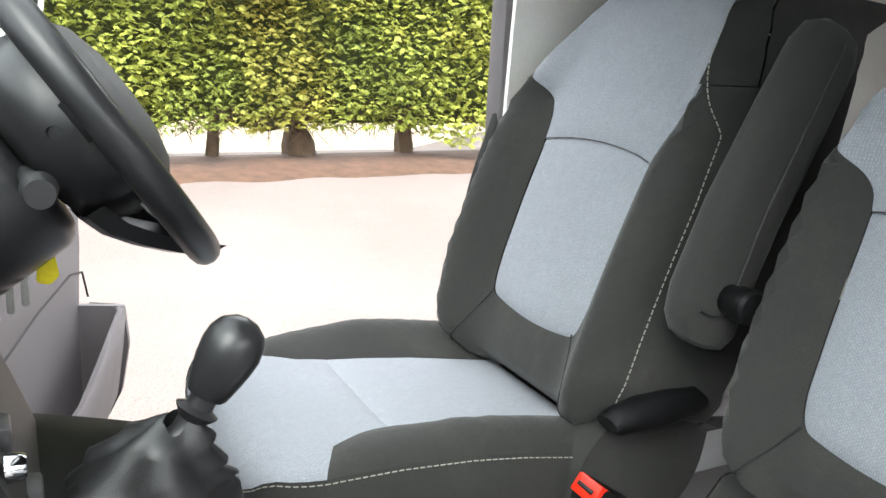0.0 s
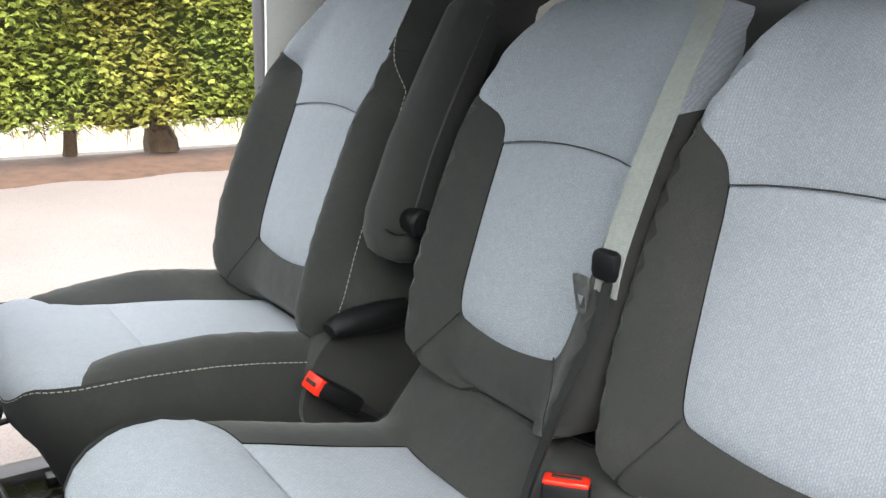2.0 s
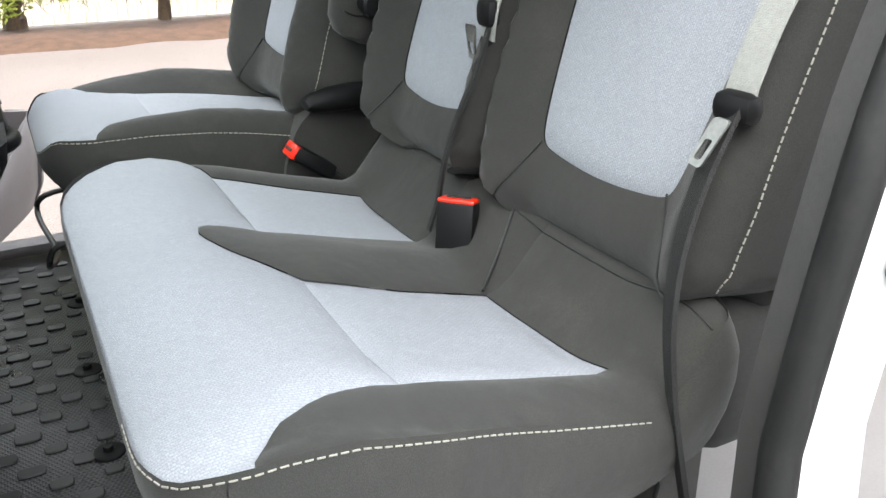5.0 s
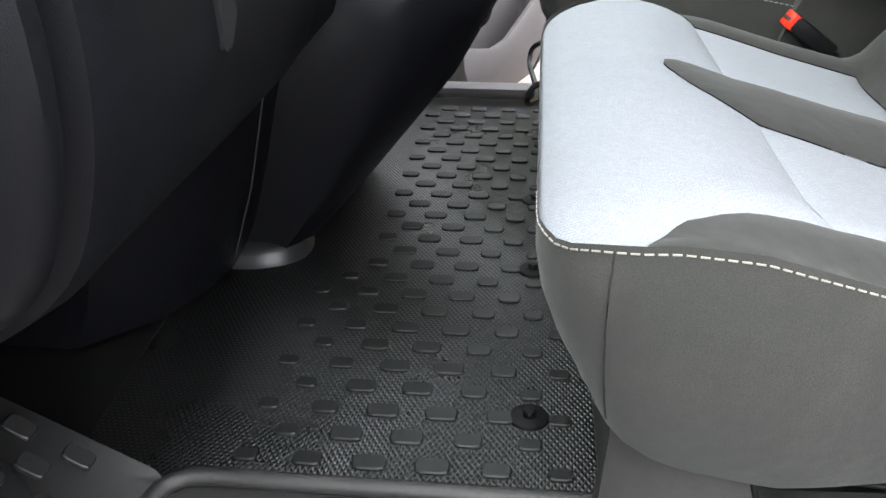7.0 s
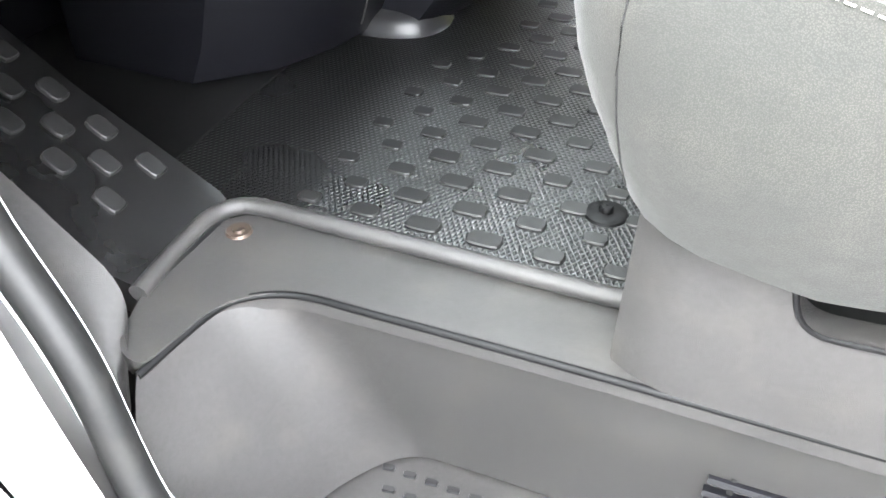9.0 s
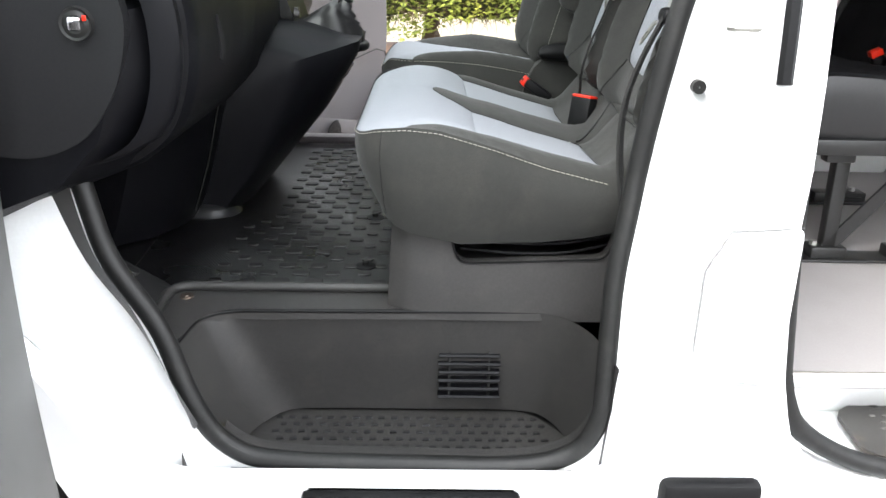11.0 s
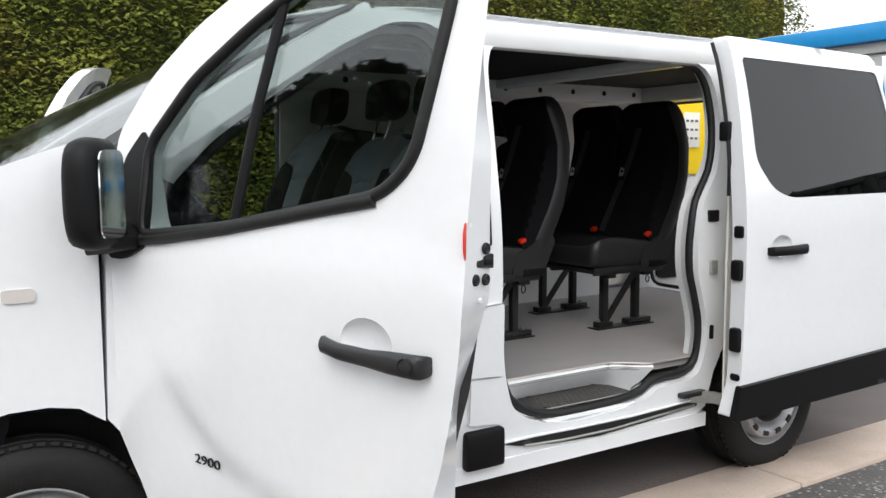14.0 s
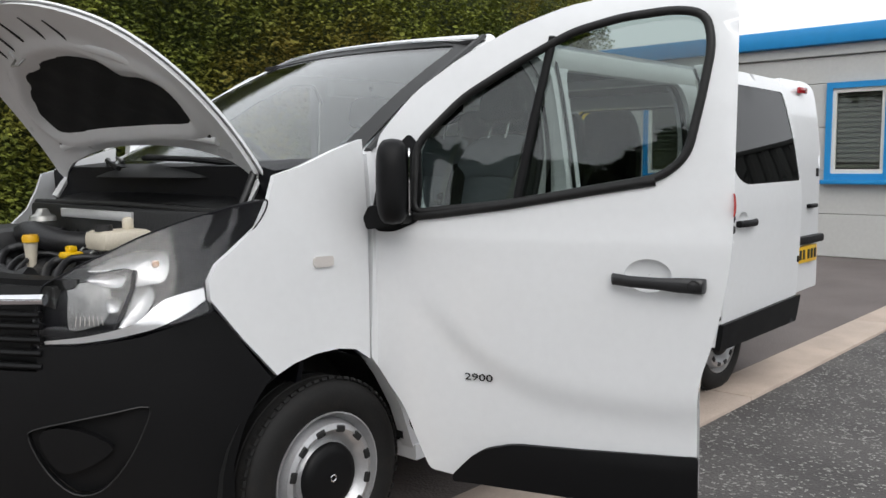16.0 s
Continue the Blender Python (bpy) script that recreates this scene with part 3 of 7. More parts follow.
def trunk(x, y, r):
    g = 0.26
    path = spline([(x, y, g - .05), (x + rnd.uniform(-.04, .04), y, g + 0.35), (x + rnd.uniform(-.1, .1), y + .05, g + 0.8), (x + rnd.uniform(-.1, .1), y + .1, g + 1.9)], 4)
    k = len(path)
    rad = [r * (1.35 if i == 0 else 1.12 if i < 3 else 1 - 0.4 * i / k) for i in range(k)]
    b = tube(path, rad, 12)
    for v in b.verts:
        q = math.atan2(v.co.y - y, v.co.x - x)
        v.co += Vector((math.cos(q), math.sin(q), 0)) * r * 0.16 * math.sin(q * 5 + v.co.z * 3)
    for s in range(5):
        a = rnd.uniform(-2.6, -0.5)
        z0 = g + rnd.uniform(0.3, 0.6)
        tip = Vector((x + math.cos(a) * rnd.uniform(.3, .7), y + math.sin(a) * .5, z0 + rnd.uniform(-.12, .15)))
        tube([(x, y, z0), ((x + tip.x) / 2, (y + tip.y) / 2, z0 + .04), tip], [.014, .01, .004], 5, bm=b)
    part("trunk", b, BARK, hedge)


# dead twigs hanging below the green
r_tw = random.Random(21)
vs, fs = [], []
for k in range(2600):
    bx, by = r_tw.uniform(-5.4, 9.0), r_tw.uniform(6.95, 7.6)
    a = Vector((bx, by, r_tw.uniform(.56, .78)))
    d = Vector((r_tw.gauss(0, .5), r_tw.gauss(-.25, .5), r_tw.gauss(-.35, .25))).normalized() * r_tw.uniform(.10, .30)
    w = d.cross(Vector((0, 1, .2))).normalized() * r_tw.uniform(.002, .005)
    n0 = len(vs)
    vs += [a - w, a + w, a + d * .6 + w * .7 + Vector((0, 0, -.01)), a + d, a + d * .6 - w * .7 + Vector((0, 0, -.01))]
    fs.append((n0, n0 + 1, n0 + 2, n0 + 3, n0 + 4))
me = bpy.data.meshes.new("twigs")
me.from_pydata([tuple(v) for v in vs], [], fs)
link_mesh("dead_undergrowth", me, BARK, hedge, "thin dead brown twigs")
hedge.children[-1]["kind"] = "stuff"


for tx, ty, tr in ((-3.6, 7.5, .07), (-1.2, 7.5, .12), (0.0, 7.5, .06), (1.0, 7.5, .09), (2.30, 7.5, .055), (3.15, 7.5, .135), (4.25, 7.5, .09), (5.6, 7.5, .08), (7.2, 7.5, .12), (9.4, 7.5, .07), (11.6, 7.5, .1)):
    trunk(tx, ty, tr)

# bed of needle litter under the hedge
bm = bmesh.new()
rows = []
for i in range(121):
    cx = -6 + 12.4 * i / 120
    rows.append([bm.verts.new((cx, cy, h)) for cy, h in ((6.30 + 0.14 * noise.noise(Vector((cx * 1.1, 3, 0))) + 0.05 * math.sin(cx * 7), 0.225), (6.6, 0.27 + 0.03 * noise.noise(Vector((cx * 3, 0, 0)))), (7.0, 0.30 + 0.04 * noise.noise(Vector((cx * 2, 9, 0)))), (7.5, 0.285), (8.1, 0.20))])
for a, b in zip(rows, rows[1:]):
    for j in range(4):
        bm.faces.new((a[j], b[j], b[j + 1], a[j + 1]))
tagged(part("planting_bed", bm, MULCH), "brown bed of needle litter below the hedge", "ground", kind="structure")

fence = tagged(new("fence"), "pale weathered timber board fence behind the hedge", "fence")
x = -5.6
while x < 14:
    w = 0.145
    part("board", block(x, x + w - 0.012, 12.6 + rnd.uniform(-.006, .006), 12.625, -.62, 1.25 + rnd.uniform(-.01, .01), 0.003, 1), FENCE, fence)
    x += w
for z in (-0.2, 0.9):
    part("rail", block(-5.6, 14, 12.625, 12.67, z, z + 0.09, 0.004, 1), FENCE, fence)

# industrial unit beyond the van
BX = 11.0
unit = tagged(new("industrial_unit"), "low industrial unit with pale grey cladding and bright blue trim", "building")
WINS = [(-.55, 1.14), (2.36, 4.05)]
by0, by1 = -1.7, 14.0
rows_z = [0.0, 0.62, 1.11, 1.24, 1.86, 2.48, 2.86]
for z0, z1 in zip(rows_z, rows_z[1:]):
    cut = z1 > 1.15 and z0 < 2.47
    edges_y = [by0] + ([y for w in WINS for y in w] if cut else []) + [by1]
    for a, b in zip(edges_y[::2], edges_y[1::2]):
        part("cladding_panel", block(BX, BX + 0.25, a + .002, b - .002, z0 + (0.004 if z0 != 1.24 and z0 != 1.11 else .0005), z1 - (0.004 if z1 != 1.24 and z1 != 1.11 else .0005), 0.006, 1), CLAD, unit)
part("fascia", block(BX - 0.16, BX + 0.3, by0, by1, 3.02, 3.27, 0.02), BLUE, unit)
part("soffit", block(BX - 0.05, BX + 0.3, by0, by1, 2.87, 3.015, 0.01), CLAD, unit, "pale grey gutter board")
part("roof", block(BX, BX + 9, by0, by1, 3.1, 3.3, 0.02), CLAD, unit)
part("side_wall", block(BX + 0.26, BX + 9, by0, by0 + 0.2, 0, 3.09, 0.02), CLAD, unit)
part("side_wall", block(BX + 0.26, BX + 9, by1 - 0.2, by1, 0, 3.09, 0.02), CLAD, unit)
part("back_wall", block(BX + 8.8, BX + 9, by0 + .2, by1 - .2, 0, 3.09, 0.02), CLAD, unit)
for w0, w1 in WINS:
    mw = (w0 + w1) / 2 + .015
    panes = [(w0 + .07, mw - .05), (mw + .05, w1 - .08)]
    holes = [rounded([(h0, 1.2), (h1, 1.2), (h1, 2.4), (h0, 2.4)], .01, 1) for h0, h1 in panes]
    wframe = part("window", sheet(np.array([(w0, 1.11), (w1, 1.11), (w1, 2.48), (w0, 2.48)]), lambda a, b, d: Vector((BX - 0.05 + d, a, b)), 0.3, holes, thick=0.2), BLUE, unit, "bright blue window frame")
    for h0, h1 in panes:
        part("sash", sheet(np.array([(h0, 1.2), (h1, 1.2), (h1, 2.4), (h0, 2.4)]), lambda a, b, d: Vector((BX - 0.02 + d, a, b)), 0.3, [np.array([(h0 + .05, 1.26), (h1 - .05, 1.26), (h1 - .05, 2.34), (h0 + .05, 2.34)])], thick=0.06), PAPER, wframe, "white inner sash")
        part("pane", block(BX + .02, BX + .026, h0 + .05, h1 - .05, 1.26, 2.34, 0), GLASS, wframe)
        for k in range(15):
            z = 1.28 + k * .072
            part("blind_slat", block(BX + .07, BX + .10, h0 + .03, h1 - .03, z, z + .05, .004, 1), BLIND, wframe)
    part("sill", block(BX - .12, BX + .02, w0 - .05, w1 + .05, 1.05, 1.108, .01), BLUE, wframe)

# ribbed metal shed across the yard and trees behind it, which the glass mirrors
shed = tagged(new("metal_shed"), "long dark shed of ribbed metal sheeting across the yard", "building")
prof = [(0, 0), (.10, 0), (.13, .05), (.27, .05), (.30, 0)]
ys_ = [(-32 + .30 * i + a, b) for i in range(93) for a, b in prof[:-1]]
part("ribbed_wall", loft([[Vector((17.0 - b, y, z)) for y, b in ys_] for z in (0.0, 3.3)], closed=False), SHEETING, shed)
part("back_wall", block(17.06, 25, -32, -4.2, 0, 3.28, .02), SHEETING, shed)
part("roof", block(16.9, 25.1, -32.1, -4.1, 3.3, 3.45, .03), SHEETING, shed)
# trees far behind the camera
def far_trees(name, count, seed, x0, x1, y, top, turned=False):
    r = np.random.RandomState(seed)
    vs, fs = [], []
    for i in range(count):
        bx = r.uniform(x0, x1)
        crown = top * (0.62 + 0.38 * abs(math.sin(bx * 0.23 + 1.0) * math.sin(bx * 0.11)))
        c = Vector((bx, y + r.uniform(-2, 2), r.uniform(0.2, 1.0) ** 0.7 * crown))
        d, e = (Vector(r.normal(0, 1, 3)).normalized() * r.uniform(.3, .8) for _ in range(2))
        if turned:
            c = Vector((c.y, c.x, c.z))
        n0 = len(vs)
        vs += [c + d, c + e, c - d, c - e]
        fs.append((n0, n0 + 1, n0 + 2, n0 + 3))
    me = bpy.data.meshes.new(name)
    me.from_pydata([tuple(v) for v in vs], [], fs)
    return tagged(link_mesh(name, me, FARTREE), "dark line of far trees across the yard", "trees", kind="stuff")


far_trees("far_trees", 9000, 5, -45, 45, -27, 6.5)
far_trees("far_trees", 16000, 8, -45, 30, -34, 17.0, True)

# ---------------------------------------------------------------- the van

van = thing("van", "white crew van with its doors and bonnet standing open", "van")

SZ = [0.25, 0.33, 0.45, 0.6, 0.9, 1.15, 1.28, 1.45, 1.6, 1.75, 1.86, 1.92, 1.95, 1.97]
SY = [0.0, -0.012, -0.022, -0.03, -0.036, -0.036, -0.025, 0.0, 0.025, 0.055, 0.085, 0.112, 0.14, 0.18]
HALF = 0.875


def tuck(z):
    """How far the flank lies inside its reference plane at a height."""
    return float(np.interp(z, SZ, SY))


def near_flank(a, b, d):
    return Vector((a, -HALF + tuck(b) + d, b))


def far_flank(a, b, d):
    return Vector((a, 0.94 - tuck(b) - d, b))


NX = [-0.96, -0.93, -0.88, -0.8, -0.7, -0.55, -0.35, -0.1, 0.2, 0.5]
NY = [0.0, 0.22, 0.4, 0.55, 0.66, 0.765, 0.845, 0.89, 0.905, 0.91]


NOSE = spline(list(zip(NX, NY)), 6)


def nose_y(x):
    return float(np.interp(x, NOSE[:, 0], NOSE[:, 1]))


def arch(cx, r, a0, a1, n=14, cz=0.33, squash=1.0):
    return [(cx + r * math.cos(q), cz + r * squash * math.sin(q)) for q in np.radians(np.linspace(a0, a1, n))]


# flank with the door openings, from the front pillar to the tail
flank_line = [(0.44, 0.30), (2.55, 0.30), (2.66, 0.36)] + arch(3.098, 0.43, 172, 8, 14, 0.36) + [(3.60, 0.36), (4.04, 0.42), (4.05, 1.2), (4.03, 1.9), (3.98, 1.968), (1.35, 1.968), (1.15, 1.945), (0.95, 1.875), (0.72, 1.74), (0.50, 1.60), (0.33, 1.49), (0.22, 1.44), (0.20, 0.72), (0.27, 0.63), (0.35, 0.50), (0.41, 0.36)]
cab_hole = rounded([(0.27, 0.75), (0.36, 0.66), (0.47, 0.47), (0.56, 0.435), (1.30, 0.435), (1.36, 0.53), (1.38, 0.9), (1.42, 1.25), (1.44, 1.45), (1.44, 1.80), (1.35, 1.905), (1.18, 1.895), (0.98, 1.80), (0.75, 1.66), (0.52, 1.51), (0.35, 1.40), (0.27, 1.30)], 0.06)
seal_line = spline([(1.572, 0.70), (1.583, 0.63), (1.597, 0.585), (1.620, 0.545), (1.675, 0.503), (1.755, 0.468), (1.86, 0.449), (1.97, 0.446), (2.14, 0.452), (2.28, 0.469), (2.36, 0.507), (2.44, 0.518), (2.55, 0.522), (2.612, 0.558), (2.637, 0.64), (2.634, 0.745), (2.60, 0.863), (2.572, 0.96), (2.57, 1.10), (2.605, 1.25), (2.70, 1.38), (2.75, 1.54), (2.75, 1.74), (2.67, 1.838), (2.4, 1.855), (2.0, 1.86), (1.65, 1.855), (1.56, 1.79), (1.545, 1.6), (1.55, 1.0)], 3, True)
slide_hole = np.array([(x - (.012 if z < 1.0 and x < 1.7 else 0), z - .024 * min(1.0, max(0.0, (.62 - z) / .08))) for x, z in seal_line])
part("side_panel", sheet(flank_line, near_flank, 0.07, [cab_hole, slide_hole], thick=0.062), WHITE, van)
far_cab = np.array([(x + (.05 if x > 1 else 0), z) for x, z in cab_hole])
part("side_panel", sheet(flank_line, far_flank, 0.09, [far_cab], thick=0.05), WHITE, van)


def seal(name, loop, y_of, r=0.011, label="black rubber door seal"):
    return part(name, tube([(a, y_of(b), b) for a, b in densify(loop, 0.03)], r, 8, True, up=(0, 1, 0)), RUBBER, van, label)


# door frame set in behind the outer skin, with the seal on its lip
inner_cab = rounded([(0.40, 0.98), (0.45, 0.80), (0.535, 0.685), (0.575, 0.57), (0.618, 0.487), (0.672, 0.445), (0.77, 0.433), (1.12, 0.428), (1.21, 0.436), (1.270, 0.468), (1.296, 0.53), (1.300, 0.64), (1.305, 0.78), (1.328, 0.92), (1.345, 1.05), (1.378, 1.235), (1.414, 1.34), (1.442, 1.45), (1.446, 1.60), (1.43, 1.75), (1.35, 1.86), (1.18, 1.85), (1.0, 1.76), (0.78, 1.62), (0.58, 1.48), (0.44, 1.34), (0.40, 1.2)], 0.05)
far_inner = np.array([(x + (.06 if z < .9 else .015) * (x > 1), z) for x, z in inner_cab])


def cab_depth(a, b):
    """The door frame's lip steps inward up the pillar and stays out at the sill."""
    return -0.82 + 0.065 * float(np.interp(b, [0.55, 0.95], [0, 1])) + max(0.0, tuck(b)) * 0.9


outer_lip = rounded([(0.22, 0.72), (0.33, 0.66), (0.44, 0.42), (0.56, 0.40), (1.32, 0.40), (1.40, 0.53), (1.42, 0.9), (1.465, 1.25), (1.485, 1.82), (1.39, 1.93), (1.16, 1.92), (0.96, 1.84), (0.73, 1.70), (0.50, 1.56), (0.32, 1.45), (0.22, 1.36)], 0.05)
part("door_frame", sheet(outer_lip, lambda a, b, d: Vector((a, cab_depth(a, b) + d, b)), 0.05, [inner_cab], thick=0.03), JAMB, van, "white painted door frame")
part("door_frame", sheet(outer_lip, lambda a, b, d: Vector((a, 0.90 - max(0.0, tuck(b)) - d, b)), 0.08, [far_inner], thick=0.03), JAMB, van, "white painted door frame")
c0 = inner_cab.mean(0)
t_rings = []
for k, dd in ((.985, -.006), (.978, .02), (.985, .05), (1.06, .058)):
    t_rings.append([Vector((c0[0] + (a - c0[0]) * k, cab_depth(a, b) + dd, c0[1] + (b - c0[1]) * k)) for a, b in densify(inner_cab, .03) if (a > 1.1 and b < 1.84) or (a > .62 and b < .62)])
part("opening_trim", loft(t_rings, closed=False), TRIM, van, "charcoal inner trim round the door opening")
cab_seal = seal("door_seal", inner_cab, lambda b: cab_depth(0, b) + 0.008, 0.018)
part("door_seal", tube([(a, 0.89 - max(0.0, tuck(b)), b) for a, b in densify(far_inner, 0.04)], 0.013, 8, True, up=(0, 1, 0)), RUBBER, van)
slide_in = np.array([(x + (x - 2.1) * 0.035, z + (z - 1.15) * 0.02) for x, z in slide_hole])
part("slide_frame", sheet(np.array([(x + (x - 2.1) * 0.10, z + (z - 1.15) * 0.06) for x, z in slide_hole]), lambda a, b, d: Vector((a, -0.80 + max(0.0, tuck(b)) * 0.9 + d, b)), 0.06, [slide_in], thick=0.03), JAMB, van, "white painted sliding door frame")
seal("door_seal", seal_line, lambda b: -HALF + tuck(b) + 0.045, 0.018)
part("striker", sheet(rounded([(1.426, 1.165), (1.426, 1.25), (1.446, 1.25), (1.446, 1.165)], .006), lambda a, b, d: Vector((a, -HALF + tuck(b) - .010 + d, b)), .02, thick=.01), JAMB, van, "white painted striker plate")
part("striker_pin", tube([(1.398, -HALF - .038, 1.207), (1.402, -HALF - .048, 1.207), (1.432, -HALF - .050, 1.207), (1.446, -HALF - .030, 1.207)], .005, 8), GALV, van, "steel striker pin")
part("rubber_plug", lathe([(0.001, -.775), (.011, -.775), (.011, -.76)], 14, "y", (1.411, 0, 1.103)), RUBBER, van)
part("striker_plate", block(2.64, 2.68, -.925, -.90, .94, 1.0, .004), GALV, van)
part("latch_recess", block(2.625, 2.69, -.918, -.90, 1.165, 1.215, .006), BLACKPL, van)
part("lock_slot", block(2.655, 2.672, -.918, -.90, .66, .72, .004), BLACKPL, van)
# seam lines and black strip on the centre pillar
part("gutter_strip", tube([(1.485, -.882 + tuck(z), z) for z in np.linspace(1.13, 1.93, 12)], .012, 6, squash=.6), BLACKPL, van, "black rubber strip down the centre pillar")
part("pillar_cover", sheet(rounded([(1.40, .665), (1.405, .86), (1.44, .915), (1.548, .92), (1.548, .655)], .015), lambda a, b, d: Vector((a, -HALF + tuck(b) - .012 + d, b)), .04, thick=.02), WHITE, van, "white pillar cover panel")
part("pillar_cover", sheet(rounded([(1.40, .49), (1.40, .66), (1.548, .65), (1.548, .475)], .012), lambda a, b, d: Vector((a, -HALF + tuck(b) - .010 + d, b)), .04, thick=.02), WHITE, van, "white pillar cover panel")
# no real gap: grey beads carry the shade of the seams in their colour
for pts_ in ([(1.40, .662), (1.548, .652)], [(1.402, .50), (1.404, .665), (1.406, .85), (1.438, .914), (1.548, .921)]):
    part("shut_line", tube([(x, -HALF + tuck(z) - .0125, z) for x, z in densify(np.array(pts_ + pts_[-2:0:-1]), .05)[:len(densify(np.array(pts_), .05))]], .0022, 6), GAP, van)
part("pillar_channel", sheet(rounded([(1.425, .94), (1.432, 1.9), (1.462, 1.9), (1.455, .94)], .012), lambda a, b, d: Vector((a, -HALF + tuck(b) - .003 + d, b)), .06, thick=.006), JAMB, van, "pressed rib on the centre pillar")
part("rubbing_block", block(1.385, 1.555, -.925, -.88, .325, .468, .014), BLACKPL, van, "black plastic rubbing block")
part("sill_guard", block(0.78, 1.15, -.915, -.88, .345, .435, .01), BLACKPL, van, "black plastic sill guard")

# sill with the runner of the sliding door
part("sill", sheet(np.array([(0.43, 0.275), (2.66, 0.275), (2.66, 0.335), (0.43, 0.335)]), lambda a, b, d: Vector((a, -.895 + d, b)), .1, thick=.1), WHITE, van)
run = np.array([(1.555, .392), (1.69, .396), (1.91, .391), (2.2, .388), (2.60, .398), (2.60, .372), (2.3, .352), (2.03, .340), (1.80, .352), (1.64, .372)])
part("slide_track", sheet(run, lambda a, b, d: Vector((a, -.8965 + d, b)), .05, thick=.02), INK, van, "black runner of the sliding door")
part("track_lip", tube([(1.56, -.900, .399), (1.69, -.903, .402), (1.91, -.903, .397), (2.2, -.903, .394), (2.60, -.90, .404)], .006, 8), WHITE, van, "white folded lip over the runner")
part("track_rail", tube([(1.66, -.899, .370), (1.85, -.902, .360), (2.1, -.902, .357), (2.58, -.899, .379)], .005, 8), GALV, van, "worn steel rail in the runner")
part("track_bracket", block(2.48, 2.62, -.93, -.88, .425, .445, .004), DARKMETAL, van)
part("track_arm", strap([(2.55, -.9, .42), (2.64, -.95, .415), (2.70, -1.06, .40)], .05, .012, (0, 0, 1)), GALV, van)

# roof, headliner and far lining
bm = bmesh.new()
rows = []
for i in range(25):
    row = []
    for y in np.linspace(-0.735, 0.80, 17):
        x0 = 0.91 + .13 * ((y - .03) / .76) ** 2
        x = x0 + (4.03 - x0) * i / 24
        drop = 0.045 * max(0.0, (x0 + .35 - x) / 0.35) ** 1.7 + 0.05 * max(0.0, (x - 3.8) / 0.23) ** 2
        row.append(bm.verts.new((x, y, 1.995 - drop - 0.033 * (abs(y - .03) / 0.75) ** 3.5)))
    rows.append(row)
for a, b in zip(rows, rows[1:]):
    for j in range(16):
        bm.faces.new((a[j], b[j], b[j + 1], a[j + 1]))
bmesh.ops.solidify(bm, geom=bm.faces[:], thickness=0.015)
part("roof", bm, WHITE, van)
part("headliner", block(1.0, 4.0, -.73, .78, 1.90, 1.93, .01), HEADLINER, van, "dark headliner")
part("roof_rib", block(2.72, 2.82, -.72, .78, 1.85, 1.90, .01), JAMB, van)
part("roof_rail", block(1.45, 4.0, -.80, -.745, 1.83, 1.93, .02), JAMB, van, "white roof rail")
part("roof_rail", block(1.45, 4.0, .74, .85, 1.80, 1.93, .02), JAMB, van, "white roof rail with holes")
for k in range(9):
    part("rail_hole", lathe([(.001, .738), (.016, .738), (.016, .75)], 12, "y", (1.75 + k * .26, 0, 1.855)), INK, van)
part("side_lining", sheet(rounded([(1.42, .60), (4.0, .60), (4.0, 1.80), (1.42, 1.80)], .03), lambda a, b, d: Vector((a, .855 - .06 * max(0, b - 1.2) + d, b)), .15, thick=.01), LINING, van, "cream side lining board")
part("wheel_box", sheet(rounded([(2.62, .56), (3.58, .56), (3.48, .86), (2.72, .86)], .08), lambda a, b, d: Vector((a, .70 + d, b)), .08, thick=.2), JAMB, van, "white wheel arch box")
part("wall_rail", block(1.45, 2.62, .80, .87, .57, .72, .02), JAMB, van)
part("rear_pillar", block(3.92, 4.03, -.83, -.70, .56, 1.9, .02), JAMB, van)
part("rear_pillar", block(3.92, 4.03, .76, .89, .56, 1.9, .02), JAMB, van)
part("rear_header", block(3.90, 4.03, -.70, .76, 1.80, 1.93, .02), JAMB, van)
part("rear_seal", tube([(4.035, y, z) for y, z in densify(rounded([(-.69, .60), (.75, .60), (.75, 1.80), (-.69, 1.80)], .09), .05)], .012, 6, True, up=(1, 0, 0)), RUBBER, van)

# rear compartment floor and its step
rf = rounded([(1.40, -.725), (2.24, -.725), (2.38, -.835), (2.66, -.835), (2.66, -.80), (4.03, -.80), (4.03, .86), (1.40, .86)], [.01, .05, .05, .01, .01, .01, .01, .01])
part("load_floor", sheet(rf, lambda a, b, d: Vector((a, b, .575 - d)), .12, thick=.03), RFLOOR, van, "pale grey vinyl load floor")
part("floor_strip", tube([(1.57, -.728, .576), (1.9, -.728, .576), (2.215, -.728, .576), (2.25, -.738, .576), (2.37, -.836, .576), (2.40, -.842, .576), (2.62, -.842, .576)], .007, 6, squash=.6), ALU, van, "aluminium floor edge strip")
riser = [(1.55, -.735, .565), (2.235, -.735, .565), (2.30, -.775, .566), (2.385, -.848, .567)]
part("step_riser", loft([[Vector((x + dx * (1 if i > 1 else 0), y + dy, z)) for i, (x, y, z_) in enumerate(riser)] for dx, dy, z in ((0, .008, .572), (0, 0, .560), (-.02, .045, .50), (-.03, .100, .455), (-.03, .115, .43))], closed=False), JAMB, van, "white sloping riser of the side step")
part("sliding_step", sheet(rounded([(1.778, -.80), (1.80, -.828), (2.262, -.828), (2.290, -.808), (2.274, -.66), (2.245, -.630), (1.838, -.637), (1.786, -.672)], .022), lambda a, b, d: Vector((a, b, .466 - d)), .03, thick=.010), SLIDEMAT, van, "worn black step mat with small studs")
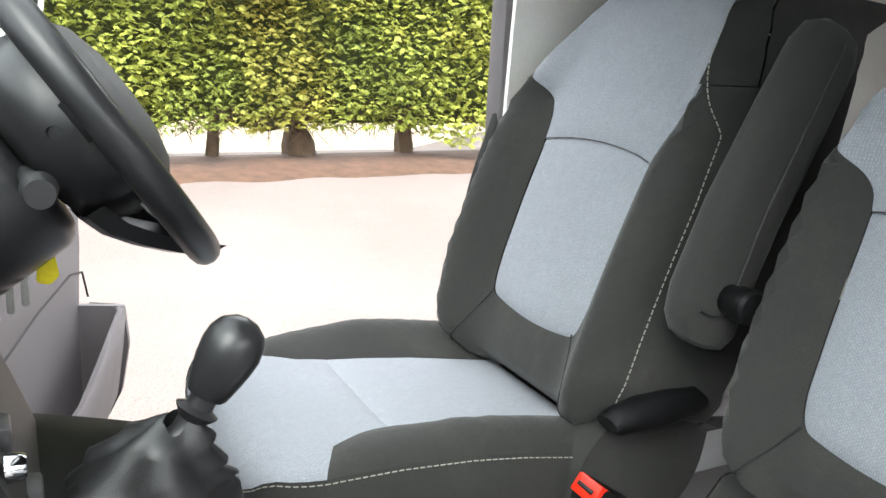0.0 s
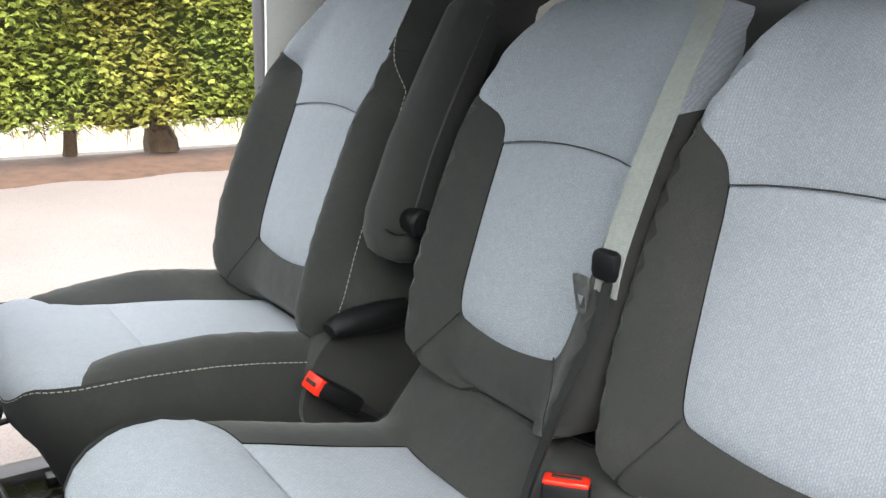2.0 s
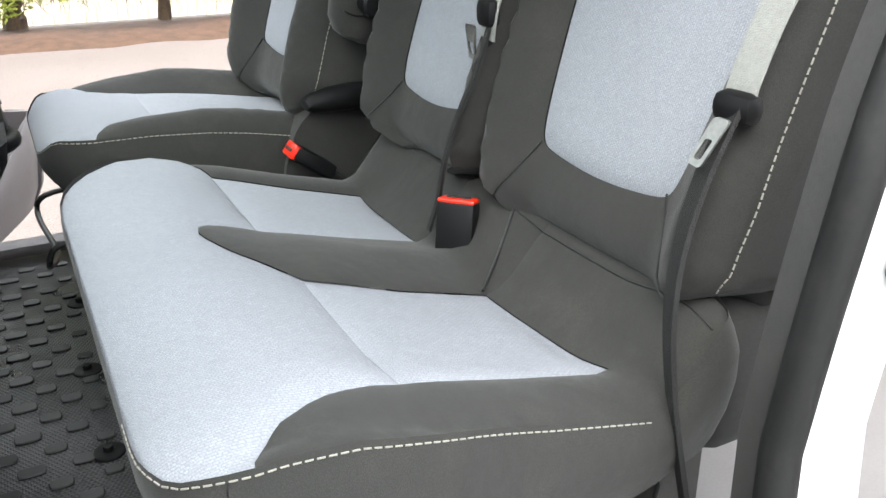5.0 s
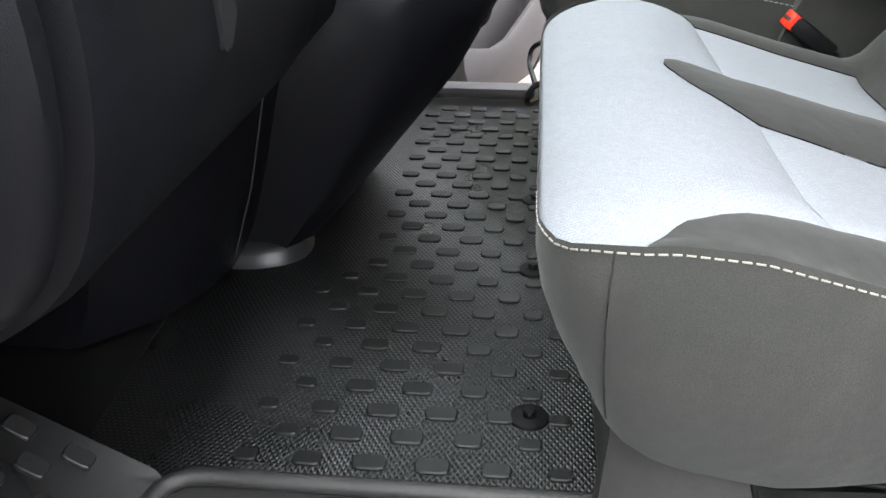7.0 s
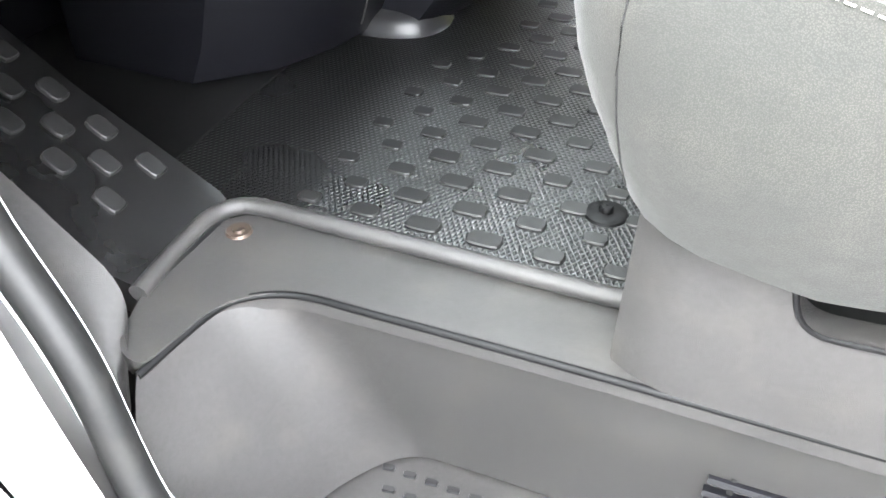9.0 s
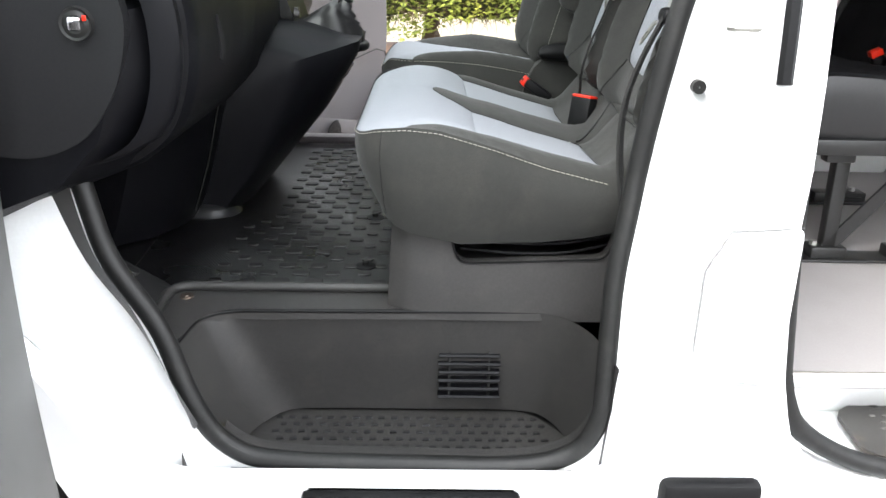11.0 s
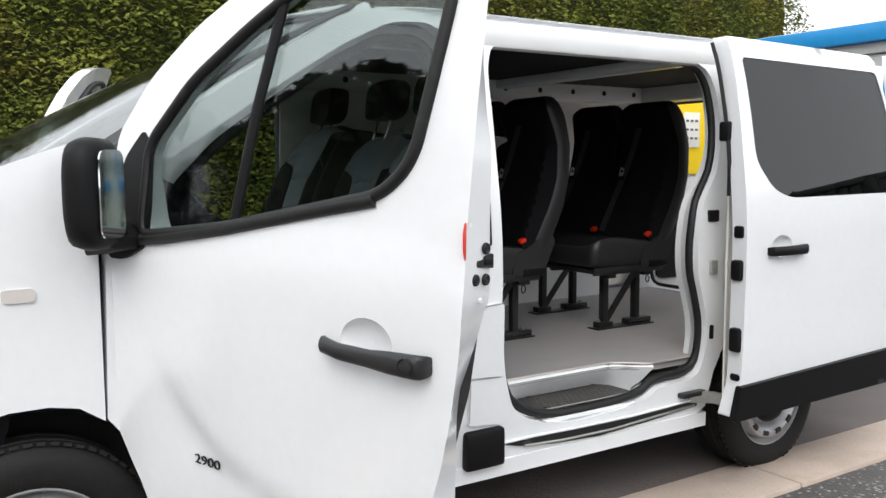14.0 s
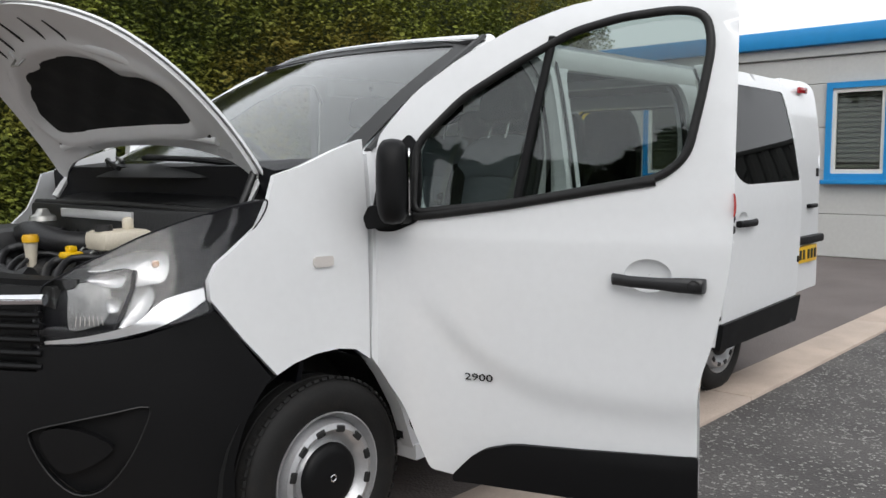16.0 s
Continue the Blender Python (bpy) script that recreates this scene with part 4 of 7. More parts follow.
part("mat_lip", tube(spline([(1.82, -.829, .466), (1.95, -.832, .466), (2.15, -.832, .466), (2.268, -.826, .466)], 4), .005, 8, squash=.7), BELT, van, "pale front lip of the step mat")
part("step_floor", block(1.56, 2.5, -.878, -.60, .425, .440, .004), JAMB, van)

# underside keeps daylight off the floors
part("underbody", block(0.45, 4.0, -.80, .88, .27, .365, .03), DARKMETAL, van)


bm = block(-.012, .012, -.006, .006, -.019, .019, .008)
SLOT = bpy.data.meshes.new("slot")
bm.to_mesh(SLOT)
bm.free()
SLOT.materials.append(INK)


def wheel(x, side):
    """Steel wheel with a ring of slots, black centre cap and a road tyre."""
    hub = part("wheel", lathe([(.001, .0), (.05, .0), (.062, -.012), (.10, -.014), (.112, -.002), (.125, .012), (.150, -.016), (.168, -.030), (.186, -.022), (.196, .012), (.198, .03), (.207, .01), (.216, -.004), (.219, -.016), (.224, -.016), (.224, .02), (.205, .05), (.2, .2), (.12, .21)], 40), STEEL, van, "silver steel wheel", pose(x, side * .885, .335, 0, 0, 0) if side < 0 else pose(x, .915, .335, 0, 0, 180))
    part("tyre", lathe([(.215, .002), (.223, -.012), (.25, -.022), (.285, -.026), (.312, -.018), (.328, -.002), (.336, .014), (.337, .05), (.333, .052), (.333, .062), (.338, .064), (.339, .10), (.334, .102), (.334, .112), (.338, .114), (.336, .165), (.325, .185), (.29, .2), (.22, .195)], 72), TYRE, hub)
    bm = bmesh.new()
    for k in range(64):
        q = 2 * math.pi * k / 64
        m = Matrix.Rotation(q, 4, "Y") @ Matrix.Translation((.3335, .022, 0))
        made = bmesh.ops.create_cube(bm, size=1.0)["verts"]
        bmesh.ops.transform(bm, verts=made, matrix=m @ Matrix.Rotation(radians(18), 4, "Z") @ Matrix.Diagonal((.0095, .046, .022, 1)))
    part("tread_block", bm, TYRE, hub)
    part("centre_cap", lathe([(.001, -.034), (.018, -.036), (.03, -.034), (.08, -.035), (.102, -.030), (.114, -.018), (.118, -.006)], 32), BLACKPL, hub, "black centre cap")
    part("cap_badge", lathe([(.009, -.0375), (.011, -.039), (.0135, -.0375)], 18), CHROME, hub)
    for k in range(12):
        q = 2 * math.pi * (k + .5) / 12
        hole = link_mesh("slot", SLOT, None, hub)
        hole.matrix_basis = Matrix.Rotation(q, 4, "Y") @ Matrix.Translation((.168, -.0275, 0))
    return hub


for wx in (0.0, 3.098):
    for s in (-1, 1):
        wheel(wx, s)
for wx in (0.0, 3.098):
    bm = lathe([(.40, 0), (.405, .3), (.2, .31)] if wx < 1 else [(.385, 0), (.385, .05), (.2, .24)], 32, "y", (wx, -.86, .36))
    bmesh.ops.delete(bm, geom=[v for v in bm.verts if v.co.z < .32], context="VERTS")
    part("wheel_liner", bm, INK, van, "black wheel arch liner")

# ---- front: wings, bonnet, screen, lamp, bumper


def skin(a, b, d):
    """The wing and front corner: a along the van, b up."""
    lean = 0.10 * max(0.0, b - 1.15) ** 1.3
    return Vector((a, -nose_y(a) + lean + d, b))


wing_line = [(0.195, 0.715), (0.195, 1.0), (0.195, 1.49), (0.14, 1.475), (0.07, 1.452), (-0.067, 1.40), (-0.17, 1.37), (-0.195, 1.30), (-0.242, 1.212), (-0.31, 1.155), (-0.375, 1.10), (-0.40, 1.05), (-0.397, 0.992), (-0.35, 0.925), (-0.301, 0.857), (-0.19, 0.724)] + [(-0.128, 0.752), (-0.04, 0.772), (0.056, 0.774), (0.13, 0.76)]
part("front_wing", sheet(wing_line, skin, 0.035, thick=0.02), WHITE, van, "white front wing")
part("front_wing", sheet(wing_line, lambda a, b, d: Vector((a, nose_y(a) + .05 - 0.1 * max(0, b - 1.15) - d, b)), 0.06, thick=0.02), WHITE, van, "white front wing")
ind = part("side_repeater", sheet(rounded([(-.045, 1.062), (.035, 1.062), (.035, 1.098), (-.045, 1.098)], .014), lambda a, b, d: skin(a, b, d - .008), .02, thick=.01), CLEARLENS, van, "pale side indicator lens")

def lamp_skin(a, b, d):
    """The lamp's face: it lies back more and more towards the nose."""
    f = min(max((-.20 - a) / .35, 0.0), 1.0)
    f = f * f * (3 - 2 * f)
    back = .42 * max(0.0, b - .93) * f + .10 * max(0.0, b - 1.15) ** 1.3 * (1 - f)
    return Vector((a, -nose_y(a) + back + d, b - .3 * d * f))


lamp_line = [(-0.781, 1.042), (-0.771, 1.057), (-0.686, 1.111), (-0.544, 1.182), (-0.404, 1.24), (-0.305, 1.274), (-0.2, 1.296), (-0.207, 1.269), (-0.227, 1.235), (-0.27, 1.177), (-0.318, 1.128), (-0.382, 1.064), (-0.394, 1.032), (-0.386, 0.956), (-0.471, 0.931), (-0.557, 0.914), (-0.642, 0.891), (-0.719, 0.874), (-0.807, 0.866), (-0.8, 0.948)]
HOUSING = material("gloss_black_housing", (.010, .010, .012, 1), rough=.22, vary=.05, spec=.3)
REFLECT = material("headlamp_reflector", (.42, .42, .43, 1), rough=.24, metal=.6, vary=.16, scale=50, bump=.6, bump_scale=40)
head = part("headlamp", sheet(rounded(lamp_line, .015), lambda a, b, d: lamp_skin(a, b, d + .022), .035, thick=.03), HOUSING, van, "gloss black headlamp housing")
hl = part("lamp_cover", sheet(rounded(lamp_line, .015), lambda a, b, d: lamp_skin(a, b, d - .002), .03, thick=.003), LENS, head, "clear lamp cover")
hl.visible_shadow = False
part("lamp_edge", tube([lamp_skin(a, b, -.001) for a, b in densify(rounded(lamp_line, .015), .03)], .003, 6, True, up=(0, 1, 0)), HOUSING, head)


def bowl(outline, deep, mat, name, label="", rim=.008):
    """A hollow reflector: a bright rim sunk towards its middle."""
    o = spline(outline, 3, True)
    c = o.mean(0)
    return part(name, loft([[lamp_skin(c[0] + (p[0] - c[0]) * k, c[1] + (p[1] - c[1]) * k, rim + deep * (1 - k * k)) for p in o] for k in (1.0, .9, .75, .55, .3, .03)]), mat, head, label)


beam = bowl([(-0.727, 1.018), (-0.719, 1.049), (-0.677, 1.062), (-0.635, 1.054), (-0.635, 1.006), (-0.657, 0.952), (-0.694, 0.931), (-0.737, 0.926), (-0.736, 0.971)], -.012, material("frosted_beam_lens", (.24, .24, .24, 1), rough=.25, vary=.35, scale=18, coat=.4), "beam_lens", "frosted round beam lens", .012)
for k in range(7):
    part("lens_rib", tube([lamp_skin(-.728 + k * .010, .935, .004), lamp_skin(-.722 + k * .009, .962, .001)], .0012, 5), CLEARLENS, beam)
bowl([(-0.674, 1.093), (-0.636, 1.113), (-0.594, 1.132), (-0.552, 1.144), (-0.51, 1.147), (-0.478, 1.143), (-0.472, 1.11), (-0.482, 1.078), (-0.499, 1.054), (-0.538, 1.047), (-0.572, 1.046), (-0.563, 1.074), (-0.569, 1.092), (-0.594, 1.098), (-0.641, 1.09)], .014, REFLECT, "reflector", "bright upper reflector")
bowl([(-0.634, 0.928), (-0.605, 0.981), (-0.574, 1.035), (-0.553, 1.041), (-0.532, 1.04), (-0.532, 1.008), (-0.562, 0.962), (-0.602, 0.934)], .012, REFLECT, "reflector", "bright lower reflector")
bowl([(-0.678, 1.071), (-0.635, 1.087), (-0.604, 1.084), (-0.587, 1.075), (-0.605, 1.044), (-0.637, 1.044), (-0.666, 1.055)], .010, REFLECT, "reflector", "", .006)
bowl([(-0.647, 1.007), (-0.618, 1.009), (-0.628, 0.974), (-0.651, 0.972)], .006, REFLECT, "reflector", "", .002)
part("lamp_divider", tube([lamp_skin(a, b, .006) for a, b in [(-0.563, 1.09), (-0.581, 1.035), (-0.613, 0.973), (-0.643, 0.92)]], .008, 8), HOUSING, head)
bx, bz = [(-0.505, 1.107)][0]
part("indicator_bulb", lathe([(.001, -.004), (.009, -.003), (.012, .004)], 16, "y"), material("amber_bulb", rgb("d8b49a"), rough=.2, vary=.05), head, "", Matrix.Translation(lamp_skin(bx, bz, .012)) @ pose(0, 0, 0, 0, 0, -30))
part("lamp_blade", sheet(np.array([(-0.792, 0.89), (-0.718, 0.901), (-0.659, 0.914), (-0.608, 0.93), (-0.579, 0.948), (-0.546, 0.977), (-0.513, 0.999), (-0.461, 1.015), (-0.405, 1.028), (-0.406, 0.991), (-0.45, 0.962), (-0.499, 0.938), (-0.557, 0.914), (-0.641, 0.894), (-0.719, 0.883), (-0.79, 0.88)]), lambda a, b, d: lamp_skin(a, b, d - .006), .02, thick=.010), material("bright_lamp_strip", (.70, .70, .71, 1), rough=.18, metal=.6, vary=.03), head, "bright strip under the lamp")

bump_line = [(-.80, .29), (-.80, .55), (-.80, .875), (-.70, .876), (-.585, .893), (-.40, .95), (-.385, .955), (-.30, .85), (-.19, .722)] + [(-.235, .66), (-.28, .58), (-.325, .46), (-.34, .33), (-.36, .26), (-.6, .25)]


ARC = np.r_[0, np.cumsum(np.linalg.norm(np.diff(NOSE, axis=0), axis=1))]
turn = lambda a: float(np.interp(a, NOSE[:, 0], ARC))


def nose(s_, b, d):
    """s_ runs round the front corner from the middle of the nose; it is negative on the far side."""
    k = abs(s_)
    x, y = float(np.interp(k, ARC, NOSE[:, 0])), float(np.interp(k, ARC, NOSE[:, 1]))
    e = .004
    t = Vector((float(np.interp(k + e, ARC, NOSE[:, 0])) - x, -(float(np.interp(k + e, ARC, NOSE[:, 1])) - y), 0)).normalized()
    n_ = Vector((-t.y, t.x, 0))
    if n_.x < 0:
        n_ = -n_
    q = Vector((x, -y, b)) + n_ * d - Vector((0.03 * math.sin(min(max((b - .3) / .6, 0), 1) * math.pi), 0, 0))
    return q if s_ >= 0 else Vector((q.x, -q.y + .02, q.z))


fog = spline([(turn(a), b) for a, b in [(-.812, .60), (-.80, .628), (-.731, .652), (-.64, .672), (-.553, .682), (-.566, .608), (-.616, .507), (-.678, .434), (-.738, .428), (-.785, .50)]], 3, True)
bumper = part("front_bumper", sheet(np.array([(-.55, .27), (-.55, .80), (turn(-.80), .80)] + [(turn(a), b) for a, b in bump_line[2:]] + [(turn(-.8), .26), (.2, .26)]), nose, .03, [fog], thick=.02), BLACKPL, van, "textured black plastic bumper")
part("fog_recess", sheet(fog, lambda a, b, d: nose(a, b, .010 + .022 * math.sin(max(0, min(1, (a - turn(-.82)) / (turn(-.56) - turn(-.82)))) * 3.14) + d), .03, thick=.01), BLACKPL, bumper)
part("fog_blank", sheet(spline([(turn(a), b) for a, b in ((-.795, .60), (-.76, .632), (-.691, .61), (-.641, .56), (-.713, .503), (-.765, .50))], 3, True), lambda a, b, d: nose(a, b, .004 + d), .03, thick=.03), BLACKPL, bumper, "plain fog lamp blank")
part("recess_seam", tube([nose(a, b, -.001) for a, b in fog], .0025, 6, True), INK, bumper)
far_line = [(p[0], p[1]) for p in bump_line]
part("front_bumper", sheet(far_line, lambda a, b, d: Vector((a, nose_y(a) + .05 - d, b)), .06, thick=.02), BLACKPL, van)


def nose_x(y):
    return float(np.interp(abs(y - .01), NOSE[:, 1], NOSE[:, 0]))


gr = part("grille", sheet(rounded([(-.56, .79), (-.56, 1.05), (.58, 1.05), (.58, .79)], .01), lambda a, b, d: Vector((nose_x(a) + .03 + d, a, b)), .05, thick=.03), INK, van, "black slatted grille")
for z in (.815, .855, .895, .935, .97):
    part("grille_bar", tube([(nose_x(y) - .012, y, z) for y in np.linspace(-.56, .58, 30)], .014, 8, squash=.75), BLACKPL, gr)
part("grille_bar", tube([(nose_x(y) - .022, y, 1.018 - .012 * (1 - (y / .6) ** 2)) for y in np.linspace(-.58, .60, 30)], .017, 8), CHROME, gr, "chrome grille bar")

# open bonnet, hinged below the screen
hinge = (-.055, 0.0, 1.378)
BON = pose(*hinge, 0, 61, 0) @ Matrix.Diagonal((.93, 1, .93, 1))


def bonnet_skin(a, b, d):
    """a forward from the hinge, b across; closed it slopes down to the nose."""
    x = -a
    z = -0.04 * a - 0.33 * a * a - 0.05 * (abs(b - .03) / .75) ** 4
    return Vector((x, b, z - d))


bon_line = spline([(0.0, -.725), (.07, -.60), (.13, -.3), (.15, .03), (.13, .36), (.07, .66), (0.0, .785), (.16, .785), (.34, .76), (.52, .71), (.68, .61), (.80, .42), (.86, .22), (.875, .03), (.86, -.16), (.80, -.36), (.68, -.55), (.52, -.65), (.34, -.70), (.16, -.725)], 3, True)
bonnet = part("bonnet", sheet(bon_line, bonnet_skin, .04, thick=.010), WHITE, van, "raised white bonnet", BON)
pad = spline([(.25, -.46), (.30, -.50), (.40, -.50), (.46, -.42), (.48, -.30), (.56, -.24), (.60, -.10), (.60, .12), (.57, .20), (.55, .34), (.46, .46), (.38, .55), (.28, .56), (.24, .48), (.25, .2), (.25, -.2)], 3, True)
mid = np.array([.42, .03])
part("bonnet_frame", sheet((bon_line - mid) * .975 + mid, lambda a, b, d: bonnet_skin(a, b, d + .014 + .022 * math.exp(-((away(pad, np.array([[a, b]]))[0] - .05) / .035) ** 2)), .03, [pad], thick=.016), JAMB, bonnet, "white inner frame of the bonnet")
part("sound_pad", sheet((pad - mid) * 1.02 + mid, lambda a, b, d: bonnet_skin(a, b, d + .020 + .007 * math.sin(a * 38) * math.sin(b * 23)), .03, thick=.012), material("black_sound_felt", (.007, .007, .007, 1), rough=1, vary=.3, bump=.8, bump_scale=90), bonnet, "black felt sound pad")
part("frame_rib", tube(spline([bonnet_skin(.17, -.58, .034), bonnet_skin(.20, -.3, .036), bonnet_skin(.21, .03, .036), bonnet_skin(.20, .36, .036), bonnet_skin(.17, .62, .034)], 5), .018, 8, squash=.6), JAMB, bonnet)
for sy in (-1, 1):
    part("frame_rib", tube(spline([bonnet_skin(.24, .03 + sy * .60, .03), bonnet_skin(.42, .03 + sy * .56, .032), bonnet_skin(.56, .03 + sy * .44, .034), bonnet_skin(.66, .03 + sy * .22, .034)], 5), .020, 8, squash=.5), JAMB, bonnet)
for k, yy in enumerate((-.22, -.10, .06, .20, .32)):
    part("frame_slot", tube([bonnet_skin(.70 - .03 * abs(k - 2), yy, .034), bonnet_skin(.76 - .03 * abs(k - 2), yy, .031), bonnet_skin(.83 - .035 * abs(k - 2), yy * .98, .028)], .005, 6), INK, bonnet, "black drain slot")
for aa, bb in ((.56, -.40), (.20, -.55), (.20, .60), (.66, .05)):
    part("frame_hole", lathe([(.001, -.002), (.012, -.002), (.014, .004)], 12, "z"), INK, bonnet, "", Matrix.Translation(bonnet_skin(aa, bb, .036)))
part("bonnet_latch", tube([bonnet_skin(.64, .16, .03), bonnet_skin(.62, .18, .085), bonnet_skin(.62, .24, .085), bonnet_skin(.64, .26, .03)], .005, 6), GALV, bonnet)
for yy, sx in ((-.70, -1), (.76, 1)):
    part("bonnet_hinge", tube([(-.17, yy, 1.27), (-.13, yy, 1.33), (-.10, yy * .985, 1.37), (-.12, yy * .97, 1.42)], .016, 6), JAMB, van, "white bonnet hinge")
part("bonnet_stay", tube([(-.20, -.70, 1.24), (-.17, -.71, 1.31), (-.13, -.70, 1.38)], .013, 8), DARKMETAL, van)

# engine bay
bay = part("engine_bay", block(-.68, -.25, -.56, .62, .50, .96, .03), ENGPL, van, "dark engine bay")
part("scuttle", sheet(rounded([(-.225, -.80), (.12, -.84), (.12, .90), (-.225, .86)], .03), lambda a, b, d: Vector((a, b, 1.266 + .30 * (a + .225) - .04 * (abs(b) / .85) ** 4 + .008 * math.sin(a * 55) - d)), .05, thick=.03), BLACKPL, van, "black windscreen scuttle")
part("bulkhead", block(-.26, -.21, -.76, .82, .7, 1.25, .02), ENGPL, van)
part("cowl_edge", tube([(-.235, -.74, 1.245), (-.235, 0, 1.258), (-.235, .80, 1.25)], .012, 8), RUBBER, van, "black rubber cowl edge")
part("engine_cover", sheet(rounded([(-.80, -.22), (-.42, -.22), (-.40, .52), (-.80, .52)], .05), lambda a, b, d: Vector((a, b, 1.045 + .022 * math.sin(a * 34) * math.sin(b * 21) + .012 * math.sin(a * 80 + b * 30) - d)), .02, thick=.12), ENGPL, van, "ribbed black engine cover")
part("slam_panel", sheet(rounded([(-.79, -.50), (-.70, -.61), (-.67, -.55), (-.77, -.3), (-.77, .32), (-.67, .57), (-.70, .63), (-.79, .52), (-.90, .2), (-.90, -.16)], .03), lambda a, b, d: Vector((a, b, 1.068 - d)), .05, thick=.03), BLACKPL, van, "black front crossmember")
air = part("air_box", block(-.62, -.36, .24, .62, 1.02, 1.17, .03), ENGPL, van, "black air filter box")
part("intake_duct", tube(spline([(-.50, .30, 1.14), (-.52, .16, 1.16), (-.48, .02, 1.13), (-.40, -.06, 1.12)], 5), .045, 10), ENGPL, air)
for k in range(4):
    part("box_clip", block(-.625, -.612, .28 + k * .09, .30 + k * .09, 1.10, 1.14, .003), GALV, air)
tank = part("coolant_tank", block(-.58, -.405, -.53, -.38, 1.132, 1.198, .022), TANK, van, "translucent coolant tank")
part("tank_cap", lathe([(.001, .022), (.026, .020), (.028, .0)], 18, "z", (-.545, -.46, 1.197)), INK, tank)
part("tank_neck", block(-.478, -.445, -.475, -.44, 1.19, 1.238, .012), TANK, tank)
part("filler_neck", lathe([(.001, .10), (.024, .095), (.020, .06), (.016, 0)], 18, "z", (-.612, -.05, 1.05)), TANK, van)
part("filler_cap", lathe([(.001, .028), (.024, .026), (.028, .018), (.028, 0)], 18, "z", (-.612, -.05, 1.143)), material("yellow_cap", rgb("d9a514"), rough=.4), van, "yellow washer cap")
dip = part("dipstick_cap", block(-.595, -.528, -.28, -.22, 1.095, 1.118, .010), material("yellow_handle", rgb("e6b800"), rough=.4), van, "yellow filler cap")
part("cap_grip", block(-.575, -.545, -.27, -.23, 1.112, 1.138, .008), dip.data.materials[0], dip)
part("bracket", block(-.275, -.255, -.115, .477, 1.196, 1.232, .004), material("bright_bracket", (.7, .7, .7, 1), rough=.35, metal=.4), van, "bright steel cross bracket")
part("strut_top", lathe([(.001, .05), (.02, .05), (.03, .03), (.05, .02), (.055, 0)], 16, "z", (-.33, .52, 1.18)), GALV, van)
for k in range(9):
    y0 = -.52 + k * .13
    part("hose", tube(spline([(-.72 + .03 * (k % 3), y0, 1.02), (-.58, y0 + .09, 1.08 + .02 * (k % 2)), (-.42, y0 - .05, 1.06 + .03 * (k % 3)), (-.27, y0 + .08, 1.14)], 5), .009 + .004 * (k % 3), 8), ENGPL, van)
for k in range(5):
    part("pipe_clip", lathe([(.018, -.006), (.022, -.006), (.022, .006), (.018, .006)], 14, "y", (-.50 + .03 * k, -.30 + .14 * k, 1.10)), GALV, van)

# windscreen and its frame
def screen(a, b, d):
    """a across, b up the slope from 0 to 1."""
    x = 0.10 + 0.95 * b - 0.27 * (1 - (abs(a) / .78) ** 2) * (1 - .5 * b)
    return Vector((x + d * .55, .03 + a * (1.06 - .20 * b), 1.37 + .56 * b + .03 * math.sin(b * 3.1) - d * .8))


ws = part("windscreen", sheet(rounded([(-.80, 0), (.80, 0), (.80, 1), (-.80, 1)], .03), screen, .08, thick=.006), glass("windscreen_glass", (.84, .87, .86, 1), .15), van)
part("screen_border", sheet(rounded([(-.82, -.02), (.82, -.02), (.82, 1.02), (-.82, 1.02)], .04), lambda a, b, d: screen(a, b, d - .004), .08, [rounded([(-.755, .06), (.755, .06), (.755, .95), (-.755, .95)], .05)], thick=.004), INK, van, "black border of the windscreen")
for s in (-1, 1):
    part("front_pillar", tube([screen(s * .835, t, 0) + Vector((0.02, s * .012, -.01)) for t in np.linspace(.16, 1.04, 14)], .034, 10, squash=.8), WHITE, van, "white windscreen pillar")
part("roof_front", tube([screen(a, 1.02, 0) + Vector((.02, 0, .004)) for a in np.linspace(-.8, .8, 14)], .020, 8), WHITE, van)
for a0, a1 in ((-.62, .02), (.1, .66)):
    arm = part("wiper", tube(spline([screen(a0, .0, -.03), screen((a0 + a1) / 2, .04, -.035), screen(a1, .06, -.03)], 5), [.010] * 11, 6), BLACKPL, van, "black wiper")
    part("blade", tube([screen(a0 + .12, .055, -.018), screen(a1 + .05, .09, -.018)], .007, 6), RUBBER, arm)
part("side_gutter", tube([screen(-.86, t, -.02) for t in np.linspace(.1, 1.0, 10)], .018, 6, squash=.6), INK, van, "black strip along the screen pillar")

# ---------------------------------------------------------------- doors

DOOR = Matrix(((.325, .9457, 0, .241), (-.9457, .325, 0, -.953), (0, 0, 1, 0), (0, 0, 0, 1)))
door_line = rounded([(-.06, .70), (-.06, 1.2), (-.055, 1.50), (.08, 1.652), (.248, 1.766), (.444, 1.862), (.60, 1.915), (.78, 1.945), (.96, 1.955), (1.09, 1.94), (1.145, 1.88), (1.15, 1.66), (1.153, 1.125), (1.112, .88), (1.06, .716), (1.058, .32), (.24, .305), (.144, .32), (.108, .404), (.055, .542)], [.04, .1, .04, .05, .05, .05, .05, .05, .05, .06, .06, .05, .1, .08, .06, .03, .02, .02, .04, .04])
pane_line = rounded([(.105, 1.235), (.10, 1.47), (.267, 1.627), (.444, 1.729), (.631, 1.825), (.79, 1.862), (.959, 1.875), (1.05, 1.855), (1.072, 1.76), (1.047, 1.598), (1.012, 1.42), (.935, 1.354), (.725, 1.318), (.444, 1.27)], [.04, .05, .05, .05, .05, .05, .05, .05, .05, .05, .06, .06, .05, .05])


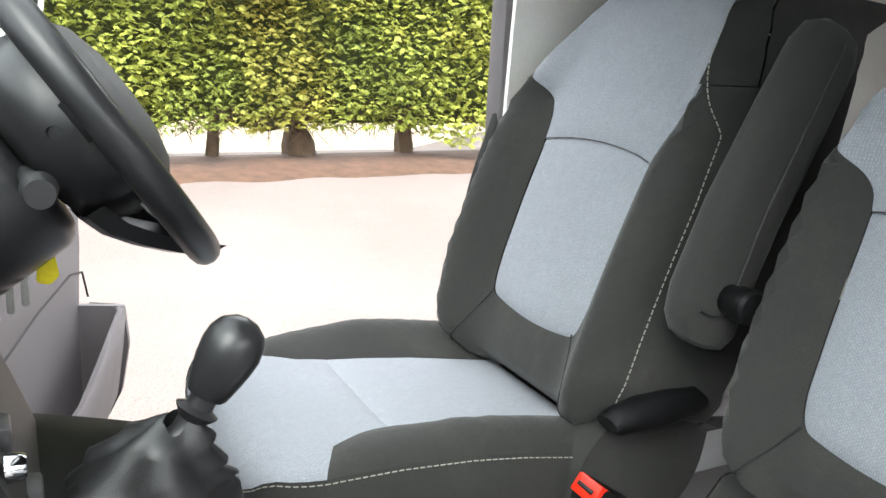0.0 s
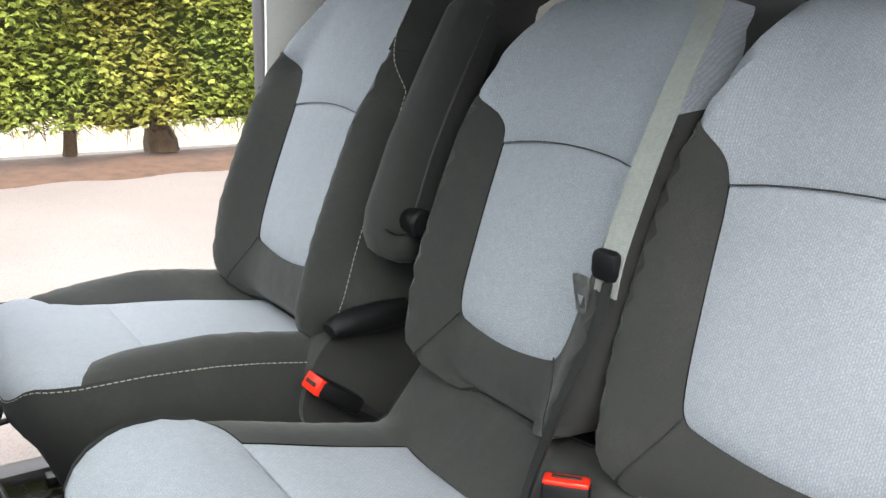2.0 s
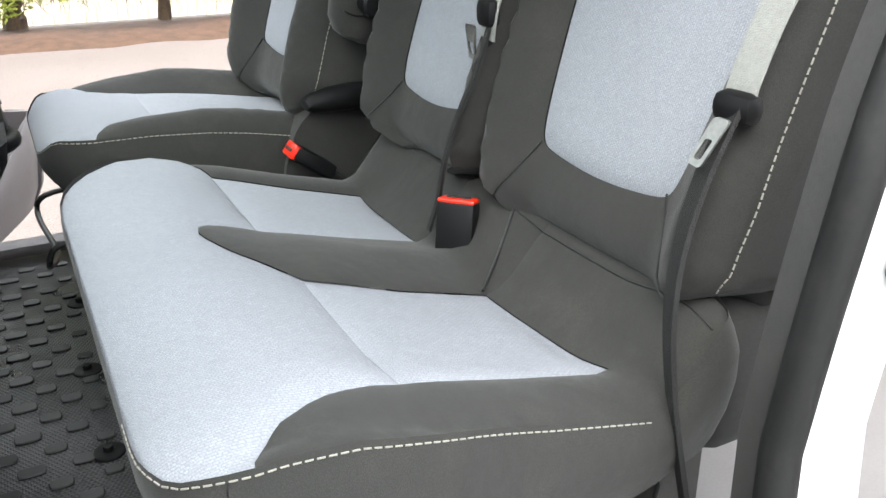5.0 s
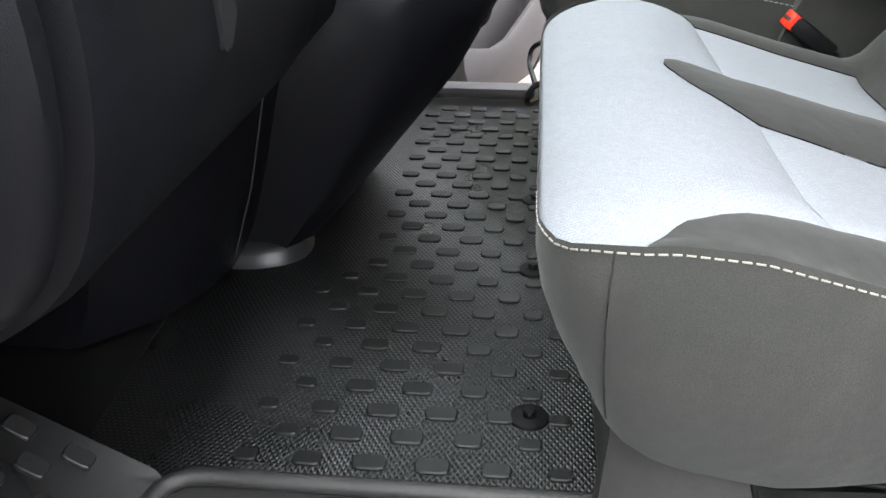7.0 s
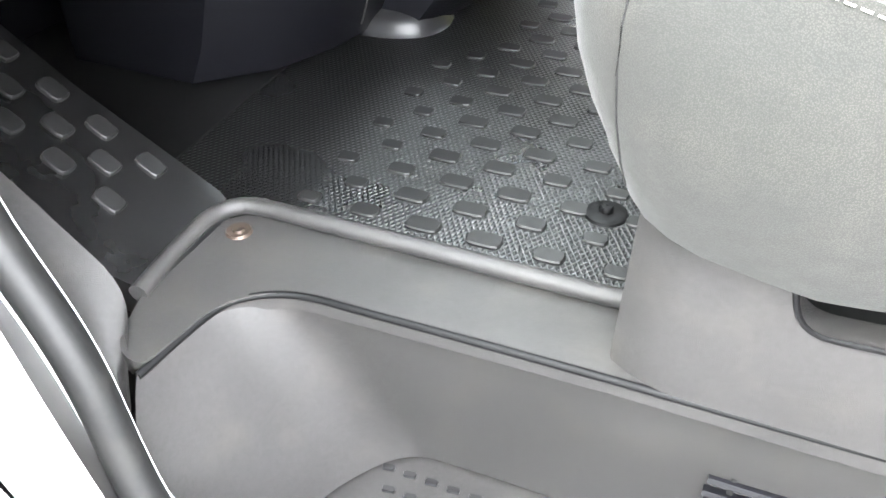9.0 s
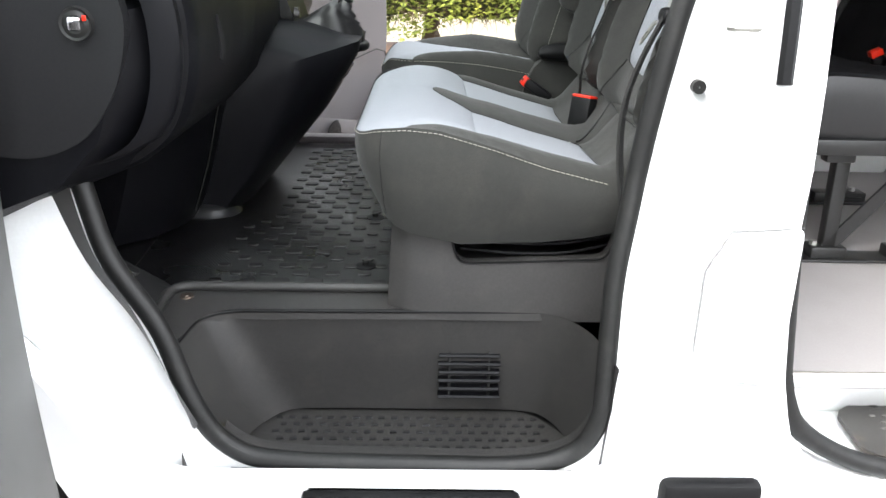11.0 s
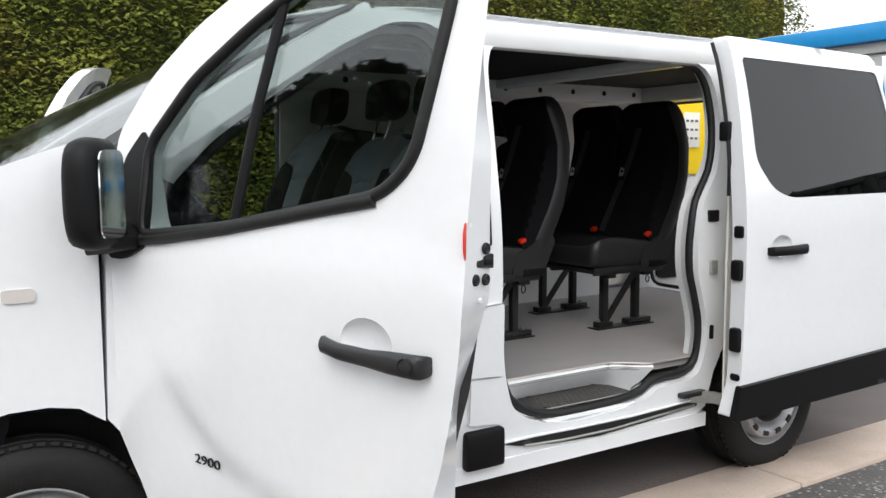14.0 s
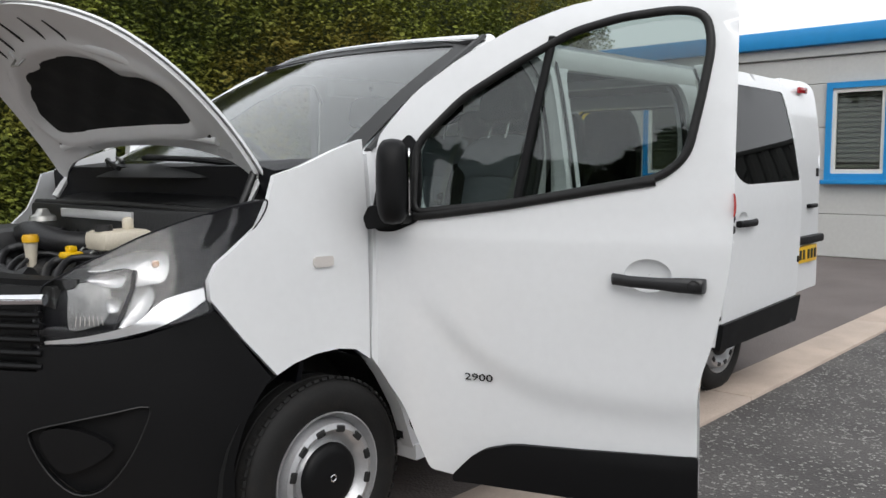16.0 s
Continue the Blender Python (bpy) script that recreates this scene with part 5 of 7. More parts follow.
def scallop(u, z):
    """The hollow pressed into the lower door, fading out to the front and along a curve."""
    edge = 0.665 + 0.42 * math.exp(-(max(u, 0.0) / .30) ** 1.5)
    t = min(max((edge - z) / .11, 0.0), 1.0)
    f = min(1.0, max(0.0, (u - .02) / .34))
    return 0.017 * t * t * (3 - 2 * t) * f * f * (3 - 2 * f)


OUTER = ((.30, .72, .88, 1.125, 1.66, 1.88, 1.955), (1.058, 1.060, 1.112, 1.153, 1.150, 1.145, 1.09))
INNER = ((.30, .85, .95, 1.05, 1.15, 1.45, 1.55, 1.70, 1.90), (1.058, 1.057, 1.057, 1.098, 1.142, 1.143, 1.118, 1.10, 1.07))
DEEP = ((.30, .65, .85, .95, 1.05, 1.15, 1.25, 1.45, 1.70, 1.95), (.078, .080, .102, .111, .108, .101, .091, .067, .055, .050))


def door_skin(u, z, d):
    """The door's skin; at its rear edge d runs along the shut face to the inner corner."""
    out = float(np.interp(z, *OUTER))
    roundoff = 0.004 * max(0.0, 1 - abs(u - out) / .02) ** 2
    up = min(1.0, max(0.0, (z - 1.15) / .25))
    f = min(1.0, max(0.0, (u - out + .09) / .06))
    f = f * f * (3 - 2 * f)
    run = d / .105
    plain = d * (1 - .6 * up)
    return Vector((u - run * f * (out - float(np.interp(z, *INNER))), tuck(z) + .036 + scallop(u, z) + roundoff + plain * (1 - f) + run * float(np.interp(z, *DEEP)) * f, z))


DISH = np.array([(.905 + .072 * math.cos(q), 1.052 + .052 * math.sin(q)) for q in np.arange(28) / 28 * 2 * math.pi])
pdoor = part("passenger_door", sheet(door_line, door_skin, .035, [pane_line, DISH], thick=.105), WHITE, van, "open white passenger door", DOOR)
card = [(.02, .42), (.02, 1.19), (.10, 1.215), (.5, 1.27), (1.00, 1.33), (1.04, 1.12), (1.01, .90), (.97, .72), (.97, .40), (.25, .38)]
part("door_card", sheet(rounded(card, .04), lambda u, z, d: Vector((u, .150 - .02 * math.sin((z - .4) * 3.4) - d, z)), .05, thick=.03), TRIM, pdoor, "charcoal moulded door card")
part("window_rubber", tube([door_skin(u, z, -.004) for u, z in densify(pane_line, .04)], .014, 8, True, up=(0, 1, 0)), RUBBER, pdoor, "black rubber window surround")
part("belt_strip", tube([door_skin(u, z, -.006) for u, z in ((.05, 1.218), (.2, 1.233), (.444, 1.266), (.725, 1.314), (.92, 1.345))], .016, 8, squash=.9, up=(0, 1, 0)), RUBBER, pdoor, "black belt line strip")
pg = part("window_glass", sheet(pane_line, lambda u, z, d: Vector((u, tuck(z) + .052 + d, z)), .08, thick=.004), DOORGLASS, pdoor)
part("window_divider", tube([door_skin(.567, 1.815, .005), door_skin(.52, 1.55, .005), door_skin(.473, 1.285, .005)], .015, 8, squash=.7, up=(0, 1, 0)), BLACKPL, pdoor)
part("door_moulding", sheet(rounded([(.235, .315), (.30, .385), (.36, .425), (.46, .452), (.7, .462), (1.064, .482), (1.064, .29), (.235, .29)], [.01, .03, .03, .03, .03, .015, .015, .01]), lambda u, z, d: door_skin(u, z, d - .022 + .012 * max(0, (z - .44) / .04)), .03, thick=.03), BLACKPL, pdoor, "black plastic door moulding")
handle = part("door_handle", loft([[Vector((u, -y0 + .5 * t * math.cos(q), z0 + hh * math.sin(q))) for q in np.arange(18) / 18 * 2 * math.pi] for u, y0, z0, hh, t in ((.792, .002, 1.040, .010, .012), (.795, .010, 1.040, .016, .020), (.80, .020, 1.040, .0185, .026), (.86, .036, 1.036, .018, .022), (.95, .038, 1.033, .019, .022), (1.0, .034, 1.031, .023, .026), (1.060, .030, 1.030, .0245, .030), (1.072, .026, 1.030, .024, .030), (1.079, .016, 1.030, .022, .024), (1.081, .004, 1.030, .018, .010))], cap=True), SATIN, pdoor, "black door handle")
part("key_lock", lathe([(.001, -.040), (.006, -.040), (.007, -.037), (.013, -.038), (.016, -.047), (.0185, -.046), (.0195, -.03)], 24, "y", (1.048, 0, 1.031)), RUBBER, pdoor)
rings = []
for k, dp in ((1.0, .0), (.95, .006), (.85, .012), (.65, .017), (.35, .020), (.02, .021)):
    rings.append([door_skin(.905 + (p[0] - .905) * k, 1.052 + (p[1] - 1.052) * k, dp) for p in DISH])
part("handle_dish", loft(rings), WHITE, pdoor, "dished recess behind the handle")


def lettering(text, size, mat, parent, m, depth=.0015):
    """Raised characters, turned into a mesh."""
    cu = bpy.data.curves.new("lettering", "FONT")
    cu.body, cu.size, cu.extrude, cu.align_x, cu.align_y = text, size, depth, "CENTER", "CENTER"
    tmp = bpy.data.objects.new("lettering", cu)
    scene.collection.objects.link(tmp)
    me = bpy.data.meshes.new_from_object(tmp.evaluated_get(bpy.context.evaluated_depsgraph_get()))
    bpy.data.objects.remove(tmp)
    return link_mesh("lettering", me, mat, parent, "", m)


lettering("2900", .042, INK, pdoor, Matrix.Translation((.335, scallop(.335, .672) + tuck(.67) + .0305, .672)) @ pose(0, 0, 0, 90, 0, 0) @ Matrix.Diagonal((1.25, .8, 1, 1)))
# the door's shut face: latch, buffers and a red reflector
for inw, z in ((.082, 1.254), (.081, 1.194), (.048, 1.196)):
    part("buffer", lathe([(.001, .004), (.003, .006), (.0045, .006), (.0052, .004), (.0085, .0055), (.0112, .004), (.0118, .0)], 20, "x", (1.147, inw, z)), RUBBER, pdoor, "round rubber buffer")
latch = part("door_latch", sheet(rounded([(.052, 1.220), (.052, 1.232), (.075, 1.233), (.080, 1.240), (.106, 1.243), (.106, 1.214), (.080, 1.218)], .005), lambda a, b, d: Vector((1.1492 - d, a, b)), .01, thick=.012), INK, pdoor, "black latch slot")
part("claw", block(1.147, 1.1515, .076, .104, 1.222, 1.234, .002), BLACKPL, latch)
for inw, z in ((.030, 1.302), (.062, 1.155)):
    part("edge_plug", lathe([(.001, .002), (.004, .0025), (.006, 0)], 12, "x", (1.149, inw, z)), JAMB, pdoor)
card_rings = []
for z in np.linspace(.40, 1.41, 34):
    uc = float(np.interp(z, (.40, .50, .75, .85, .95, 1.05, 1.15, 1.195, 1.215, 1.25, 1.38, 1.41), (.96, .98, 1.015, 1.042, 1.072, 1.090, 1.104, 1.100, 1.078, 1.074, 1.080, 1.05)))
    ui, yi = float(np.interp(z, *INNER)), tuck(z) + .036 + float(np.interp(z, *DEEP))
    card_rings.append([Vector(q + (z,)) for q in ((ui - .05, yi - .002), (ui - .006, yi + .001), (min(uc, ui) - .001, yi + .006), (uc, .130), (uc - .004, .135), (uc - .04, .143), (uc - .10, .146))])
part("card_edge", loft(card_rings, closed=False), TRIM, pdoor, "charcoal edge of the door card")
bm = lathe([(.001, .004), (.9, .003), (1.0, .0)], 24, "x")
bmesh.ops.transform(bm, verts=bm.verts, matrix=Matrix.Translation((1.1515, .012, 1.272)) @ pose(0, 0, 0, 0, 0, 24) @ Matrix.Diagonal((.4, .022, .036, 1)))
part("reflector", bm, RED, pdoor, "red oval reflector")
part("edge_screw", lathe([(.001, .004), (.007, .003), (.009, 0)], 12, "x", (1.12, .012, 1.05)), RUBBER, pdoor)

# door mirror
mir = part("door_mirror", loft([[Vector((.03 + sx * math.copysign(abs(math.cos(q)) ** .6, math.cos(q)), yy, 1.345 + oz + sz * math.copysign(abs(math.sin(q)) ** .6, math.sin(q)))) for q in np.arange(20) / 20 * 2 * math.pi] for yy, sx, sz, oz in ((-.092, .035, .10, -.02), (-.106, .048, .128, -.01), (-.135, .056, .14, 0), (-.185, .056, .142, 0), (-.222, .048, .13, 0), (-.242, .033, .10, 0), (-.248, .015, .05, 0))], cap=True), BLACKPL, pdoor, "black door mirror", Matrix.Translation((.045, -.03, 0)) @ pose(0, 0, 0, 0, 0, 24) @ Matrix.Translation((-.03, .075, 0)))
part("mirror_glass", sheet(rounded([(-.218, 1.235), (-.122, 1.235), (-.122, 1.455), (-.218, 1.455)], .03), lambda a, b, d: Vector((.0885 - d, a, b)), .1, thick=.004), MIRROR, mir)
part("mirror_base", sheet(rounded([(-.04, 1.178), (.10, 1.20), (.11, 1.235), (.06, 1.262), (-.03, 1.262), (-.055, 1.22)], .012), lambda u, z, d: Vector((u, -.075 + d, z)), .02, thick=.08), BLACKPL, pdoor, "black mirror mount")
part("mirror_arm", loft([[Vector((u + .05 * math.cos(q), y, z + .03 * math.sin(q))) for q in np.arange(12) / 12 * 2 * math.pi] for u, y, z in ((.04, .03, 1.225), (.03, -.03, 1.225), (.03, -.09, 1.23), (.03, -.13, 1.25))], cap=True), BLACKPL, mir)
part("mirror_sail", sheet(rounded([(-.062, 1.20), (-.035, 1.168), (.03, 1.168), (.12, 1.205), (.13, 1.30), (.118, 1.46), (.07, 1.51), (.0, 1.44), (-.045, 1.32)], .02), lambda u, z, d: door_skin(u, z, d - .012), .03, thick=.02), BLACKPL, pdoor, "black triangle cover")

# driver's door on the far side, swung open
TH = radians(70)
DDOOR = Matrix(((math.cos(TH), -math.sin(TH), 0, .25), (math.sin(TH), math.cos(TH), 0, .97), (0, 0, 1, 0), (0, 0, 0, 1)))
ddoor = part("driver_door", sheet(door_line, lambda u, z, d: Vector((u, -(tuck(z) + .036 + d * (1 if z < 1.22 else .55)), z)), .05, [pane_line], thick=.10), WHITE, van, "open white driver door", DDOOR)
part("window_rubber", tube([(u, -(tuck(z) + .10), z) for u, z in densify(pane_line, .05)], .014, 8, True, up=(0, 1, 0)), RUBBER, ddoor)
dgl = part("window_glass", sheet(pane_line, lambda u, z, d: Vector((u, -(tuck(z) + .06 + d), z)), .1, thick=.004), GLASS, ddoor)
part("door_card", sheet(rounded([(u + (.14 if u > .6 and z < 1.0 else .10 if u > .6 else 0), z) for u, z in card], .04), lambda u, z, d: Vector((u, -.155 + d, z)), .06, thick=.03), GREYPL, ddoor, "warm grey door card")
rings = []
for u, w, top in ((.24, .02, .66), (.34, .06, .655), (.48, .09, .63), (.62, .11, .60), (.72, .12, .61), (.84, .13, .66), (.98, .135, .715), (1.08, .13, .73), (1.12, .10, .73), (1.13, .03, .73)):
    rings.append([Vector((u, -.15 - w * s_, z)) for z, s_ in ((.40, .55), (.48, .80), (top - .10, .97), (top - .012, 1.04), (top, .99), (top - .004, .88), (top - .02, .84), (top - .12, .78), (.46, .6), (.44, .0))])
part("door_pocket", loft(rings, cap=True), GREYPL, ddoor, "grey moulded door pocket")
part("pocket_end", sheet(rounded([(-.15, .42), (-.15, .73), (-.275, .73), (-.285, .62), (-.26, .48), (-.22, .40)], .01), lambda a, b, d: Vector((1.118 - d, a, b)), .03, thick=.02), GREYPL, ddoor)
part("pocket_seam", tube([(u, -.186, z) for u, z in ((.45, .80), (.7, .84), (.95, .86), (1.05, .84), (1.09, .76))], .003, 6), INK, ddoor)
bm = lathe([(.001, 0), (.07, -.004), (.085, 0)], 24, "y", (.42, -.235, .55))
part("speaker_grille", bm, DASH, ddoor)

# sliding door, run back along the flank
def slid(a, b, d):
    return Vector((a, -1.112 + tuck(b) + d, b))


sl_line = rounded([(2.535, .385), (2.575, .53), (2.575, 1.22), (2.585, 1.5), (2.60, 1.925), (3.60, 1.905), (3.655, 1.6), (3.695, 1.25), (3.665, .60), (3.64, .39)], [.015, .03, .05, .05, .02, .03, .05, .05, .03, .02])
sl_pane = rounded([(2.66, 1.42), (2.655, 1.84), (3.595, 1.825), (3.66, 1.50), (3.68, 1.275), (2.86, 1.268), (2.755, 1.305)], [.05, .025, .03, .05, .025, .05, .05])
SDISH = np.array([(2.80 + .066 * math.cos(q), 1.072 + .046 * math.sin(q)) for q in np.arange(24) / 24 * 2 * math.pi])
sdoor = part("sliding_door", sheet(sl_line, slid, .05, [sl_pane, SDISH], thick=.07), WHITE, van, "white sliding door run back along the van")
part("privacy_glass", sheet(sl_pane * [1, 1], lambda a, b, d: slid(a, b, d + .004), .1, thick=.006), TINTED, sdoor, "dark tinted window")
part("door_lining", sheet(rounded([(2.62, .42), (2.62, 1.86), (3.60, 1.86), (3.66, 1.2), (3.62, .42)], .03), lambda a, b, d: Vector((a, -1.02 + max(0, tuck(b)) + d, b)), .2, thick=.01), LINING, sdoor)
part("door_moulding", sheet(rounded([(2.555, .515), (3.684, .55), (3.64, .385), (2.53, .372)], .012), lambda a, b, d: slid(a, b, d - .022), .06, thick=.03), BLACKPL, sdoor, "black plastic door moulding")
part("door_handle", loft([[Vector((x, -1.15 - y0 + .012 * math.cos(q), 1.055 + hh * math.sin(q))) for q in np.arange(10) / 10 * 2 * math.pi] for x, y0, hh in ((2.705, .0, .016), (2.712, .016, .02), (2.78, .026, .02), (2.86, .026, .02), (2.935, .018, .022), (2.942, .0, .018))], cap=True), BLACKPL, sdoor, "black door handle")
rings = [[slid(2.80 + (p[0] - 2.80) * k, 1.072 + (p[1] - 1.072) * k, dp) for p in SDISH] for k, dp in ((1.0, .0), (.93, .008), (.8, .016), (.5, .022), (.02, .024))]
part("handle_dish", loft(rings), WHITE, sdoor)
for z, h in ((1.138, .026), (.984, .042), (.70, .05), (.545, .016)):
    part("edge_catch", block(2.566 - (.012 if h > .03 else 0), 2.60, -1.135, -1.085, z - h, z + h, .012), BLACKPL, sdoor, "black catch on the door edge")
part("edge_catch", block(2.566, 2.60, -1.05, -1.0, 1.50, 1.58, .01), BLACKPL, sdoor)
part("edge_seal", tube([(2.578, -1.05 + max(0, tuck(z)), z) for z in np.linspace(1.28, 1.9, 10)], .008, 6), RUBBER, sdoor)
part("lock_badge", block(3.64, 3.655, -1.156, -1.14, .76, .80, .004), INK, sdoor)
part("upper_track", sheet(np.array([(1.47, 1.906), (2.80, 1.900), (2.80, 1.930), (1.47, 1.936)]), lambda a, b, d: near_flank(a, b, d - .010), .06, thick=.02), BLACKPL, van, "black rail above the sliding door")

# rear doors, both open
def rear_skin(a, b, d):
    return Vector((4.055 + a, -.915 + .05 * a + .6 * max(0, tuck(b)) + d, b))


rdoor = part("rear_door", sheet(rounded([(0, .46), (0, 1.90), (.06, 1.965), (.66, 1.975), (.72, 1.92), (.735, 1.2), (.735, .46)], .03), rear_skin, .06, thick=.06), WHITE, van, "open white rear door")
part("brake_light", block(4.36, 4.50, -.875, -.845, 1.87, 1.915, .01), REDLENS, rdoor, "red high brake light")
part("door_handle", block(4.50, 4.66, -.925, -.885, 1.055, 1.085, .012), BLACKPL, rdoor, "black rear handle")
part("plate_trim", block(4.10, 4.76, -.94, -.89, .80, .86, .015), BLACKPL, rdoor, "black trim above the number plate")
plate = part("number_plate", block(4.16, 4.68, -.916, -.895, .665, .785, .006), PLATEY, rdoor, "yellow number plate")
for k in range(7):
    x0 = 4.20 + k * .064 + (.03 if k > 3 else 0)
    part("plate_bar", block(x0, x0 + .042, -.919, -.914, .69, .76, .002), INK, plate)
part("lock_mark", block(4.70, 4.715, -.90, -.87, 1.28, 1.34, .003), INK, rdoor)
rdoor2 = part("rear_door", sheet(rounded([(0, .46), (0, 1.955), (.70, 1.955), (.735, 1.2), (.735, .46)], .05), lambda a, b, d: Vector((4.06 + a, .80 - .02 * a + d, b)), .08, thick=.06), JAMB, van, "open white rear door seen from inside")
part("window_film", sheet(rounded([(.04, 1.34), (.04, 1.89), (.66, 1.89), (.69, 1.38), (.66, 1.33)], .07), lambda a, b, d: Vector((4.06 + a, .785 - .02 * a + d, b)), .1, thick=.01), YELLOW, rdoor2, "yellow film over the rear window")
part("notice", block(4.34, 4.50, .765, .772, 1.52, 1.76, .003), PAPER, rdoor2, "white notice with black marks")
for k in range(3):
    for j in range(3):
        part("notice_mark", block(4.36 + k * .045, 4.385 + k * .045, .761, .766, 1.575 + j * .06, 1.59 + j * .06, .001), GREYPL, rdoor2)
part("door_card", sheet(rounded([(.06, .62), (.06, 1.18), (.66, 1.18), (.66, .62)], .06), lambda a, b, d: Vector((4.06 + a, .78 - .02 * a + d, b)), .08, thick=.02), BLACKPL, rdoor2, "black lower door card")
part("pull_handle", tube([(4.60, .77, .78), (4.60, .75, .82), (4.60, .75, 1.02), (4.60, .77, 1.06)], .012, 8), GALV, rdoor2)

# ---------------------------------------------------------------- cab interior

# dashboard
dash = thing("dashboard", "dark moulded dashboard with glovebox and air vents", "dashboard")


def dash_profile(y):
    """The section of the dashboard, out over the glovebox."""
    return [(-.12, 1.40), (.10, 1.425), (.30, 1.42), (.42, 1.40), (.50, 1.36), (.56, 1.28), (.585, 1.245), (.555, 1.23), (.60, 1.215), (.605, 1.12), (.57, 1.02), (.50, .945), (.40, .905), (.25, .84), (.10, .80), (-.10, .80)]


rings = []
for y in np.linspace(-.80, .88, 29):
    end = .05 * max(0, (abs(y - .04) - .72) / .12) ** 2
    rings.append([Vector((x - end * 2 if x > .3 else x, y, z - end * .3)) for x, z in dash_profile(y)])
part("dash_body", loft(rings, cap=True), DASH, dash)
LID = [(.535, 1.262), (.572, 1.252), (.590, 1.22), (.596, 1.16), (.590, 1.09), (.566, 1.02), (.525, .975), (.48, .95)]
rings = []
for y, k in ((-.735, -.014), (-.728, .006), (-.70, .014), (-.66, .012), (-.55, .012), (-.40, .014), (-.25, .012), (-.19, .008), (-.180, -.014)):
    rings.append([Vector((x + k * 1.0, y, z)) for x, z in spline(LID, 3)])
gb = part("glovebox", loft(rings, closed=False), DASH, dash, "dark glovebox lid")
part("lid_rim", loft([[Vector((x + k, y, z + k * .2)) for x, z in spline([(.50, 1.268), (.545, 1.262), (.578, 1.235), (.590, 1.17), (.584, 1.09), (.556, 1.02), (.51, .985), (.46, .965)], 3)] for y, k in ((-.792, -.03), (-.787, .0), (-.777, .012), (-.765, .014), (-.755, .008), (-.750, -.02))], closed=False), DASH, dash, "charcoal side rim of the glovebox")
bowl = part("catch", sheet(rounded([(-.56, 1.185), (-.535, 1.10), (-.515, 1.10), (-.475, 1.155), (-.515, 1.15)], .006), lambda a, b, d: Vector((.612 - .6 * (a + .56) * .12 - d - .08 * max(0, 1.12 - b), a, b)), .012, thick=.006), ENDTRIM, gb, "grey glovebox catch")
part("dash_end", sheet(rounded([(.14, 1.02), (.18, 1.27), (.34, 1.285), (.50, 1.272), (.535, 1.20), (.515, 1.10), (.46, 1.01), (.38, .975), (.24, .985)], .04), lambda a, b, d: Vector((a, -.805 + d + .02 * max(0, (.30 - a) / .15), b)), .04, thick=.03), ENDTRIM, dash, "charcoal end panel")
part("airbag_switch", lathe([(.001, -.010), (.014, -.012), (.020, -.008), (.024, -.010), (.026, 0)], 24, "y", (.462, -.806, 1.185)), INK, dash, "round airbag switch")
part("switch_key", block(.452, .472, -.822, -.815, 1.176, 1.196, .003), CHROME, dash)
part("switch_mark", block(.474, .480, -.8195, -.817, 1.19, 1.198, .0005), RED, dash)
vent = part("air_vent", sheet(rounded([(-.80, 1.33), (-.80, 1.40), (-.70, 1.40), (-.70, 1.33)], .02), lambda a, b, d: Vector((.545 - .6 * (b - 1.33) - d, a, b)), .04, thick=.03), INK, dash, "dark air vent")
for k in range(5):
    part("vent_slat", block(.525 - .008 * k, .548 - .008 * k, -.79, -.71, 1.34 + k * .012, 1.344 + k * .012, .001), DASH, vent)
part("switch_panel", sheet(rounded([(.14, 1.10), (.14, 1.36), (.40, 1.36), (.40, 1.10)], .03), lambda a, b, d: Vector((.645 - .35 * (b - 1.1) - d, a, b)), .04, thick=.06), INK, dash, "black centre stack with switches")
for k in range(4):
    z = 1.13 + k * .055
    part("switch", lathe([(.001, .014), (.008, .014), (.010, .011), (.011, .0)], 20, "x", (.647 - .35 * (z - 1.1), .165, z)), CHROME if k % 2 else TRIM, dash, "small round switch")
    part("switch", block(.634 - .35 * (z - 1.1), .652 - .35 * (z - 1.1), .20, .235, z - .014, z + .014, .004), TRIM, dash)
part("instrument_hood", loft([[Vector((.42 + .16 * math.cos(q), y, 1.40 + h * math.sin(q))) for q in np.linspace(0, math.pi, 9)] for y, h in ((.36, .02), (.40, .075), (.55, .09), (.70, .075), (.74, .02))], closed=False), DASH, dash)

# centre console and gear lever
rings = []
for y, k in ((-.02, .0), (.0, .3), (.06, .7), (.10, .9), (.13, 1.0), (.38, 1.0), (.43, .9)):
    top = 1.0 + .14 * k
    rings.append([Vector((x, y, z)) for x, z in ((.20, .645), (.46 + .05 * k, .645), (.53 + .06 * k, .74), (.60 + .12 * k, .90), (.64 + .16 * k, 1.0 + .04 * k), (.645 + .16 * k, 1.03 + .04 * k), (.58 + .10 * k, 1.05 + .055 * k), (.48, 1.10 + .05 * k), (.25, 1.12))])
part("centre_console", loft(rings, cap=True), DASH, dash, "dark centre console")
part("console_side", loft([[Vector((x - k, y, z)) for x, z in ((.20, .648), (.40, .648), (.425, .70), (.455, .80), (.48, .90), (.495, .955), (.44, .962), (.20, .95))] for y, k in ((-.30, .13), (-.22, .05), (-.13, .012), (-.06, .0), (-.02, .0))], cap=True), DASH, dash, "dark lower console panel")
part("panel_joint", tube([(.412, -.085, .672), (.452, -.088, .79), (.479, -.092, .90), (.492, -.094, .953)], .0018, 6), INK, dash)
part("panel_joint", tube(spline([(.42, -.24, .958), (.462, -.17, .958), (.490, -.10, .958), (.498, -.03, .958)], 5), .0022, 6), INK, dash)
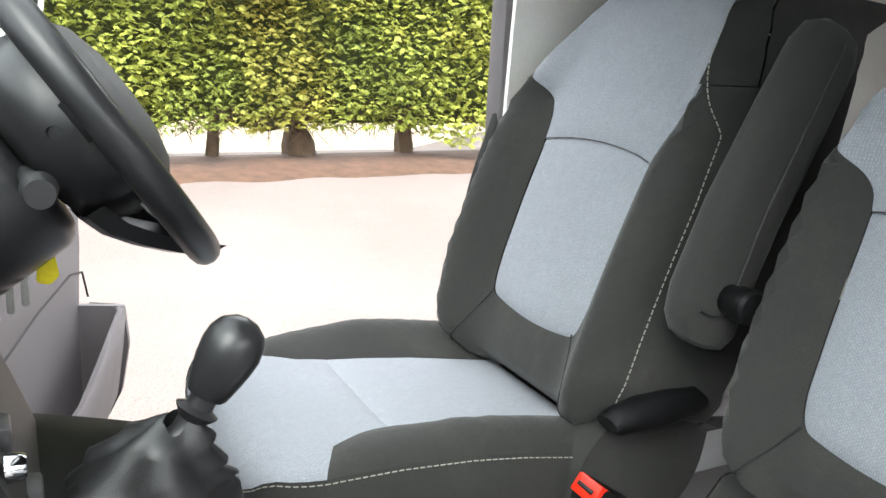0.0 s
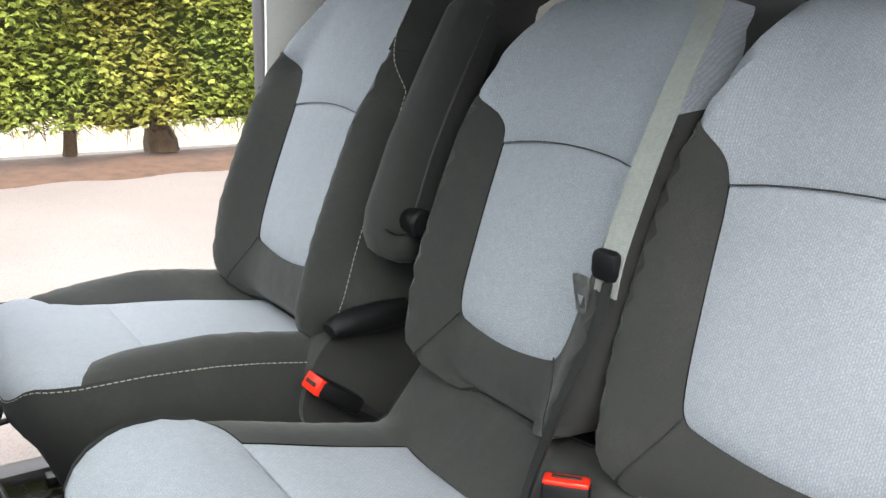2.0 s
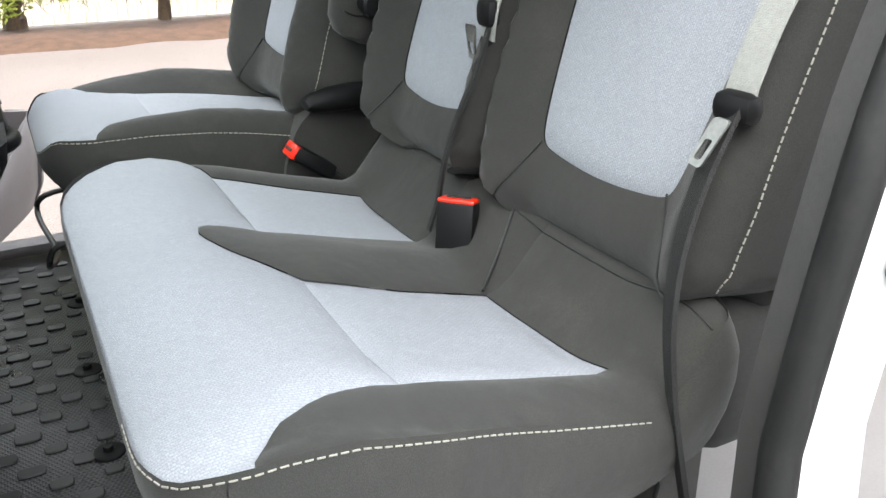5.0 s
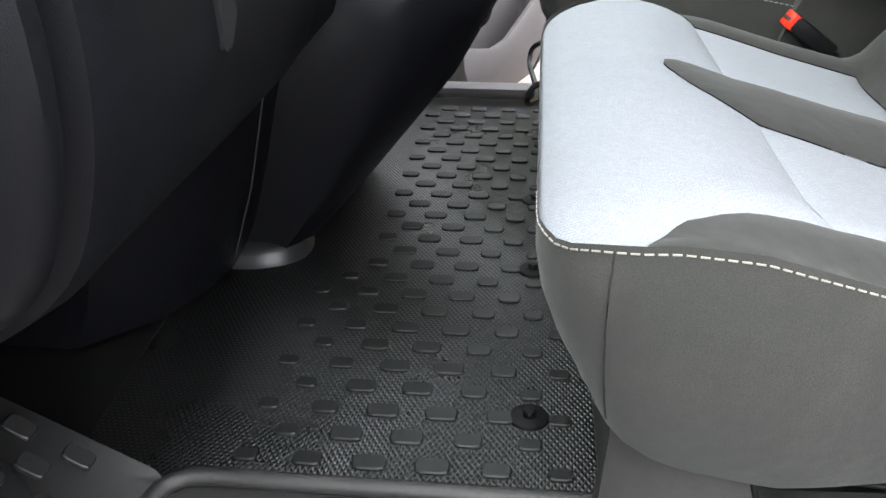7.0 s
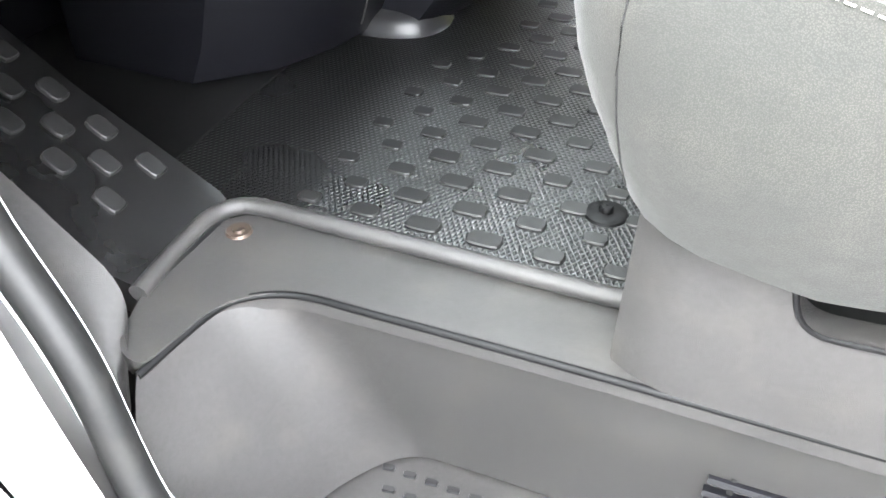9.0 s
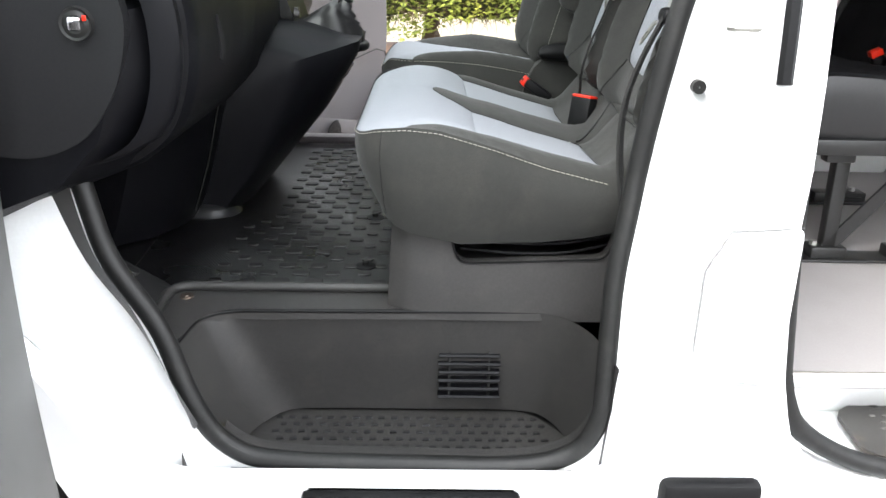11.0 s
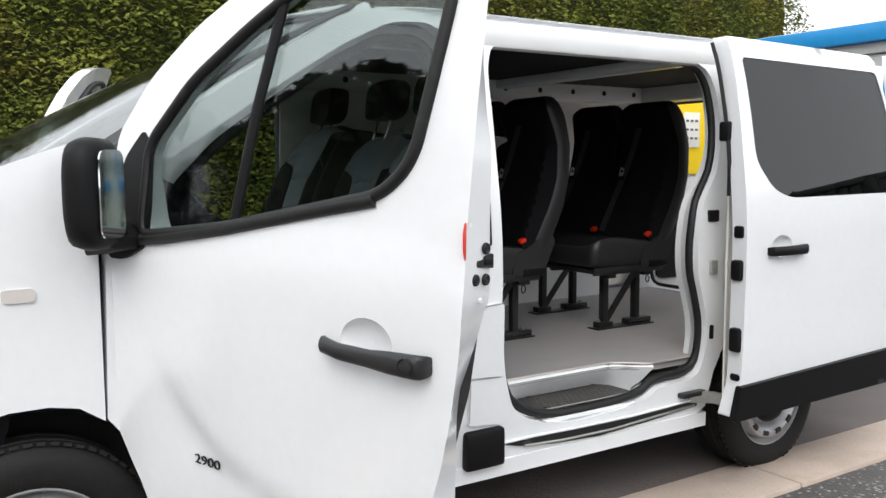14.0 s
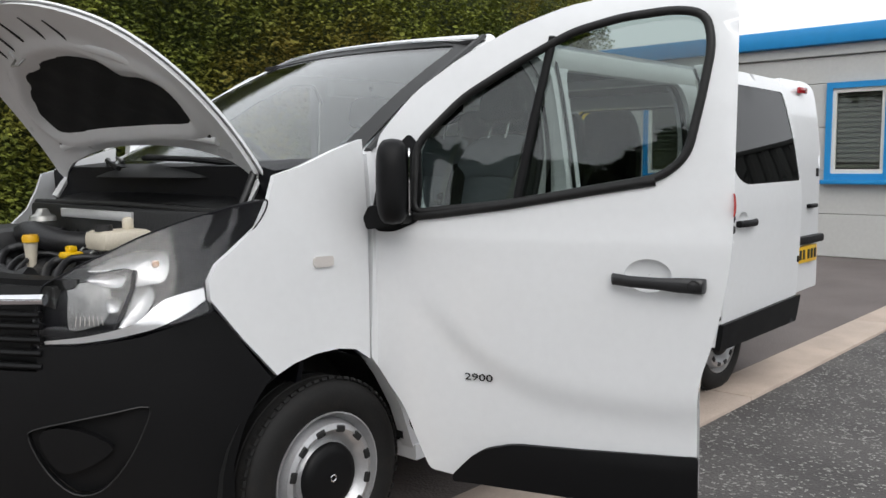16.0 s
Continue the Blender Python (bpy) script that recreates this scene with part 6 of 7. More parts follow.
part("panel_joint", tube(spline([(.655, .035, .945), (.715, .075, .962), (.752, .115, .972), (.768, .14, .978), (.769, .26, .980), (.768, .38, .978)], 5), .0022, 6), INK, dash)
gear = thing("gear_lever", "black gear lever with a pleated leatherette boot", "gear lever")
gx, gy = .785, .25
rings = []
for k, (cx_, z, r_) in enumerate(((.715, 1.03, .088), (.715, 1.06, .086), (.716, 1.085, .080), (.718, 1.098, .070), (.721, 1.108, .072), (.724, 1.120, .056), (.727, 1.127, .058), (.733, 1.138, .040), (.737, 1.144, .041), (.744, 1.154, .024), (.749, 1.160, .017))):
    rings.append([Vector((cx_ + r_ * (1 + .13 * math.sin(q * 5 + k * .45)) * math.cos(q), gy + r_ * (1 + .13 * math.sin(q * 5 + k * .45)) * math.sin(q) * .85, z + .006 * math.sin(q * 3 + k))) for q in np.arange(40) / 40 * 2 * math.pi])
part("boot", loft(rings), VINYL, gear, "pleated black leatherette boot", sharp=175.0)
part("boot_ring", tube([(.715 + .098 * math.cos(q), gy + .088 * math.sin(q), 1.045) for q in np.arange(32) / 32 * 2 * math.pi], .012, 8, True), DASH, gear)
tilt = Matrix.Translation((.748, gy, 1.136)) @ pose(0, 0, 0, 0, 30, 0)
part("collar", lathe([(.010, 0), (.016, .010), (.013, .016), (.0125, .028), (.017, .033), (.020, .037), (.0125, .041), (.012, .055)], 20, "z"), SATIN, gear, "", tilt)
part("knob", lathe([(.001, .052), (.017, .052), (.019, .055), (.022, .066), (.026, .084), (.0275, .098), (.026, .110), (.021, .120), (.011, .127), (.001, .129)], 28, "z"), SATIN, gear, "smooth black knob", tilt)

# steering wheel and column
steer = thing("steering_wheel", "black steering wheel on its column", "steering wheel")
wc = Vector((.722, .56, 1.394))
WM = Matrix.Translation(wc) @ pose(0, 0, 0, 0, 55, 0)
part("rim", tube([(.19 * math.cos(q), .19 * math.sin(q), 0) for q in np.arange(48) / 48 * 2 * math.pi], .0185, 12, True), SATIN, steer, "smooth black rim", WM)
part("hub", lathe([(.112, -.012), (.114, -.03), (.104, -.058), (.086, -.078), (.05, -.088), (.001, -.090)], 48, "z"), SATIN, steer, "black rear cover of the hub", WM)
part("airbag_pad", lathe([(.001, .046), (.05, .043), (.085, .034), (.106, .018), (.114, .002), (.113, -.012)], 48, "z"), PADGREY, steer, "dark grey airbag pad", WM)
part("pad_joint", tube([(.1145 * math.cos(q), .1145 * math.sin(q), -.012) for q in np.arange(48) / 48 * 2 * math.pi], .0018, 6, True), INK, steer, "", WM)
part("hub_screw_hole", lathe([(.001, .001), (.006, .001), (.0075, -.002)], 14, "y", (0, 0, 0)), INK, steer, "", WM @ Matrix.Translation((-.02, -.1075, -.042)) @ pose(0, 0, 0, 22, 0, 0))
part("lower_spoke", loft([[Vector((x_, y_, z_ + dz_)) for x_, z_ in ((.07, -.082), (.10, -.074), (.13, -.056), (.16, -.032), (.184, -.008))] for y_, dz_ in ((-.085, .03), (-.075, .008), (-.055, .0), (0, -.004), (.055, .0), (.075, .008), (.085, .03))], closed=False), SATIN, steer, "", WM)
for q in (0.15, math.pi - .15, -math.pi / 2 - .35, -math.pi / 2 + .35):
    c, s = math.cos(q + math.pi / 2), math.sin(q + math.pi / 2)
    part("spoke", strap([(c * .06, s * .06, -.025), (c * .12, s * .12, -.015), (c * .18, s * .18, -.002)], .045, .014, (-s, c, 0)), SATIN, steer, "", WM)
part("column_shroud", lathe([(.05, -.088), (.082, -.090), (.094, -.096), (.100, -.108), (.101, -.20), (.092, -.36)], 40, "z"), SATIN, steer, "dark column shroud", WM)
part("stalk", tube([WM @ Vector((0, -.08, -.09)), WM @ Vector((.0, -.15, -.085)), WM @ Vector((.0, -.20, -.08)), WM @ Vector((.0, -.225, -.08))], [.008, .010, .0165, .013], 24), SATIN, steer, "black stalk")
part("stalk", tube([WM @ Vector((0, .08, -.09)), WM @ Vector((.0, .15, -.085)), WM @ Vector((.0, .21, -.08))], [.008, .010, .014], 24), SATIN, steer, "black stalk")
keys = thing("keys", "bunch of keys with a yellow tag in the ignition", "keys")
kx = Vector((.640, .545, 1.268))
part("key_ring", tube([kx + Vector((.004, .016 * math.cos(q), .016 * math.sin(q) - .02)) for q in np.arange(14) / 14 * 2 * math.pi], .0015, 5, True), GALV, keys)
part("tag", sheet(rounded([(-.008, -.058), (-.005, -.026), (.012, -.026), (.016, -.052), (.006, -.062)], .004), lambda a, b, d: kx + Vector((.02 + a, d, b)), .02, thick=.003), material("yellow_tag", rgb("e3d016"), rough=.5), keys, "yellow plastic tag")
for k, dx in enumerate((-.03, -.015, .0)):
    part("key", sheet(rounded([(dx - .004, -.10 + .01 * k), (dx - .004, -.05), (dx - .009, -.03), (dx + .009, -.03), (dx + .004, -.05), (dx + .004, -.10 + .01 * k)], .003), lambda a, b, d: kx + Vector((a, -.006 * k + d, b)), .02, thick=.002), GALV, keys)

# cab floor mat with its studs and fixings
mat_ob = tagged(part("floor_mat", block(-.10, 1.40, -.506, .84, .615, .64, .004), None), "black ribbed rubber cab floor mat with oval studs", "floor mat")
m = MATRUB.copy()
m.name = "diamond_ribbed_rubber"
n, l = m.node_tree.nodes, m.node_tree.links
tc = n.new("ShaderNodeTexCoord")
heights = []
for ang in (32, -32):
    mp = n.new("ShaderNodeMapping")
    mp.inputs["Rotation"].default_value = (0, 0, radians(ang))
    l.new(tc.outputs["Object"], mp.inputs["Vector"])
    wv = n.new("ShaderNodeTexWave")
    wv.inputs["Scale"].default_value, wv.inputs["Distortion"].default_value = 52.0, 0.0
    l.new(mp.outputs["Vector"], wv.inputs["Vector"])
    heights.append(wv.outputs["Fac"])
mx = n.new("ShaderNodeMath")
mx.operation = "MAXIMUM"
l.new(heights[0], mx.inputs[0])
l.new(heights[1], mx.inputs[1])
bp = n.new("ShaderNodeBump")
bp.inputs["Strength"].default_value, bp.inputs["Distance"].default_value = 0.8, 0.0012
l.new(mx.outputs[0], bp.inputs["Height"])
l.new(bp.outputs["Normal"], n["Principled BSDF"].inputs["Normal"])
mat_ob.data.materials.clear()
mat_ob.data.materials.append(m)


def stud_mesh(name, length, wide, high):
    o = rounded([(-length / 2, -wide / 2), (length / 2, -wide / 2), (length / 2, wide / 2), (-length / 2, wide / 2)], wide * .33, 2)
    b = loft([[Vector((x, y, -.002)) for x, y in o], [Vector((x, y, high * .6)) for x, y in o], [Vector((x * .92, y * .88, high)) for x, y in o]])
    b.faces.new([v for v in b.verts if v.co.z > high * .9])
    me = bpy.data.meshes.new(name)
    bmesh.ops.recalc_face_normals(b, faces=b.faces)
    b.to_mesh(me)
    b.free()
    me.materials.append(STUDRUB)
    return me


studs = [stud_mesh("stud", ln, wd, .0035) for ln, wd in ((.038, .024), (.032, .022), (.026, .019))]
row, y = 0, -.465
while y < .78:
    x = .547 + (.0345 if row % 2 else 0) - .0683
    while x < .90:
        if x > .54 and not (y > -.06 and x < .60):
            size = 0 if abs(x - .70) < .055 else 1 if abs(x - .71) < .12 else 2
            s = new("stud", studs[size])
            s.matrix_basis = pose(x, y, .64)
            s.parent = mat_ob
        x += .0683
    y += .0447
    row += 1
for px, py in ((.853, -.372), (.853, -.018), (.853, .24), (.87, .52)):
    pin = part("mat_fixing", lathe([(.001, .012), (.006, .0118), (.0075, .010), (.0075, .005), (.010, .004), (.018, .0045), (.0225, .003), (.024, -.001)], 20, "z", (px, py, .64)), BLACKPL, mat_ob, "round black fixing stud")
# the wheel arch ramp beside the mat, with its own studs
part("arch_ramp", sheet(rounded([(.02, -.66), (.02, -.505), (.30, -.515), (.47, -.506), (.484, -.53), (.486, -.66), (.40, -.69)], .015), lambda a, b, d: Vector((a, b, .642 + .62 * max(0, .475 - a) - d)), .03, thick=.04), MATRUB, mat_ob, "raised ramp over the wheel arch")
for sx, sy in ((.350, -.540), (.327, -.573), (.404, -.539), (.378, -.573), (.354, -.607), (.407, -.606), (.296, -.540), (.273, -.573), (.30, -.607), (.24, -.54), (.22, -.575), (.19, -.54)):
    st_ = new("stud", studs[1])
    st_.matrix_basis = pose(sx, sy, .645 + .62 * (.475 - sx), 0, 32, 0)
    st_.parent = mat_ob
part("footwell_panel", sheet(rounded([(-.08, -.503), (.366, -.503), (.355, -.29), (.345, -.07), (-.08, .05)], .01), lambda a, b, d: Vector((a, b, .6435 - d)), .05, thick=.003), CARPET, mat_ob, "smooth black footwell floor")
ridge_line = [Vector(p_) for p_ in spline([(-.05, .12, 0), (.067, .085, 0), (.18, .022, 0), (.285, -.036, 0), (.34, -.049, 0), (.411, -.051, 0), (.455, -.040, 0), (.486, -.016, 0), (.496, .02, 0), (.49, .06, 0)], 5)]
rings = []
for k_, p_ in enumerate(ridge_line):
    q_ = ridge_line[min(k_ + 1, len(ridge_line) - 1)] - ridge_line[max(k_ - 1, 0)]
    inn = Vector((-q_.y, q_.x, 0)).normalized()
    rings.append([p_ + inn * o_ + Vector((0, 0, h_)) for o_, h_ in ((-.006, .640), (.0, .646), (.004, .656), (.012, .664), (.024, .669), (.045, .672), (.08, .676))])
part("heel_ridge", loft(rings, closed=False), SATIN, mat_ob, "moulded ridge below the console")
part("front_bulkhead", sheet(rounded([(-.82, .60), (.90, .60), (.90, 1.30), (-.82, 1.30)], .05), lambda a, b, d: Vector((.02 - .25 * max(0, .95 - b) - d, a, b)), .1, thick=.02), DASH, mat_ob, "dark footwell carpet")
part("sill_strip", block(.36, 1.36, .80, .86, .645, .675, .012), GREYPL, mat_ob, "grey far sill strip")

# moulded entry step
step = thing("entry_step", "charcoal moulded entry step with a ribbed vent", "step")
shelf = rounded([(.475, -.545), (.505, -.508), (.98, -.505), (1.34, -.505), (1.34, -.60), (.92, -.598), (.605, -.608), (.557, -.645), (.545, -.745), (.51, -.735), (.482, -.67)], [.02, .03, .01, .01, .01, .01, .04, .05, .02, .03, .03])
part("step_shelf", sheet(shelf, lambda a, b, d: Vector((a, b, .637 - d)), .03, thick=.02), TRIM, step)
part("shelf_lip", tube(spline([(.482, -.67, .640), (.474, -.60, .642), (.474, -.548, .644), (.486, -.52, .645), (.515, -.508, .645), (.60, -.507, .645), (.90, -.506, .645), (1.0, -.506, .645)], 5), .010, 8), TRIM, step)
part("shelf_edge", tube(spline([(.545, -.75, .631), (.553, -.668, .632), (.570, -.632, .633), (.615, -.608, .634), (.70, -.603, .634), (.92, -.598, .634), (1.22, -.596, .634)], 5), .004, 8), BLACKPL, step)
rings = []
for t, z in ((0, .634), (.12, .615), (.35, .56), (.7, .47), (.9, .42), (1.0, .395)):
    pts = spline([(.545 + .02 * t, -.75 - .095 * t), (.553 + .08 * t, -.668 - .02 * t), (.570 + .09 * t, -.632 + .01 * t), (.615 + .09 * t, -.608 + .04 * t), (.75 + .03 * t, -.602 + .045 * t), (1.0, -.598 + .042 * t), (1.17, -.596 + .038 * t), (1.25 - .015 * t, -.62 + .03 * t), (1.295 - .02 * t, -.70), (1.315 - .02 * t, -.83)], 5)
    rings.append([Vector((x, y, z)) for x, y in pts])
part("step_wall", loft(rings, closed=False), TRIM, step)
tray = rounded([(.62, -.822), (.60, -.66), (.68, -.55), (1.20, -.55), (1.28, -.66), (1.275, -.822)], .04)
part("step_tread", sheet(tray, lambda a, b, d: Vector((a, b, .388 + min(.040, .045 * max(0, (-.765 - b) / .05) ** 2) - d)), .03, thick=.02), TRIM, step)
tiny = stud_mesh("tread_dot", .015, .007, .003)
tiny.materials.clear()
tiny.materials.append(SATIN)
for i in range(21):
    for j in range(7):
        s = new("tread_dot", tiny)
        s.matrix_basis = pose(.69 + i * .026 + (j % 2) * .013, -.585 - j * .0265, .389, 0, 0, 8)
        s.parent = step
low_dot = stud_mesh("tread_dot", .012, .006, .002)
low_dot.materials.clear()
low_dot.materials.append(DOTRUB)
slide_mat = next(c for c in van.children if c.name == "sliding_step")
for i in range(15):
    for j in range(6):
        s = new("tread_dot", low_dot)
        s.matrix_basis = pose(1.85 + i * .0245 + (j % 2) * .012, -.688 - j * .0235, .466, 0, 0, 8)
        s.parent = slide_mat
for px, py in ((1.87, -.648), (2.22, -.645), (1.83, -.812)):
    part("mat_screw", lathe([(.001, .003), (.007, .003), (.010, .0)], 12, "z", (px, py, .467)), INK, slide_mat)
vent = part("step_vent", block(1.018, 1.132, -.568, -.556, .430, .542, .003), INK, step, "ribbed black vent")
for k in range(6):
    z = .434 + k * .0185
    part("vent_rib", loft([[Vector((x, y, z + h)) for y, h in ((-.562, .0), (-.583, .001), (-.586, .004), (-.583, .008), (-.562, .0095))] for x in np.linspace(1.012 + .002 * (k % 2), 1.138 - .002 * (k % 2), 3)], cap=True), DASH, vent)
for x in (1.035, 1.115):
    part("vent_web", block(x - .003, x + .003, -.580, -.562, .432, .540, .002), INK, vent)
part("shelf_screw", lathe([(.001, .003), (.006, .004), (.007, .001), (.013, .002), (.015, -.002)], 16, "z", (.51, -.546, .638)), material("dull_bronze_screw", (.10, .075, .06, 1), rough=.45, metal=.6, vary=.2, scale=60), step)
lip_a = spline([(.38, -.745, 1.05), (.40, -.76, .95), (.44, -.785, .82), (.50, -.805, .73), (.535, -.815, .66), (.56, -.82, .60), (.60, -.83, .53)], 5)
lip_a = lip_a + np.array([0, -.014, 0])
lip_b = spline([(.02, -.68, 1.05), (.15, -.68, .94), (.30, -.68, .81), (.42, -.68, .71), (.485, -.69, .66), (.53, -.745, .63), (.565, -.80, .56)], 5)
part("front_jamb_trim", loft([[Vector(a) * (1 - t) + Vector(b) * t + Vector((0, .0, -.035 * math.sin(t * math.pi))) for a, b in zip(lip_a, lip_b)] for t in np.linspace(0, 1, 7)], closed=False), TRIM, step, "charcoal trim round the step's front edge")

# ---- front seats

BACK0, LEAN = 1.395, 0.385


def seat_back(owner, yc, wid, light, seam, foot, top, stitch_side, bolster=.056, shift=0.0, deep=.155):
    """A bolstered backrest: light centre panels in a dark surround, a dark shell behind. wid and light: rows of height, half width."""
    wz, wv = zip(*wid)
    lz, lv = zip(*light)
    hw = lambda z: float(np.interp(z, wz, wv))
    lb = lambda z: float(np.interp(z, lz, lv))

    def skin_(a, b, d):
        h = max(hw(min(max(b, wz[0]), wz[-1])), .05)
        w = min(lb(min(max(b, lz[0]), lz[-1])), .64 * h)
        e = (abs(a) - w) / (h - w)
        f = float(np.interp(b, [.98, 1.05, 1.15, 1.34, 1.43, 1.5, 1.56], [.45, .85, 1, .95, .7, .3, 0]))
        bulge = bolster * f * math.exp(-((e - .62) / .40) ** 2) + .014 * math.sin(min(1, max(0, (b - .98) / .55)) * math.pi)
        edge = .050 * max(0.0, (e - .62) / .38) ** 2.2 if e > .62 else 0.0
        over = .05 * max(0.0, (b - top + .07) / .07) ** 2 + .035 * max(0.0, (wz[0] + .05 - b) / .05) ** 2
        x = BACK0 + shift + (b - 1.09) * LEAN - bulge + edge + over
        return Vector((x + d * .94, yc + a, b - d * .34))

    zs = np.linspace(wz[0], top - .04, 16)
    right = [(hw(z), z) for z in zs]
    arc = [(hw(top - .04) * math.cos(q), top - .04 + .04 * math.sin(q)) for q in np.linspace(.25, math.pi - .25, 9)]
    left = [(-hw(z), z) for z in zs[::-1]]
    outline = np.array(right + arc + left)
    zj = lz[-1]
    low = np.linspace(foot + .035, zj, 12)
    chain = np.array([(lb(z), z) for z in low[::-1]] + [(lb(foot), foot + .008), (lb(foot) * .86, foot - .003), (0, foot - .012), (-lb(foot) * .86, foot - .003), (-lb(foot), foot + .008)] + [(-lb(z), z) for z in low])
    for _ in range(3):
        cut = np.stack([chain[:-1] * .75 + chain[1:] * .25, chain[:-1] * .25 + chain[1:] * .75], 1).reshape(-1, 2)
        chain = np.concatenate([chain[:1], cut, chain[-1:]])
    half = len(chain) // 2
    lr = [tuple(p) for p in chain[:half][::-1] if p[0] > lb(foot) * .55]
    bottom = [tuple(p) for p in chain[::-1] if abs(p[0]) <= lb(foot) * .55]
    curve = lambda a: seam + .012 * (1 - (a / max(lb(seam), .01)) ** 2)
    srow = [(a, curve(a)) for a in np.linspace(lb(seam), -lb(seam), 9)]
    lo = [p for p in lr if p[1] < seam - .004]
    p_low = np.array(bottom + lo + srow + [(-a, z) for a, z in lo[::-1]])
    part("lower_panel", sheet(p_low, skin_, .02, sink=.006, width=.010), LIGHTFAB, owner, "blue-grey cloth panel")
    hi = [p for p in lr if p[1] > seam + .004]
    trim_in = .86 if -1 in stitch_side else 1.0
    shoulder = [p for p in left if p[1] > zj + .004] + ([(-hw(zj), zj)] if -1 in stitch_side else [])
    upper_out = [p for p in right if p[1] > zj + .004] + arc + [(a * trim_in, z) for a, z in shoulder]
    p_up = np.array(srow[::-1] + hi + upper_out + [(-min(a, trim_in * hw(z)), z) for a, z in hi[::-1]])
    part("panel_seam", tube([skin_(a, z, .0008) for a, z in srow], .0009, 6), INK, owner)
    part("upper_panel", sheet(p_up, skin_, .02, sink=.005, width=.008), LIGHTFAB, owner, "blue-grey cloth panel")
    if -1 in stitch_side:
        part("shoulder", sheet(np.array(shoulder + [(a * trim_in, z) for a, z in shoulder[::-1]]), skin_, .02), DARKFAB, owner, "charcoal cloth shoulder")
    dark = [p for p in right if p[1] < zj - .004] + [(hw(zj), zj)] + [(a, z) for a, z in lr[::-1]] + bottom[::-1] + [(-min(a, trim_in * hw(z)), z) for a, z in lr] + [(-hw(zj), zj)] + [p for p in left if p[1] < zj - .004]
    part("bolster", sheet(np.array(dark), skin_, .02, sink=.004, width=.008), DARKFAB, owner, "charcoal cloth surround")
    rim = densify(outline, .02)
    nrm = np.array([np.roll(rim, -1, 0)[i] - np.roll(rim, 1, 0)[i] for i in range(len(rim))])
    nrm = np.stack([nrm[:, 1], -nrm[:, 0]], 1) / np.linalg.norm(nrm, axis=1)[:, None]
    rings = []
    for off, dep in ((0, .026 * deep), (.010, .14 * deep), (.014, .32 * deep), (.012, .65 * deep), (.0, .9 * deep), (-.03, deep)):
        rings.append([skin_(p[0], p[1], 0) + (skin_(p[0] + q[0] * off, p[1] + q[1] * off, dep) - skin_(p[0], p[1], 0)) for p, q in zip(rim, nrm)])
    part("back_side", loft(rings), DARKFAB, owner, "charcoal cloth side")
    part("back_shell", sheet(outline * .9 + [0, (1 - .9) * 1.25], lambda a, b, d: Vector((BACK0 + shift + deep * .8 + (b - 1.09) * LEAN + d, yc + a, b - .045)), .06, thick=.01), DARKFAB, owner)
    for s in (-1, 1):
        part("seam", tube([skin_(s * (lb(foot) * .97 + .055 * t), foot + .006 - t * (foot - wz[0] - .01), -.0006) for t in np.linspace(0, 1, 9)], .0013, 5), INK, owner)
    for s in stitch_side:
        edge_line = [skin_(s * hw(z) * float(np.interp(z, [zj - .06, zj + .04], [.97, .865])), z, -.003) for z in np.linspace(max(1.0, wz[0] + .03), top - .05, 40)]
        part("stitching", dashes(edge_line), THREAD, owner, "pale decorative stitching")
    return skin_


def headrest(owner, yc, x=1.60, z=1.665):
    rings = []
    for t, s, h in ((-.045, .70, .75), (-.055, .86, .9), (-.03, .98, 1.0), (.0, 1.0, 1.0), (.03, .97, .97), (.05, .85, .85)):
        rings.append([Vector((x + t + .25 * (.09 * h * math.sin(q)), yc + .125 * s * math.copysign(abs(math.cos(q)) ** .55, math.cos(q)), z + .092 * h * math.copysign(abs(math.sin(q)) ** .6, math.sin(q)))) for q in np.arange(24) / 24 * 2 * math.pi])
    hr = part("headrest", loft(rings, cap=True), DARKFAB, owner, "charcoal cloth headrest")
    for s in (-.055, .055):
        part("post", tube([(x - .05, yc + s, z - .17), (x - .01, yc + s, z - .06)], .006, 8), CHROME, hr)


def skirt(outline, top, low, out, bm_step=.025):
    """The side of a cushion, from its edge down to its hem."""
    rim = densify(outline, bm_step)
    nrm = np.roll(rim, -1, 0) - np.roll(rim, 1, 0)
    nrm = np.stack([nrm[:, 1], -nrm[:, 0]], 1) / np.linalg.norm(nrm, axis=1)[:, None]
    area = np.sum(rim[:, 0] * np.roll(rim[:, 1], -1) - np.roll(rim[:, 0], -1) * rim[:, 1])
    nrm *= 1 if area > 0 else -1
    rings = []
    for t in (0, .03, .10, .22, .40, .60, .80, .93, 1.0):
        ring = []
        for p, q in zip(rim, nrm):
            ahead = max(0.0, -q[1])
            o = out * (1 - .85 * ahead) * math.sin(min(1, t * 3) * math.pi / 2) * (1 - t ** 3) - .015 * t ** 3 * (1 - ahead) - .058 * t ** 2.4 * ahead
            ring.append(Vector((p[1] + q[1] * o, p[0] + q[0] * o, top(p[0], p[1]) * (1 - t) + low(p[1]) * t)))
        rings.append(ring)
    return rings


def hem_line(rings, keep, lift=.0015):
    """A run along the upper edge of a cushion's side, a hair outside it."""
    a, b = rings[0], rings[2]
    mid_ = sum(a, Vector()) / len(a)
    ok = [keep(p) for p in a]
    s0 = next(i for i in range(len(a)) if ok[i] and not ok[i - 1])
    run = []
    for k in range(len(a)):
        i = (s0 + k) % len(a)
        if not ok[i]:
            break
        out_ = (a[i] - mid_) * Vector((1, 1, 0))
        run.append(a[i] * .75 + b[i] * .25 + out_.normalized() * lift)
    return run


